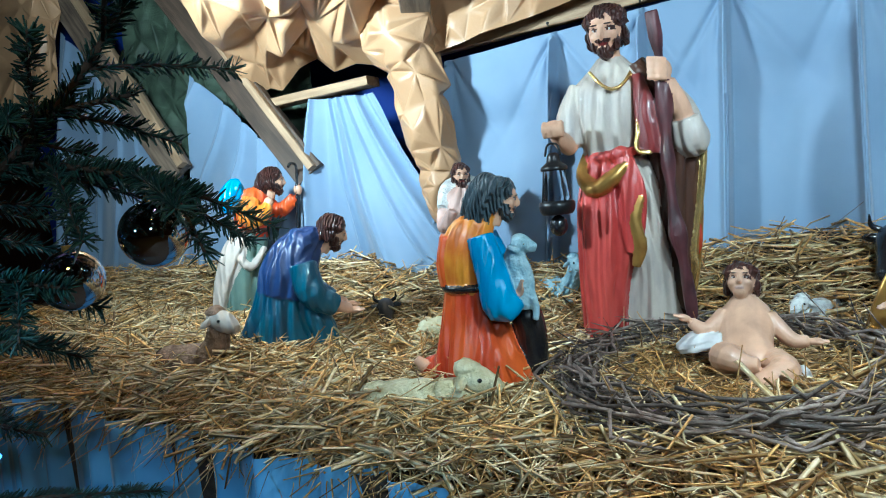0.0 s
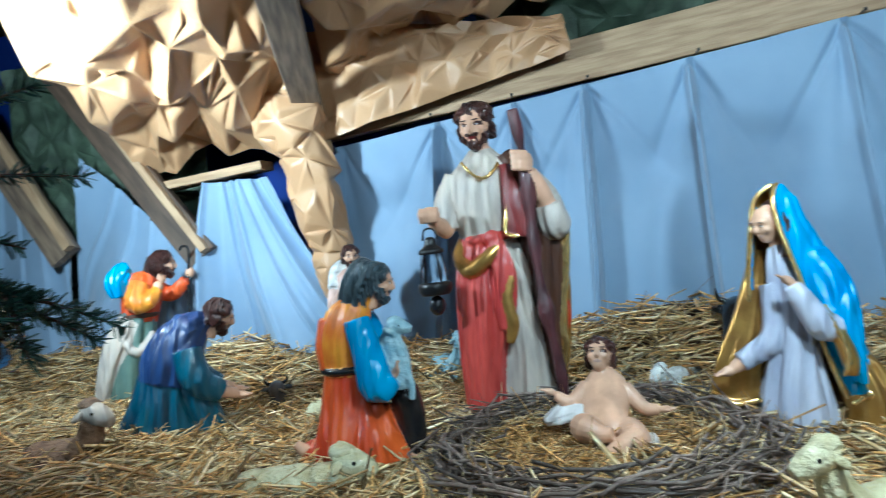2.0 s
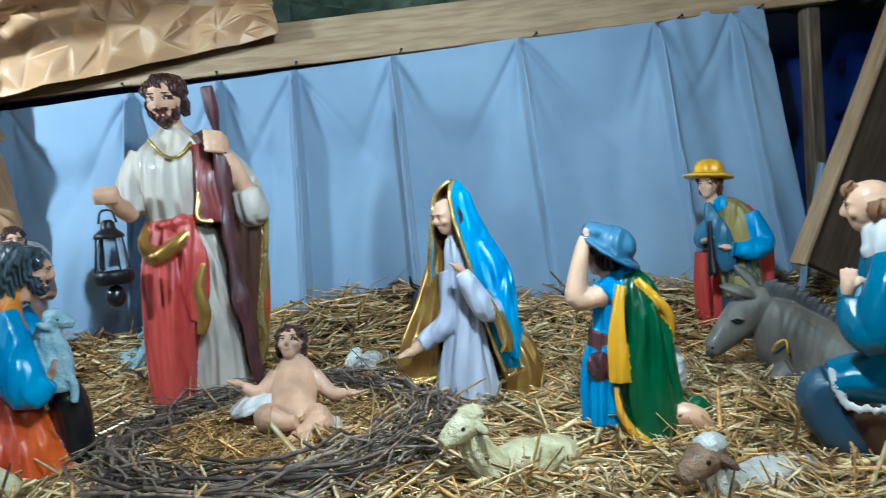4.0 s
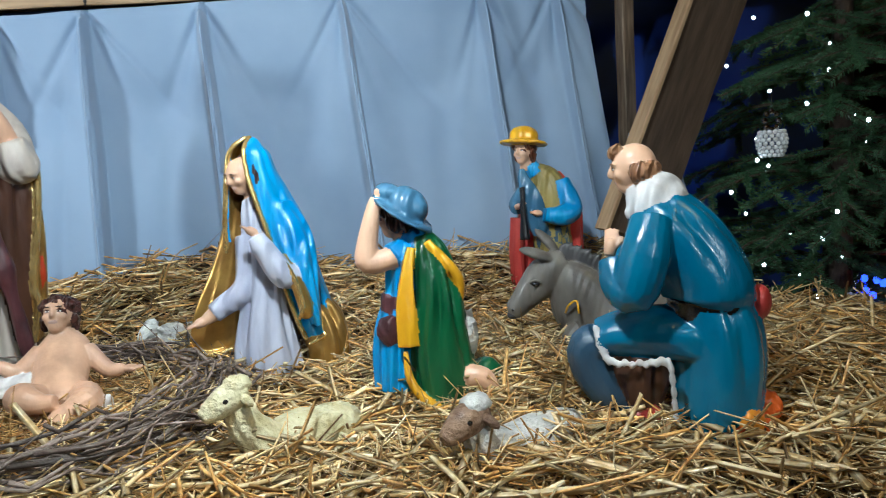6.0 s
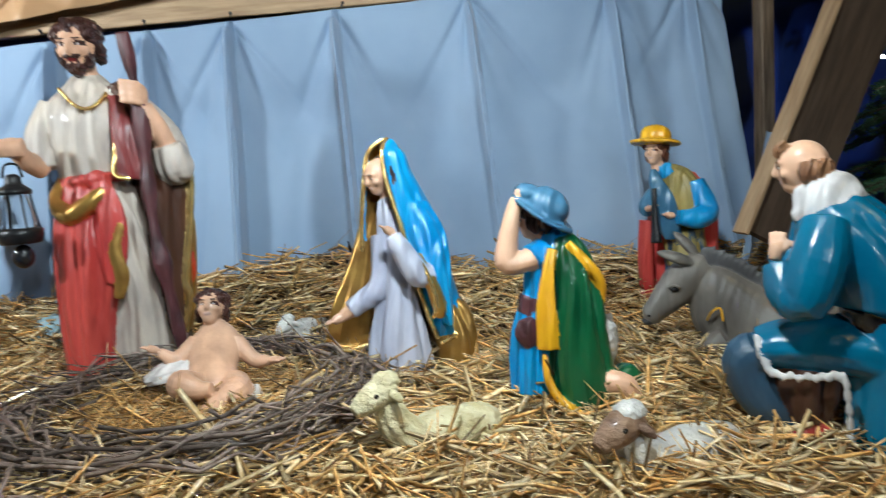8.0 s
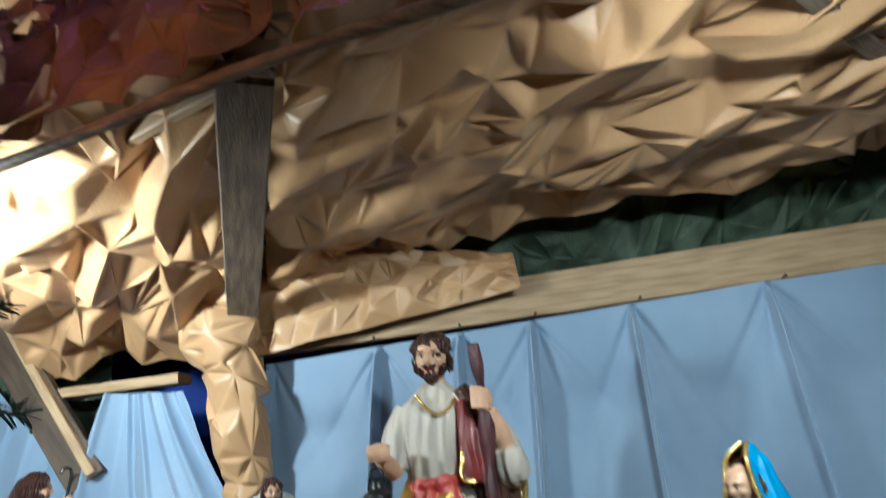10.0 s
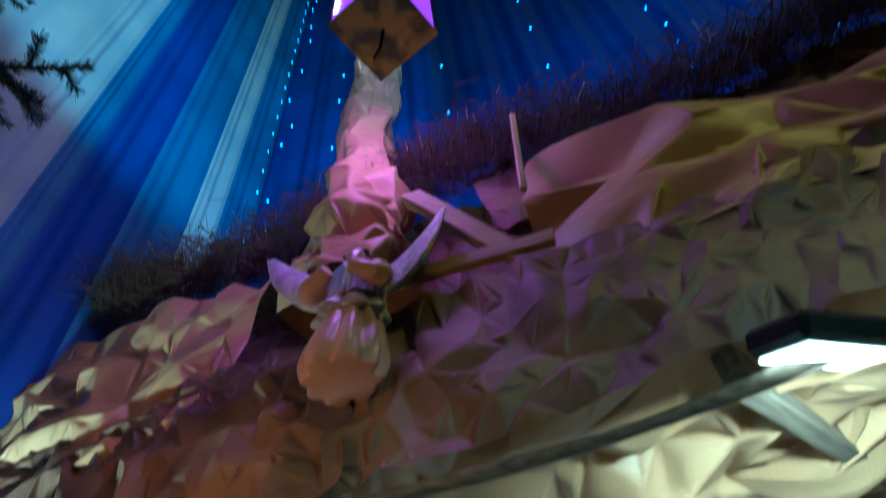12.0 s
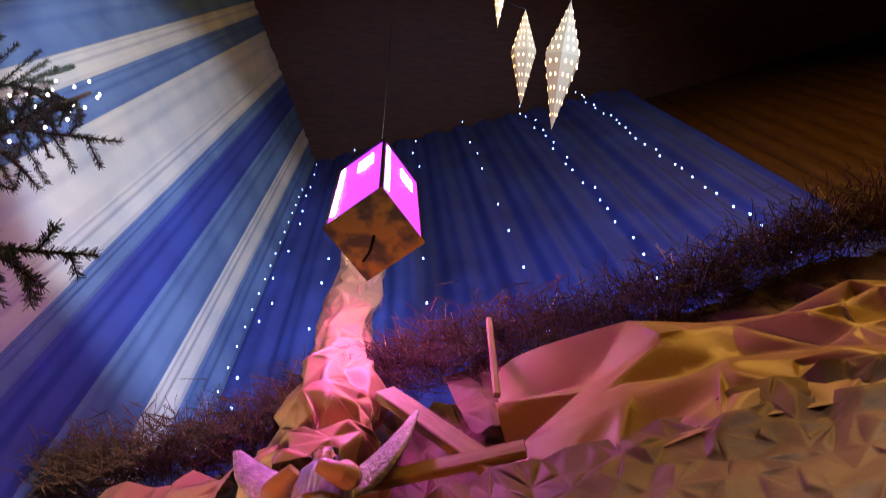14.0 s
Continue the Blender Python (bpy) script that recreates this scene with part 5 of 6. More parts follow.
def hand_lantern(place, h):
    t = thing("oil_lantern", place, "small black oil lantern with clear glass hanging from a hand", "lantern")
    s = Sculpt().loft([(0, 0, 0, 0.040, 0.040), (0, 0, 0.012, 0.046, 0.046), (0, 0, 0.03, 0.046, 0.046), (0, 0, 0.036, 0.036, 0.036)], IRON, 20, steps=2)
    mesh_object("base", s.v, s.f, IRON, t)
    s = Sculpt().loft([(0, 0, 0.036, 0.034, 0.034), (0, 0, 0.07, 0.032, 0.032), (0, 0, 0.115, 0.022, 0.022)], GLASS, 20, steps=3)
    g = mesh_object("glass", s.v, s.f, GLASS, t, "clear glass chimney")
    g.visible_shadow = False
    s = Sculpt().loft([(0, 0, 0.112, 0.034, 0.034), (0, 0, 0.122, 0.034, 0.034), (0, 0, 0.135, 0.018, 0.018), (0, 0, 0.15, 0.016, 0.016), (0, 0, 0.158, 0.008, 0.008)], IRON, 20, steps=2)
    mesh_object("cap", s.v, s.f, IRON, t)
    for a in range(4):
        c, d = math.cos(a * math.pi / 2 + 0.6), math.sin(a * math.pi / 2 + 0.6)
        s = Sculpt().tube([(0.043 * c, 0.043 * d, 0.02), (0.03 * c, 0.03 * d, 0.118)], 0.0025, IRON, 6)
        mesh_object("rod", s.v, s.f, IRON, t)
    s = Sculpt().ball((0, 0, -0.03), (0.024, 0.024, 0.028), BLACK, 14)
    mesh_object("burner", s.v, s.f, BLACK, t, "glossy black round oil tank")
    s = Sculpt().tube([(-0.02, 0, 0.15), (-0.012, 0, 0.178), (0.012, 0, 0.178), (0.02, 0, 0.15)], 0.003, IRON, 6)
    mesh_object("handle", s.v, s.f, IRON, t)
    t.scale = (h, h, h)
    return t


hand_lantern((0.205, 1.945, 1.245), 1.12)


def kneeling_mother():
    s = Sculpt()
    s.loft([(0.02, -0.02, -0.03, 0.088, 0.09), (0.02, -0.02, 0.09, 0.076, 0.082), (0.03, -0.02, 0.21, 0.056, 0.066), (0.042, -0.01, 0.33, 0.055, 0.055), (0.03, 0, 0.43, 0.038, 0.038), (0.02, 0, 0.47, 0.024, 0.024)], LAVENDER, 40, 0.12, 8)
    mantle = [(0.072, 0.03, 0.10, 0.155, 0.125), (0.068, 0.03, 0.17, 0.132, 0.118), (0.058, 0.02, 0.27, 0.114, 0.105), (0.048, 0.01, 0.38, 0.103, 0.092), (0.036, 0, 0.46, 0.082, 0.074), (0.026, 0, 0.53, 0.062, 0.062), (0.026, 0, 0.588, 0.048, 0.052), (0.036, 0, 0.622, 0.014, 0.018)]
    s.loft(mantle, BLUE, 44, 0.045, 8, arc=(-72, 165, -112, 190), lining=GOLD, thick=0.011)
    rows = catmull(mantle, 4)
    for a0, a1 in ((-73, -113), (166, 191)):
        turn = np.radians(np.linspace(a0, a1, len(rows)))
        s.tube([(r[0] + r[3] * math.cos(a), r[1] + r[4] * math.sin(a), r[2]) for r, a in zip(rows, turn)], 0.0062, GILT, 8, 1)
    s.tube([(0.072 + 0.158 * math.cos(radians(q)), 0.03 + 0.128 * math.sin(radians(q)), 0.10 + 0.012 * math.sin(q * 0.11)) for q in range(-72, 70, 12)], 0.006, GILT, 8, 2)
    s.loft([(0.165, 0.0, -0.02, 0.050, 0.07), (0.180, 0.0, 0.05, 0.058, 0.085), (0.165, 0.01, 0.13, 0.060, 0.075), (0.14, 0.02, 0.18, 0.04, 0.05)], GOLD, 26, 0.10, 5)
    s.loft([(-0.115, 0.03, 0.085, 0.060, 0.035), (-0.095, 0.03, 0.17, 0.055, 0.034), (-0.062, 0.04, 0.27, 0.040, 0.030), (-0.035, 0.045, 0.38, 0.026, 0.024), (-0.02, 0.045, 0.46, 0.016, 0.016)], GOLD, 24, 0.10, 5)
    s.tube([(-0.175, 0.01, 0.10), (-0.12, -0.01, 0.075), (-0.06, -0.01, 0.085)], 0.009, GILT, 8)
    s.tube([(0.0, 0.0, 0.37), (-0.012, -0.03, 0.25), (-0.075, -0.045, 0.205), (-0.10, -0.05, 0.190)], [0.032, 0.034, 0.027, 0.025], LAVENDER, 16)
    s.tube([(-0.095, -0.05, 0.19), (-0.118, -0.052, 0.178)], [0.019, 0.016], SKIN_PALE, 12)
    s.hand((-0.130, -0.055, 0.172), (-1, -0.15, -0.30), 0.019, SKIN_PALE)
    s.loft([(0.085, -0.03, 0.44, 0.036, 0.036), (0.112, -0.06, 0.36, 0.044, 0.044), (0.122, -0.085, 0.28, 0.040, 0.046), (0.140, -0.085, 0.20, 0.020, 0.044), (0.148, -0.08, 0.14, 0.012, 0.036)], BLUE, 22, 0.09, 5)
    s.tube([(0.118, -0.08, 0.29), (0.078, -0.115, 0.275), (0.035, -0.125, 0.345), (0.018, -0.125, 0.380)], [0.034, 0.034, 0.027, 0.020], LAVENDER, 16)
    s.loft([(0.075, -0.112, 0.325, 0.010, 0.008), (0.098, -0.128, 0.27, 0.014, 0.012), (0.118, -0.130, 0.20, 0.018, 0.020), (0.120, -0.125, 0.165, 0.012, 0.014)], GOLD, 14)
    s.tube([(0.066, -0.125, 0.335), (0.092, -0.142, 0.285), (0.112, -0.148, 0.21), (0.100, -0.140, 0.165)], 0.005, GILT, 8)
    s.hand((0.010, -0.128, 0.392), (-0.75, 0.0, 0.45), 0.016, SKIN_PALE)
    s.ball((0.024, 0.006, 0.535), (0.044, 0.046, 0.052), HAIR, 16)
    s.tube([(0.035, -0.045, 0.555), (0.035, -0.05, 0.50), (0.03, -0.045, 0.44)], [0.012, 0.015, 0.012], HAIR, 10)
    s.head((0.002, -0.014, 0.525), 0.044, SKIN_PALE, HAIR, tilt=16, turn=-58, beard=False, cover="none")
    return s.done("nativity_statue", on_straw(1.09, 1.70, 0.0), -9.9, "kneeling veiled figure in bright blue mantle lined with gold", "statue", "nativity figures", weld=0.0036)


kneeling_mother()


def infant():
    s = Sculpt()
    s.head((-0.016, 0.055, 0.232), 0.043, SKIN_PALE, HAIR, tilt=-22, turn=-8, beard=False)
    s.loft([(-0.014, 0.055, 0.195, 0.027, 0.026), (-0.012, 0.04, 0.165, 0.055, 0.034), (-0.011, 0.01, 0.13, 0.060, 0.042), (-0.010, -0.035, 0.09, 0.056, 0.046), (0, -0.075, 0.06, 0.060, 0.044), (0, -0.10, 0.05, 0.036, 0.032)], SKIN_PALE, 26)
    s.tube([(-0.055, 0.03, 0.158), (-0.098, 0.0, 0.126), (-0.135, -0.01, 0.148)], [0.022, 0.019, 0.013], SKIN_PALE, 12)
    s.hand((-0.148, -0.012, 0.158), (-1, -0.1, 0.35), 0.014, SKIN_PALE)
    s.tube([(0.036, 0.03, 0.150), (0.082, 0.0, 0.104), (0.118, -0.01, 0.102)], [0.022, 0.019, 0.013], SKIN_PALE, 12)
    s.hand((0.133, -0.012, 0.102), (1, -0.1, 0.02), 0.014, SKIN_PALE)
    s.tube([(-0.036, -0.07, 0.065), (-0.058, -0.130, 0.098), (-0.02, -0.150, 0.088), (0.012, -0.158, 0.090)], [0.038, 0.034, 0.023, 0.015], SKIN_PALE, 14)
    s.tube([(0.044, -0.07, 0.065), (0.058, -0.140, 0.068), (0.012, -0.165, 0.046), (-0.012, -0.178, 0.028)], [0.038, 0.034, 0.024, 0.016], SKIN_PALE, 14)
    s.loft([(-0.165, -0.03, 0.085, 0.014, 0.014), (-0.135, -0.03, 0.10, 0.032, 0.012), (-0.09, -0.02, 0.11, 0.036, 0.012), (-0.05, -0.02, 0.10, 0.03, 0.016)], CLOTH_WHITE, 16, 0.2, 4, ref=(0, 1, 0.4))
    s.loft([(0.055, -0.09, 0.055, 0.016, 0.012), (0.075, -0.11, 0.060, 0.030, 0.014), (0.088, -0.15, 0.035, 0.030, 0.012), (0.095, -0.18, 0.0, 0.022, 0.010)], CLOTH_WHITE, 16, 0.2, 4)
    s.ball((0, -0.06, 0.0), (0.13, 0.14, 0.04), MAROON, 20, lump=0.35)
    return s.done("infant_statue", (0.655, 1.68, 0.822), -10.7, "small bare infant figure with spread arms on white cloth", "statue", "nativity figures", weld=0.0026)


infant()


def kneeling_shepherd():
    s = Sculpt()
    s.loft([(-0.01, 0, -0.05, 0.13, 0.11), (-0.01, 0, -0.005, 0.12, 0.10)], GREEN, 24)
    s.loft([(-0.035, -0.01, -0.02, 0.138, 0.12), (-0.045, -0.005, 0.08, 0.118, 0.105), (-0.050, 0, 0.18, 0.084, 0.082), (-0.055, 0, 0.275, 0.060, 0.064)], ORANGE, 40, 0.055, 7)
    s.loft([(-0.055, 0, 0.26, 0.060, 0.066), (-0.048, 0, 0.34, 0.070, 0.070), (-0.032, 0, 0.40, 0.067, 0.062), (0.0, 0, 0.44, 0.034, 0.036), (0.02, 0, 0.46, 0.022, 0.024)], AMBER, 36, 0.05, 12)
    s.loft([(-0.10, 0.01, 0.41, 0.018, 0.04), (-0.115, 0.01, 0.34, 0.018, 0.05), (-0.115, 0.01, 0.28, 0.014, 0.045)], ORANGE, 16, 0.1, 4)
    s.tube([(-0.055 + 0.064 * math.cos(a), 0.070 * math.sin(a), 0.275) for a in np.linspace(0, 2 * math.pi, 13)], 0.009, BLACK, 8, 2)
    s.tube([(-0.01, -0.06, 0.405), (0.012, -0.085, 0.30), (0.024, -0.094, 0.228), (0.066, -0.09, 0.250)], [0.034, 0.042, 0.044, 0.030], BLUE, 18)
    s.hand((0.075, -0.088, 0.262), (0.3, 0, 1), 0.014, SKIN)
    s.tube([(0.0, 0.06, 0.40), (0.04, 0.07, 0.29), (0.08, 0.03, 0.27)], [0.034, 0.040, 0.026], BLUE, 16)
    s.loft([(0.092, 0.0, -0.01, 0.040, 0.05), (0.098, 0, 0.12, 0.042, 0.052), (0.088, 0, 0.19, 0.040, 0.05), (0.075, 0, 0.22, 0.020, 0.025)], BLACK, 22)
    s.tube([(-0.11, 0, 0.06), (-0.17, 0.0, 0.06), (-0.20, -0.01, 0.05)], [0.05, 0.034, 0.026], ORANGE, 14)
    s.tube([(-0.19, -0.02, 0.07), (-0.212, -0.02, 0.095)], [0.018, 0.012], SKIN, 10)
    s.tube([(-0.11, -0.08, 0.02), (-0.17, -0.06, 0.02), (-0.215, -0.03, 0.03)], 0.012, YELLOW, 8)
    s.tube([(0.085, -0.03, 0.02), (0.135, -0.035, -0.002)], [0.028, 0.016], SKIN, 10)
    s.head((0.052, 0.0, 0.492), 0.047, SKIN, HAIR_GREY, tilt=16, turn=84)
    s.loft([(-0.025, 0.01, 0.385, 0.022, 0.03), (-0.018, 0.01, 0.43, 0.040, 0.046), (0.0, 0.005, 0.49, 0.044, 0.052), (0.03, 0.0, 0.535, 0.036, 0.042), (0.045, 0, 0.55, 0.012, 0.016)], HAIR_GREY, 30, 0.14, 9)
    s.loft([(0.075, -0.035, 0.21, 0.034, 0.034), (0.078, -0.04, 0.28, 0.038, 0.036), (0.072, -0.04, 0.34, 0.028, 0.028), (0.078, -0.04, 0.37, 0.018, 0.018)], WOOL_BLUE, 20, 0.08, 8)
    s.loft([(0.065, -0.04, 0.382, 0.014, 0.014), (0.085, -0.04, 0.378, 0.027, 0.025), (0.112, -0.04, 0.366, 0.018, 0.017), (0.128, -0.04, 0.360, 0.010, 0.010)], WOOL_BLUE, 16, ref=(0, 1, 0))
    s.ball((0.068, -0.068, 0.366), (0.020, 0.008, 0.009), WOOL_BLUE, 8, (0, 30, 0))
    s.tube([(0.10, -0.06, 0.26), (0.112, -0.065, 0.215), (0.108, -0.065, 0.18)], [0.013, 0.010, 0.009], WOOL_BLUE, 8)
    s.fine().ball((0.095, -0.062, 0.376), 0.004, BLACK, 6)
    return s.done("nativity_statue", on_straw(0.03, 1.70, -0.015), 10.8, "kneeling figure in orange robe with blue sleeves holding a lamb", "statue", "nativity figures", weld=0.0036)


kneeling_shepherd()


def kneeling_monk():
    s = Sculpt()
    s.loft([(-0.02, 0, -0.04, 0.165, 0.11), (-0.02, 0, 0.06, 0.140, 0.105), (-0.01, 0, 0.16, 0.095, 0.09), (0.0, 0, 0.225, 0.080, 0.08)], TEAL, 40, 0.08, 7)
    s.loft([(0.115, -0.02, -0.04, 0.055, 0.06), (0.110, -0.02, 0.06, 0.056, 0.06), (0.07, -0.01, 0.14, 0.06, 0.065), (0.03, 0, 0.19, 0.05, 0.05)], TEAL, 24, 0.08, 5)
    s.loft([(0.0, 0, 0.20, 0.088, 0.092), (0.02, 0, 0.26, 0.095, 0.095), (0.06, 0, 0.325, 0.086, 0.080), (0.115, 0, 0.375, 0.055, 0.052), (0.15, 0, 0.385, 0.03, 0.03)], NAVY, 36, 0.05, 7)
    s.tube([(0.10, -0.055, 0.350), (0.070, -0.02, 0.385), (0.070, 0.02, 0.385), (0.10, 0.055, 0.350)], [0.024, 0.034, 0.034, 0.024], NAVY, 14)
    for y in (-0.075, 0.055):
        s.tube([(0.075, y, 0.305), (0.095, y * 1.25, 0.205), (0.165, y, 0.150)], [0.046, 0.050, 0.038], TEAL, 18)
        s.tube([(0.155, y, 0.155), (0.215, y * 0.9, 0.132)], [0.024, 0.018], SKIN, 12)
        s.hand((0.232, y * 0.9, 0.125), (1, 0.05, -0.15), 0.019, SKIN)
    s.tube([(-0.13, 0.0, 0.02), (-0.19, 0.0, 0.015)], [0.045, 0.025], TEAL, 12)
    s.head((0.192, 0, 0.395), 0.052, SKIN, HAIR, tilt=28, turn=88)
    return s.done("nativity_statue", on_straw(-0.755, 2.037, 0.0), 28.9, "kneeling figure in dark blue hooded habit reaching forward", "statue", "nativity figures", weld=0.0042)


kneeling_monk()


def walking_shepherd():
    s = Sculpt()
    s.loft([(0.0, 0, -0.03, 0.10, 0.09), (0.01, 0, 0.12, 0.095, 0.085), (0.05, 0, 0.27, 0.085, 0.075), (0.085, 0, 0.37, 0.070, 0.062)], SAGE, 36, 0.12, 6)
    s.loft([(-0.085, -0.01, 0.05, 0.035, 0.05), (-0.055, -0.03, 0.16, 0.042, 0.055), (-0.005, -0.04, 0.27, 0.050, 0.05), (0.05, -0.035, 0.355, 0.045, 0.045)], CREAM, 24, 0.14, 5)
    s.tube([(0.0, -0.07, 0.30), (0.06, -0.09, 0.22), (0.13, -0.07, 0.30)], [0.014, 0.018, 0.012], CREAM, 10)
    s.loft([(0.16, 0.0, -0.03, 0.045, 0.05), (0.155, 0, 0.12, 0.045, 0.05), (0.13, 0, 0.27, 0.05, 0.05)], SAGE, 20, 0.1, 5)
    s.loft([(0.085, 0, 0.35, 0.070, 0.062), (0.10, 0, 0.43, 0.080, 0.066), (0.12, 0, 0.50, 0.072, 0.058), (0.15, 0, 0.535, 0.036, 0.036)], ORANGE, 34, 0.05, 7)
    s.tube([(0.09 + 0.070 * math.cos(a), 0.064 * math.sin(a), 0.372) for a in np.linspace(0, 2 * math.pi, 13)], 0.009, BROWN, 8, 2)
    s.tube([(0.10, -0.055, 0.51), (0.075, -0.085, 0.43), (0.13, -0.095, 0.435), (0.165, -0.085, 0.475)], [0.040, 0.046, 0.036, 0.024], AMBER, 16)
    s.ball((0.170, -0.085, 0.49), 0.022, SKIN, 12)
    s.tube([(0.15, 0.04, 0.50), (0.22, 0.03, 0.445), (0.29, 0.0, 0.50)], [0.036, 0.036, 0.024], ORANGE, 14)
    s.ball((0.308, 0.0, 0.53), (0.02, 0.022, 0.026), SKIN, 12)
    s.loft([(0.015, 0.0, 0.46, 0.030, 0.05), (0.012, 0.0, 0.52, 0.048, 0.06), (0.045, 0.0, 0.57, 0.040, 0.05), (0.07, 0, 0.585, 0.02, 0.03)], BLUE, 22, 0.06, 5)
    s.tube([(0.265, -0.01, 0.02), (0.285, -0.01, 0.35), (0.312, -0.01, 0.62)], 0.007, BLACK, 8)
    s.tube([(0.312, -0.01, 0.62), (0.308, -0.01, 0.645), (0.285, -0.01, 0.648), (0.276, -0.01, 0.63)], 0.007, BLACK, 8)
    s.head((0.205, -0.005, 0.580), 0.052, SKIN, HAIR, tilt=10, turn=82)
    s.tube([(0.175, 0, 0.61), (0.155, 0, 0.56), (0.15, 0, 0.52)], [0.034, 0.036, 0.026], HAIR, 14)
    return s.done("nativity_statue", on_straw(-1.252, 2.554, 0.0), 32.5, "walking figure in orange tunic with blue pack and crook", "statue", "nativity figures", weld=0.0046)


walking_shepherd()


def good_shepherd():
    s = Sculpt()
    s.loft([(-0.03, 0, -0.03, 0.085, 0.075), (-0.03, 0, 0.18, 0.078, 0.065), (-0.02, 0, 0.33, 0.078, 0.06), (-0.01, 0, 0.40, 0.06, 0.045), (-0.01, 0, 0.43, 0.03, 0.03)], ROSE, 34, 0.09, 8)
    s.loft([(0.005, -0.055, 0.39, 0.016, 0.012), (0.0, -0.07, 0.25, 0.02, 0.012), (0.0, -0.075, 0.05, 0.025, 0.014)], DKGREY, 12)
    s.tube([(-0.09, -0.03, 0.36), (-0.065, 0.03, 0.425), (-0.01, 0.05, 0.44), (0.045, 0.03, 0.43), (0.07, -0.03, 0.39)], [0.020, 0.032, 0.034, 0.032, 0.022], WOOL_WHITE, 14)
    s.ball((0.070, -0.045, 0.415), (0.022, 0.035, 0.024), WOOL_WHITE, 12)
    s.tube([(-0.08, 0, 0.37), (-0.09, -0.05, 0.29), (-0.05, -0.075, 0.35)], [0.026, 0.026, 0.018], ROSE, 12)
    s.tube([(0.06, 0, 0.37), (0.07, -0.05, 0.29), (0.03, -0.075, 0.35)], [0.026, 0.026, 0.018], ROSE, 12)
    s.head((-0.009, -0.012, 0.476), 0.038, SKIN, HAIR, tilt=10, turn=12)
    return s.done("nativity_statue", on_straw(-0.17, 2.44, 0.0), 12.2, "standing figure in pale rose robe carrying a sheep on shoulders", "statue", "nativity figures", weld=0.0042)


good_shepherd()


def hat_boy():
    s = Sculpt()
    s.loft([(0.04, 0, -0.05, 0.17, 0.09), (0.04, 0, -0.02, 0.16, 0.085), (0.03, 0, 0.0, 0.13, 0.07)], GREEN, 24, 0.08, 5)
    s.loft([(-0.050, -0.01, 0.02, 0.052, 0.06), (-0.046, 0, 0.12, 0.052, 0.06), (-0.022, 0, 0.2, 0.050, 0.052)], BLUE, 30, 0.09, 7)
    s.loft([(-0.028, 0, 0.19, 0.052, 0.054), (-0.02, 0, 0.225, 0.052, 0.052)], MAROON, 22, 0.04, 6)
    s.loft([(-0.012, 0, 0.21, 0.054, 0.05), (0.0, 0, 0.28, 0.060, 0.05), (0.008, 0, 0.335, 0.046, 0.04), (0, 0, 0.37, 0.02, 0.02)], BLUE, 30, 0.04, 7)
    s.loft([(0.058, -0.02, -0.012, 0.060, 0.080), (0.050, -0.02, 0.05, 0.072, 0.078), (0.042, -0.02, 0.15, 0.068, 0.070), (0.042, -0.015, 0.24, 0.060, 0.062), (0.034, -0.01, 0.31, 0.048, 0.05), (0.022, 0, 0.352, 0.030, 0.032)], GREEN, 40, 0.09, 7)
    s.loft([(0.0, -0.052, 0.338, 0.008, 0.010), (-0.014, -0.066, 0.28, 0.014, 0.012), (-0.020, -0.076, 0.21, 0.020, 0.012), (-0.020, -0.080, 0.13, 0.022, 0.012)], YELLOW, 14, 0.12, 4)
    s.tube([(-0.028, -0.075, 0.12), (-0.022, -0.090, 0.06), (0.012, -0.103, 0.012), (0.05, -0.108, -0.008), (0.085, -0.085, 0.0)], [0.006, 0.010, 0.011, 0.010, 0.006], YELLOW, 8)
    s.tube([(0.034, -0.045, 0.348), (0.068, -0.055, 0.305), (0.094, -0.045, 0.262), (0.096, -0.04, 0.215)], [0.008, 0.013, 0.015, 0.011], YELLOW, 10)
    s.ball((-0.058, -0.048, 0.160), (0.030, 0.022, 0.034), MAROON, 16, lump=0.2)
    s.ball((0.105, 0.01, 0.125), (0.032, 0.045, 0.058), WOOL_WHITE, 16, lump=0.3)
    s.tube([(0.09, -0.06, 0.05), (0.135, -0.07, 0.045), (0.160, -0.07, 0.0)], [0.024, 0.024, 0.016], SKIN_PALE, 12)
    s.tube([(-0.012, -0.015, 0.330), (-0.042, -0.03, 0.316)], [0.030, 0.033], BLUE, 14)
    s.tube([(-0.038, -0.03, 0.317), (-0.094, -0.042, 0.310), (-0.094, -0.036, 0.345), (-0.078, -0.025, 0.415), (-0.068, -0.02, 0.445)], [0.024, 0.025, 0.024, 0.017, 0.013], SKIN_PALE, 14)
    s.hand((-0.058, -0.015, 0.458), (0.9, 0.2, 0.05), 0.014, SKIN_PALE)
    s.head((-0.032, 0.012, 0.398), 0.041, SKIN, HAIR, tilt=6, turn=-112, beard=False)
    ax = Vector((0.56, -0.16, 0.80)).normalized()
    mid = Vector((-0.012, 0.0, 0.412))
    s.loft([(*(mid + ax * d), r, r * 1.06) for d, r in ((-0.008, 0.058), (-0.004, 0.070), (0.002, 0.071), (0.007, 0.050), (0.024, 0.047), (0.042, 0.037), (0.053, 0.020), (0.056, 0.006))], STEEL, 30, ref=(0, 1, 0))
    s.ball((-0.040, 0.01, 0.455), (0.034, 0.045, 0.022), STEEL, 16, (0, 20, 0))
    return s.done("nativity_statue", on_straw(1.365, 1.29, -0.016), -23.9, "kneeling youth figure in green cape with yellow trim and blue hat", "statue", "nativity figures", weld=0.0032)


hat_boy()


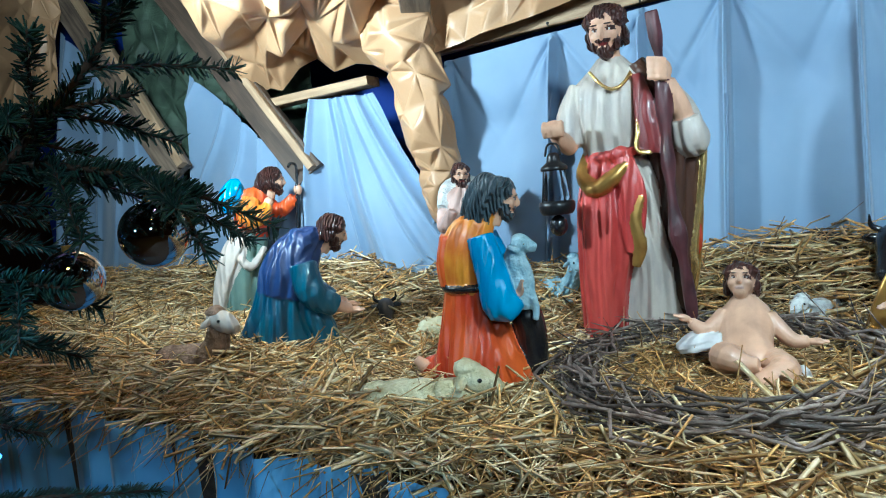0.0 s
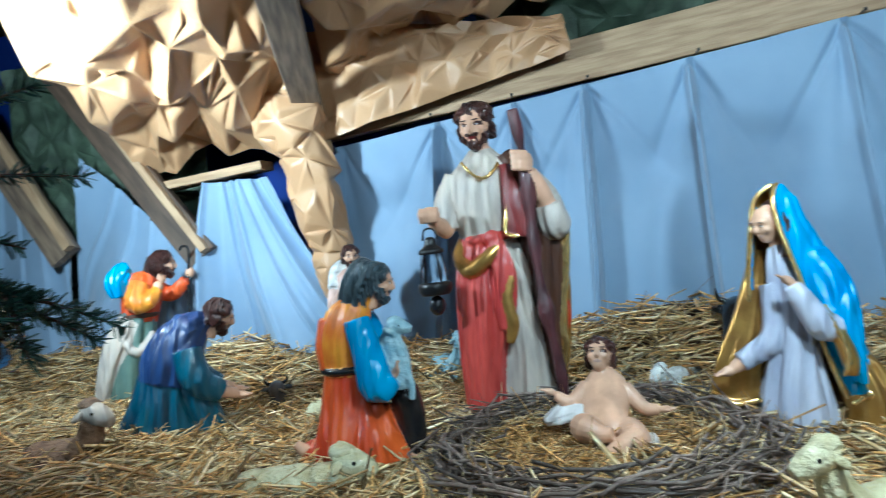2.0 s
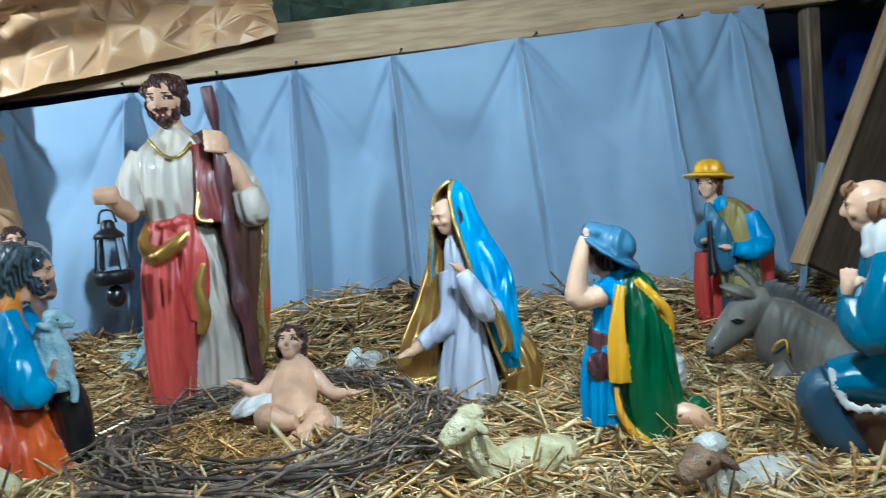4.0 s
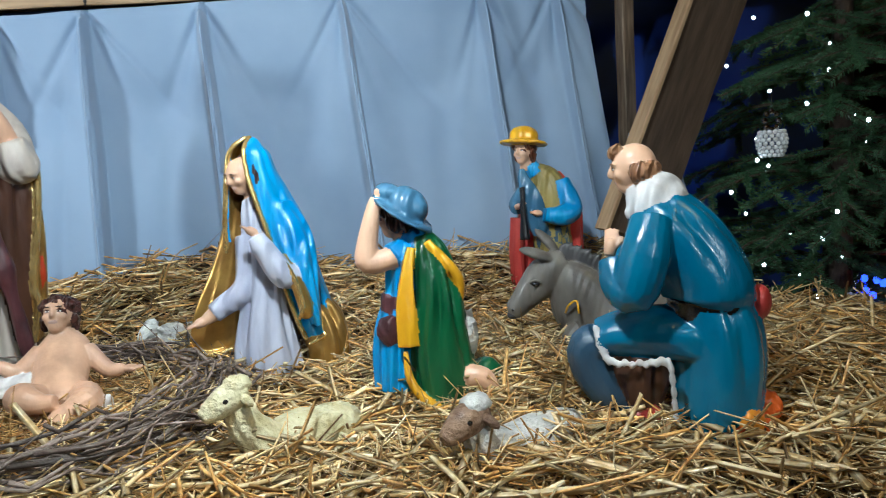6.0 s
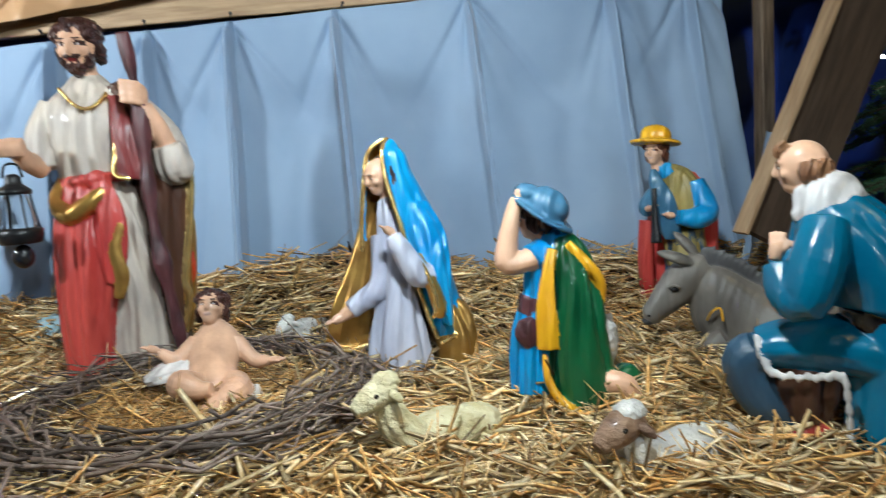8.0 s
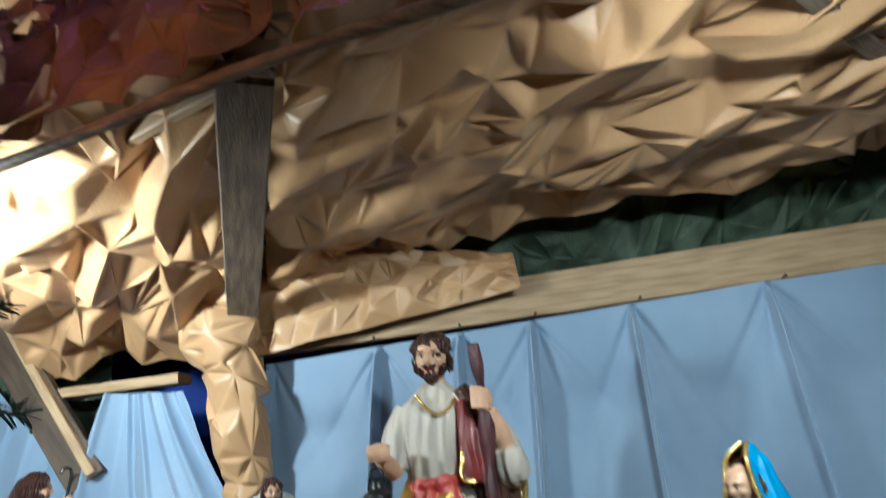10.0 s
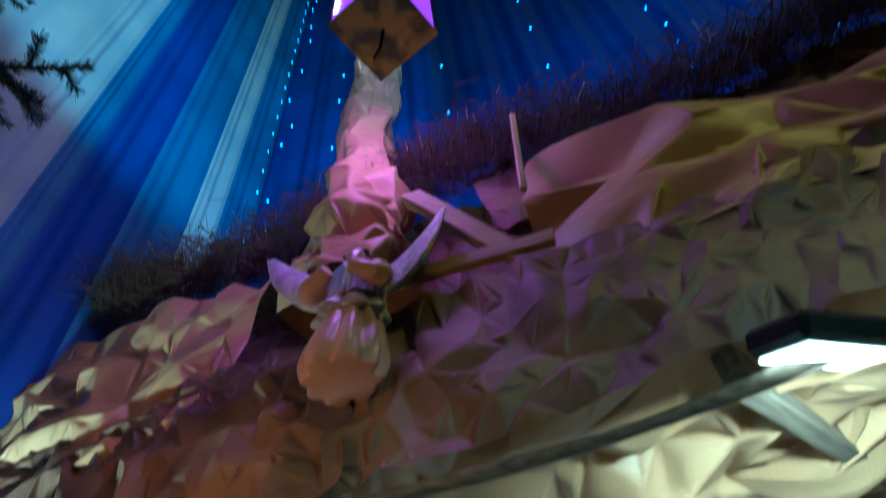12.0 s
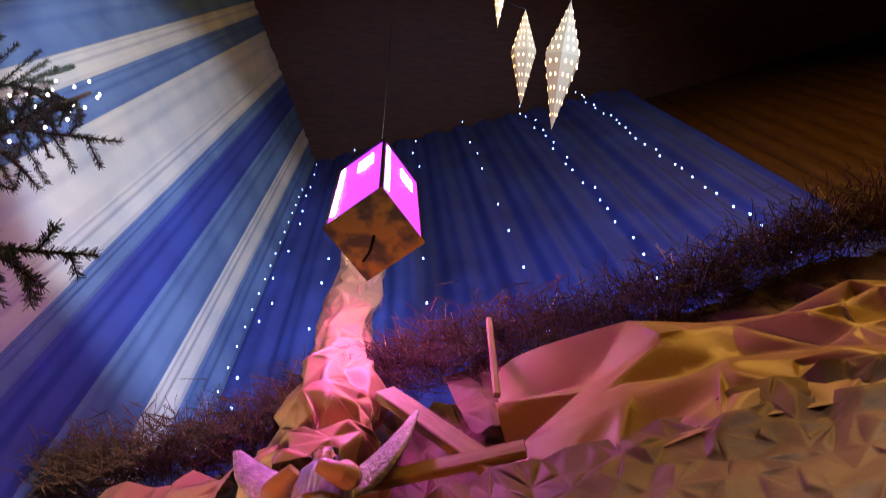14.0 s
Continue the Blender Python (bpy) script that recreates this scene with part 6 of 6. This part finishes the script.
def musician():
    s = Sculpt()
    s.loft([(0.04, 0, -0.03, 0.06, 0.06), (0.048, 0, 0.15, 0.062, 0.055), (0.045, 0, 0.25, 0.056, 0.05)], DENIM, 28, 0.08, 7)
    s.loft([(0.05, -0.01, 0.13, 0.060, 0.055), (0.048, 0, 0.19, 0.062, 0.054), (0.045, 0, 0.235, 0.056, 0.05)], OCHRE, 26, 0.08, 7)
    s.loft([(0.045, 0, 0.215, 0.060, 0.05), (0.04, 0, 0.32, 0.066, 0.05), (0.03, 0, 0.395, 0.056, 0.042), (-0.005, 0, 0.44, 0.028, 0.028)], OCHRE, 28, 0.04, 9)
    s.tube([(0.0, -0.002, 0.425), (-0.018, -0.004, 0.455)], [0.034, 0.026], BLUE, 14)
    s.tube([(0.078, -0.01, 0.395), (0.112, -0.035, 0.305), (0.075, -0.07, 0.285), (0.022, -0.085, 0.292)], [0.032, 0.037, 0.034, 0.022], BLUE, 16)
    s.hand((0.002, -0.088, 0.298), (-1, -0.1, 0.12), 0.014, SKIN_PALE)
    s.tube([(-0.02, 0.0, 0.39), (-0.062, -0.025, 0.33), (-0.068, -0.06, 0.315)], [0.028, 0.032, 0.022], STEEL, 14)
    s.hand((-0.062, -0.075, 0.322), (0.8, -0.2, 0.3), 0.014, SKIN_PALE)
    s.loft([(-0.046, -0.052, 0.445, 0.009, 0.009), (-0.040, -0.056, 0.405, 0.022, 0.018), (-0.016, -0.06, 0.34, 0.034, 0.024), (-0.002, -0.055, 0.26, 0.034, 0.024), (0.0, -0.05, 0.22, 0.018, 0.014)], STEEL, 20, 0.06, 4)
    s.tube([(-0.046, -0.088, 0.385), (-0.046, -0.098, 0.30), (-0.044, -0.104, 0.215)], [0.009, 0.010, 0.018], BLACK, 14)
    s.loft([(0.03, 0.045, -0.02, 0.115, 0.05), (0.038, 0.045, 0.18, 0.112, 0.05), (0.045, 0.035, 0.32, 0.098, 0.045), (0.03, 0.02, 0.42, 0.050, 0.03)], RED, 32, 0.08, 7)
    s.loft([(-0.072, -0.01, -0.02, 0.022, 0.03), (-0.078, -0.01, 0.14, 0.024, 0.03), (-0.07, 0.0, 0.28, 0.022, 0.03)], RED, 16, 0.1, 4)
    s.head((-0.036, -0.012, 0.498), 0.040, SKIN_PALE, HAIR_RED, tilt=-4, turn=-34, beard=False)
    ax, mid = Vector((0.10, 0.10, 1.0)).normalized(), Vector((-0.036, 0.0, 0.533))
    s.loft([(*(mid + ax * d), r * 1.02, r) for d, r in ((-0.010, 0.060), (-0.010, 0.076), (0.0, 0.077), (0.005, 0.050), (0.028, 0.046), (0.044, 0.034), (0.052, 0.016), (0.053, 0.004))], YELLOW, 30, 0.03, 4)
    return s.done("nativity_statue", on_straw(2.07, 1.80, 0.0), -35.4, "piper figure in yellow hat, ochre vest and red cloak", "statue", "nativity figures", weld=0.0036)


musician()


def bald_pilgrim():
    s = Sculpt()
    s.loft([(0.058, 0, 0.0, 0.074, 0.085), (0.062, 0, 0.05, 0.080, 0.092), (0.066, 0, 0.13, 0.082, 0.092), (0.058, 0, 0.19, 0.082, 0.088), (0.05, 0, 0.235, 0.072, 0.078)], PETROL, 40, 0.045, 6)
    s.loft([(0.06, -0.01, 0.165, 0.075, 0.055), (-0.02, -0.02, 0.180, 0.068, 0.052), (-0.10, -0.025, 0.178, 0.060, 0.044), (-0.150, -0.03, 0.168, 0.050, 0.036)], PETROL, 30, 0.03, 5, ref=(0, 1, 0))
    s.tube([(-0.145, -0.03, 0.160), (-0.168, -0.03, 0.140), (-0.150, -0.03, 0.085), (-0.105, -0.03, 0.025)], [0.042, 0.045, 0.042, 0.030], DENIM, 18)
    s.loft([(-0.075, -0.02, 0.045, 0.040, 0.045), (-0.075, -0.02, 0.09, 0.058, 0.05), (-0.07, -0.02, 0.14, 0.06, 0.05)], BROWN, 20, 0.08, 5)
    fringe = catmull([(-0.150, -0.070, 0.196), (-0.138, -0.078, 0.160), (-0.120, -0.080, 0.138), (-0.06, -0.088, 0.140), (-0.022, -0.094, 0.146), (-0.014, -0.100, 0.10), (-0.010, -0.098, 0.035)], 5)
    for i, p in enumerate(fringe):
        s.ball(tuple(p + np.array((0, 0, -0.004 * (i % 2)))), (0.0065, 0.006, 0.0085), CLOTH_WHITE, 8, lump=0.3, seed=i)
    s.ball((-0.062, -0.03, 0.058), (0.026, 0.026, 0.026), AMBER, 14, lump=0.2)
    s.loft([(-0.045, -0.035, 0.040, 0.022, 0.022), (-0.065, -0.04, 0.020, 0.027, 0.024), (-0.098, -0.045, 0.004, 0.024, 0.016), (-0.122, -0.048, -0.002, 0.010, 0.008)], RED, 18, ref=(0, 1, 0))
    s.tube([(0.05, -0.05, 0.010), (0.10, -0.05, 0.020), (0.150, -0.04, 0.012)], [0.030, 0.032, 0.020], ORANGE, 14)
    s.ball((0.105, -0.06, 0.034), (0.032, 0.022, 0.024), AMBER, 14, lump=0.25)
    s.ball((0.148, -0.02, 0.048), (0.024, 0.026, 0.026), ORANGE, 14, lump=0.25, seed=4)
    s.ball((0.136, 0.0, 0.236), (0.020, 0.028, 0.032), RED, 14)
    s.loft([(0.050, 0, 0.215, 0.073, 0.079), (0.050, 0, 0.246, 0.073, 0.080)], BLACK, 30, 0.02, 9)
    s.loft([(0.046, 0, 0.238, 0.066, 0.074), (0.048, 0, 0.250, 0.080, 0.090), (0.044, 0, 0.275, 0.081, 0.092), (0.018, 0, 0.325, 0.080, 0.090), (-0.014, 0, 0.372, 0.074, 0.084), (-0.040, 0, 0.413, 0.058, 0.068), (-0.056, 0, 0.440, 0.034, 0.038)], PETROL, 42, 0.035, 6)
    s.tube([(-0.046, -0.068, 0.400), (-0.058, -0.098, 0.335), (-0.078, -0.104, 0.275), (-0.106, -0.095, 0.292), (-0.116, -0.080, 0.330)], [0.036, 0.043, 0.042, 0.032, 0.024], PETROL, 18)
    s.tube([(-0.055, 0.068, 0.400), (-0.075, 0.09, 0.30), (-0.115, 0.03, 0.330)], [0.036, 0.042, 0.024], PETROL, 16)
    s.hand((-0.118, -0.068, 0.350), (0.1, 0.3, 1), 0.018, SKIN_PALE)
    s.loft([(-0.038, 0, 0.418, 0.060, 0.062), (-0.046, 0, 0.438, 0.056, 0.058), (-0.058, 0, 0.456, 0.042, 0.044), (-0.064, 0, 0.466, 0.032, 0.034)], CLOTH_WHITE, 28, 0.03, 5)
    s.head((-0.080, 0, 0.490), 0.044, SKIN_PALE, HAIR_TAN, tilt=10, turn=-90, beard=False, cover="none")
    for k in range(11):
        a = math.pi * (k / 10 - 0.5)
        s.ball((-0.074 + 0.036 * math.cos(a), 0.035 * math.sin(a), 0.480 + 0.004 * (k % 2)), (0.011, 0.011, 0.018), HAIR_TAN, 8, lump=0.3, seed=k)
    for q in (-1, 0, 1):
        s.tube([(-0.100, 0.012 * q, 0.532), (-0.116, 0.016 * q, 0.522), (-0.118, 0.018 * q, 0.508)], [0.009, 0.009, 0.004], HAIR_TAN, 8)
    return s.done("nativity_statue", on_straw(1.72, 0.86, -0.022), -47.2, "kneeling balding figure in petrol blue smock with white collar", "statue", "nativity figures", weld=0.0030)


bald_pilgrim()


def donkey():
    s = Sculpt()
    s.loft([(-0.224, -0.02, 0.108, 0.012, 0.014), (-0.214, -0.02, 0.116, 0.027, 0.027), (-0.195, -0.02, 0.135, 0.029, 0.032), (-0.165, -0.016, 0.168, 0.032, 0.042), (-0.130, -0.01, 0.203, 0.038, 0.052), (-0.098, -0.005, 0.232, 0.036, 0.046), (-0.072, 0, 0.245, 0.022, 0.03)], GREY, 24, ref=(0, 1, 0))
    s.loft([(-0.110, 0, 0.215, 0.034, 0.042), (-0.065, 0.0, 0.18, 0.046, 0.072), (-0.015, 0.0, 0.12, 0.060, 0.100), (0.05, 0.01, 0.075, 0.085, 0.105), (0.2, 0.03, 0.055, 0.10, 0.09), (0.33, 0.05, 0.03, 0.085, 0.07), (0.38, 0.05, 0.02, 0.04, 0.04)], GREY, 26, ref=(0, 1, 0))
    s.ball((-0.216, -0.02, 0.104), (0.018, 0.024, 0.012), DKGREY, 12)
    for p in ([(-0.100, -0.022, 0.252), (-0.138, -0.034, 0.268), (-0.172, -0.036, 0.280), (-0.190, -0.036, 0.284)], [(-0.092, 0.022, 0.256), (-0.112, 0.024, 0.288), (-0.138, 0.026, 0.316), (-0.152, 0.026, 0.330)]):
        s.loft([(*a, r, r * 0.6) for a, r in zip(p, (0.013, 0.021, 0.016, 0.004))], GREY, 14, ref=(0, 1, 0.4))
    s.tube([(-0.03, -0.05, 0.06), (-0.09, -0.06, 0.02), (-0.03, -0.07, 0.0)], [0.04, 0.03, 0.022], GREY, 14)
    for k in range(13):
        t = k / 12
        x, z = -0.088 + 0.145 * t, 0.268 - 0.085 * t + 0.012 * math.sin(math.pi * t)
        s.loft([(x, 0, z - 0.02, 0.010, 0.012), (x + 0.010, 0, z + 0.012, 0.008, 0.009), (x + 0.026, 0, z + 0.024 + 0.006 * (k % 2), 0.002, 0.002)], DKGREY, 8, ref=(0, 1, 0))
    s.fine()
    s.ball((-0.150, -0.050, 0.192), (0.010, 0.006, 0.007), BLACK, 12)
    s.tube([(-0.164, -0.050, 0.196), (-0.150, -0.055, 0.203), (-0.136, -0.053, 0.196)], 0.0035, GREY, 7)
    s.ball((-0.212, -0.045, 0.122), (0.006, 0.004, 0.005), BLACK, 8)
    s.tube([(-0.075, -0.055, 0.115), (-0.065, -0.072, 0.14), (-0.045, -0.074, 0.15), (-0.04, -0.085, 0.12)], 0.0028, YELLOW, 6)
    return s.done("donkey_statue", on_straw(1.90, 1.32, 0.0), -40.0, "grey donkey figure lying in the straw with dark mane", "statue", "animal figures", weld=0.0032)


donkey()


def sheep(place, turn, scale, wool, face, label, lying=True, head_up=0.10, sheepname="sheep_statue"):
    s = Sculpt()
    s.ball((0, 0.02, 0.045), (0.058, 0.125, 0.058), wool, 26, lump=0.16, seed=int(turn) % 17)
    s.ball((0, 0.10, 0.045), (0.052, 0.06, 0.052), wool, 18, lump=0.2, seed=3)
    s.loft([(0, -0.06, 0.06, 0.045, 0.045), (0, -0.10, 0.06 + head_up * 0.5, 0.034, 0.036), (0, -0.115, 0.06 + head_up, 0.026, 0.028)], wool, 16, 0.06, 7)
    hz = 0.07 + head_up
    s.loft([(0, -0.10, hz + 0.015, 0.026, 0.026), (0, -0.135, hz + 0.005, 0.030, 0.030), (0, -0.17, hz - 0.010, 0.022, 0.022), (0, -0.187, hz - 0.018, 0.014, 0.013)], face, 16)
    s.ball((0, -0.112, hz + 0.028), (0.027, 0.03, 0.020), wool, 12, lump=0.3, seed=4)
    for q in (-1, 1):
        s.ball((0.036 * q, -0.112, hz + 0.006), (0.022, 0.010, 0.010), face, 8, (0, 25 * q, 15 * q))
        s.ball((0.025 * q, -0.148, hz + 0.010), (0.004, 0.006, 0.005), BLACK, 8)
        if lying:
            s.tube([(0.045 * q, -0.05, 0.03), (0.05 * q, -0.11, 0.012), (0.045 * q, -0.14, 0.008)], [0.020, 0.015, 0.012], face, 10)
            s.tube([(0.05 * q, 0.09, 0.03), (0.062 * q, 0.06, 0.012), (0.055 * q, 0.02, 0.008)], [0.028, 0.018, 0.012], face, 10)
        else:
            s.tube([(0.03 * q, -0.04, 0.04), (0.032 * q, -0.05, -0.03)], [0.018, 0.012], face, 10)
    s.ball((0, -0.178, hz - 0.022), (0.011, 0.008, 0.005), ROSE, 8)
    return s.done(sheepname, (*place[:2], place[2]), turn, label, "statue", "animal figures", scale)


sheep(on_straw(-0.13, 1.50, 0.03), 84, 1.12, WOOL, WOOL, "cream sheep figure lying in the straw", head_up=0.03)
sheep(on_straw(1.045, 1.175, -0.005), -75, 0.90, WOOL, WOOL, "cream sheep figure lying with raised head", head_up=0.10)
sheep(on_straw(1.40, 0.93, 0.03), -80, 0.95, WOOL_WHITE, FUR_BROWN, "speckled sheep figure with brown curly head", head_up=0.07)
sheep(on_straw(-0.95, 1.78, 0.03), 75, 1.1, FUR_BROWN, CREAM, "small brown lamb figure with cream face sitting in straw", lying=False, head_up=0.10)
sheep(on_straw(-0.20, 2.18, -0.01), 100, 0.85, WOOL, WOOL, "cream sheep figure behind the kneeling figure")
sheep(on_straw(0.90, 2.06), -40, 0.7, WOOL_WHITE, WOOL_WHITE, "small white lamb figure lying behind the nest", head_up=0.03)
sheep(on_straw(0.16, 2.38), 40, 0.8, WOOL_BLUE, WOOL_BLUE, "bluish white lamb figure behind the standing figure")


def ox(place, turn, scale, body, horn, label):
    s = Sculpt()
    s.loft([(0, 0.14, 0.0, 0.05, 0.05), (0, 0.06, 0.05, 0.05, 0.055), (0, 0.0, 0.10, 0.036, 0.045)], body, 18)
    s.loft([(0, 0.02, 0.135, 0.036, 0.030), (0, -0.02, 0.12, 0.038, 0.036), (0, -0.065, 0.075, 0.028, 0.028), (0, -0.095, 0.045, 0.025, 0.022), (0, -0.105, 0.036, 0.012, 0.012)], body, 18)
    for q in (-1, 1):
        s.tube([(0.026 * q, 0.015, 0.145), (0.05 * q, 0.01, 0.16), (0.052 * q, 0.0, 0.19)], [0.009, 0.007, 0.002], horn, 8)
        s.ball((0.052 * q, 0.02, 0.125), (0.024, 0.010, 0.012), body, 8)
        s.ball((0.034 * q, -0.03, 0.12), 0.006, BLACK, 8)
    return s.done("ox_statue", place, turn, label, "statue", "animal figures", scale)


ox(on_straw(-0.50, 2.34), 20, 0.8, DKGREY, BLACK, "small dark grey ox figure by the cloth")
ox(on_straw(1.13, 2.14), -30, 1.1, BLACK, BLACK, "black ox figure lying in the straw")


def angel():
    s = Sculpt()
    s.loft([(0, -0.03, -0.03, 0.088, 0.075), (0, -0.02, 0.03, 0.100, 0.085), (0, 0, 0.12, 0.090, 0.076), (0, 0.01, 0.20, 0.066, 0.056)], BLUSH, 40, 0.11, 8)
    s.loft([(0, 0, 0.17, 0.094, 0.080), (0, 0.01, 0.23, 0.078, 0.064), (0, 0.01, 0.32, 0.080, 0.056), (0, 0.01, 0.37, 0.062, 0.046), (0, 0, 0.40, 0.03, 0.03)], LAVENDER, 36, 0.14, 8)
    s.tube([(0.078 * math.cos(a), 0.01 + 0.064 * math.sin(a), 0.228) for a in np.linspace(0, 2 * math.pi, 13)], 0.010, OCHRE, 8, 2)
    for q in (-1, 1):
        s.loft([(0.04 * q, 0.05, 0.32, 0.05, 0.018), (0.12 * q, 0.04, 0.36, 0.072, 0.018), (0.20 * q, 0.02, 0.43, 0.058, 0.014), (0.27 * q, 0.0, 0.53, 0.014, 0.006)], WOOL_WHITE, 22, 0.05, 9, ref=(0, 0.2, 1))
        s.tube([(0.07 * q, 0, 0.35), (0.095 * q, -0.05, 0.27), (0.03 * q, -0.09, 0.29)], [0.030, 0.034, 0.020], BLUSH, 14)
    s.head((0, 0.02, 0.430), 0.042, SKIN_PALE, HAIR, tilt=-20, beard=False)
    s.details.clear()
    return s.done("angel_statue", (0.09, 1.12, 2.52), -20, "winged figure in pale rose dress on the roof's front", "statue", "nativity figures", weld=0.004)


angel()


def rock():
    s = Sculpt()
    s.ball((0, 0, 0), (0.07, 0.05, 0.03), GREEN, 16, lump=0.3)
    s.done("green_base", on_straw(1.50, 0.98, 0.0), 20, "dark green painted plaster base beside the kneeling figure", "plinth")


rock()

# ---- the twig nest ----


def nest():
    t = thing("twig_nest", (0.60, 1.61, 0.832), "round nest woven of thin brown twigs, filled with straw", "nest")
    g = np.random.default_rng(12)
    kinds = []
    for k in range(10):
        s = Sculpt()
        span = g.uniform(0.9, 2.0)
        a = np.linspace(0, span, 9)
        wob = g.normal(0, 0.016, (9, 3))
        r = 1.0 + g.normal(0, 0.03)
        pts = [(r * math.cos(q) * 0.36 + w[0], r * math.sin(q) * 0.36 + w[1], w[2] * 0.8) for q, w in zip(a, wob)]
        s.tube(pts, list(np.linspace(0.0048, 0.0016, 9)), TWIG, 5, 1)
        me = mesh_object("twig", s.v, s.f, TWIG, t)
        me.matrix_parent_inverse = Matrix()
        kinds.append(me)
    for i in range(270):
        src = kinds[i % 10]
        ob = src if i < 10 else new("twig", src.data)
        ob.parent = t
        lev = g.random()
        k = 1.13 - 0.20 * lev + g.normal(0, 0.085)
        ob.matrix_basis = pose(0, 0, -0.005 + 0.068 * lev, g.normal(0, 3.8), g.normal(0, 3.8), g.uniform(0, 360)) @ Matrix.Diagonal((k, k, 1, 1))
    n = 900
    ang = g.uniform(0, 2 * math.pi, n)
    rad = 0.27 * np.sqrt(g.random(n))
    way = np.stack([g.normal(0, 1, n), g.normal(0, 1, n), g.normal(0.1, 0.25, n)], 1)
    start = np.stack([rad * np.cos(ang), rad * np.sin(ang), 0.01 + 0.04 * g.random(n)], 1) - 0.03 * way
    strands("straw_filling", start, way, g.uniform(0.05, 0.14, n), g.uniform(0.002, 0.005, n), g.normal(0, 0.05, n), STRAW, "golden straw filling", "", t)
    n = 420
    ang = g.uniform(0, 2 * math.pi, n)
    rad = g.uniform(0.28, 0.46, n)
    way = np.stack([g.normal(0, 1, n), g.normal(0, 1, n), g.normal(0.1, 0.3, n)], 1)
    start = np.stack([rad * np.cos(ang), rad * np.sin(ang), 0.005 + 0.06 * g.random(n)], 1) - 0.04 * way
    strands("caught_straw", start, way, g.uniform(0.05, 0.15, n), g.uniform(0.002, 0.005, n), g.normal(0, 0.05, n), STRAW_PALE, "pale straw caught between the twigs", "", t)
    m = 260
    ang = g.uniform(0, 2 * math.pi, m)
    way = np.stack([-np.sin(ang) + g.normal(0, 0.5, m), np.cos(ang) + g.normal(0, 0.5, m), g.normal(0.15, 0.25, m)], 1)
    start = np.stack([0.37 * np.cos(ang), 0.37 * np.sin(ang), 0.075 * g.random(m)], 1)
    strands("loose_twig", start, way, g.uniform(0.06, 0.16, m), g.uniform(0.003, 0.006, m), g.normal(0, 0.05, m), TWIG, "stray twig ends", "", t)


nest()
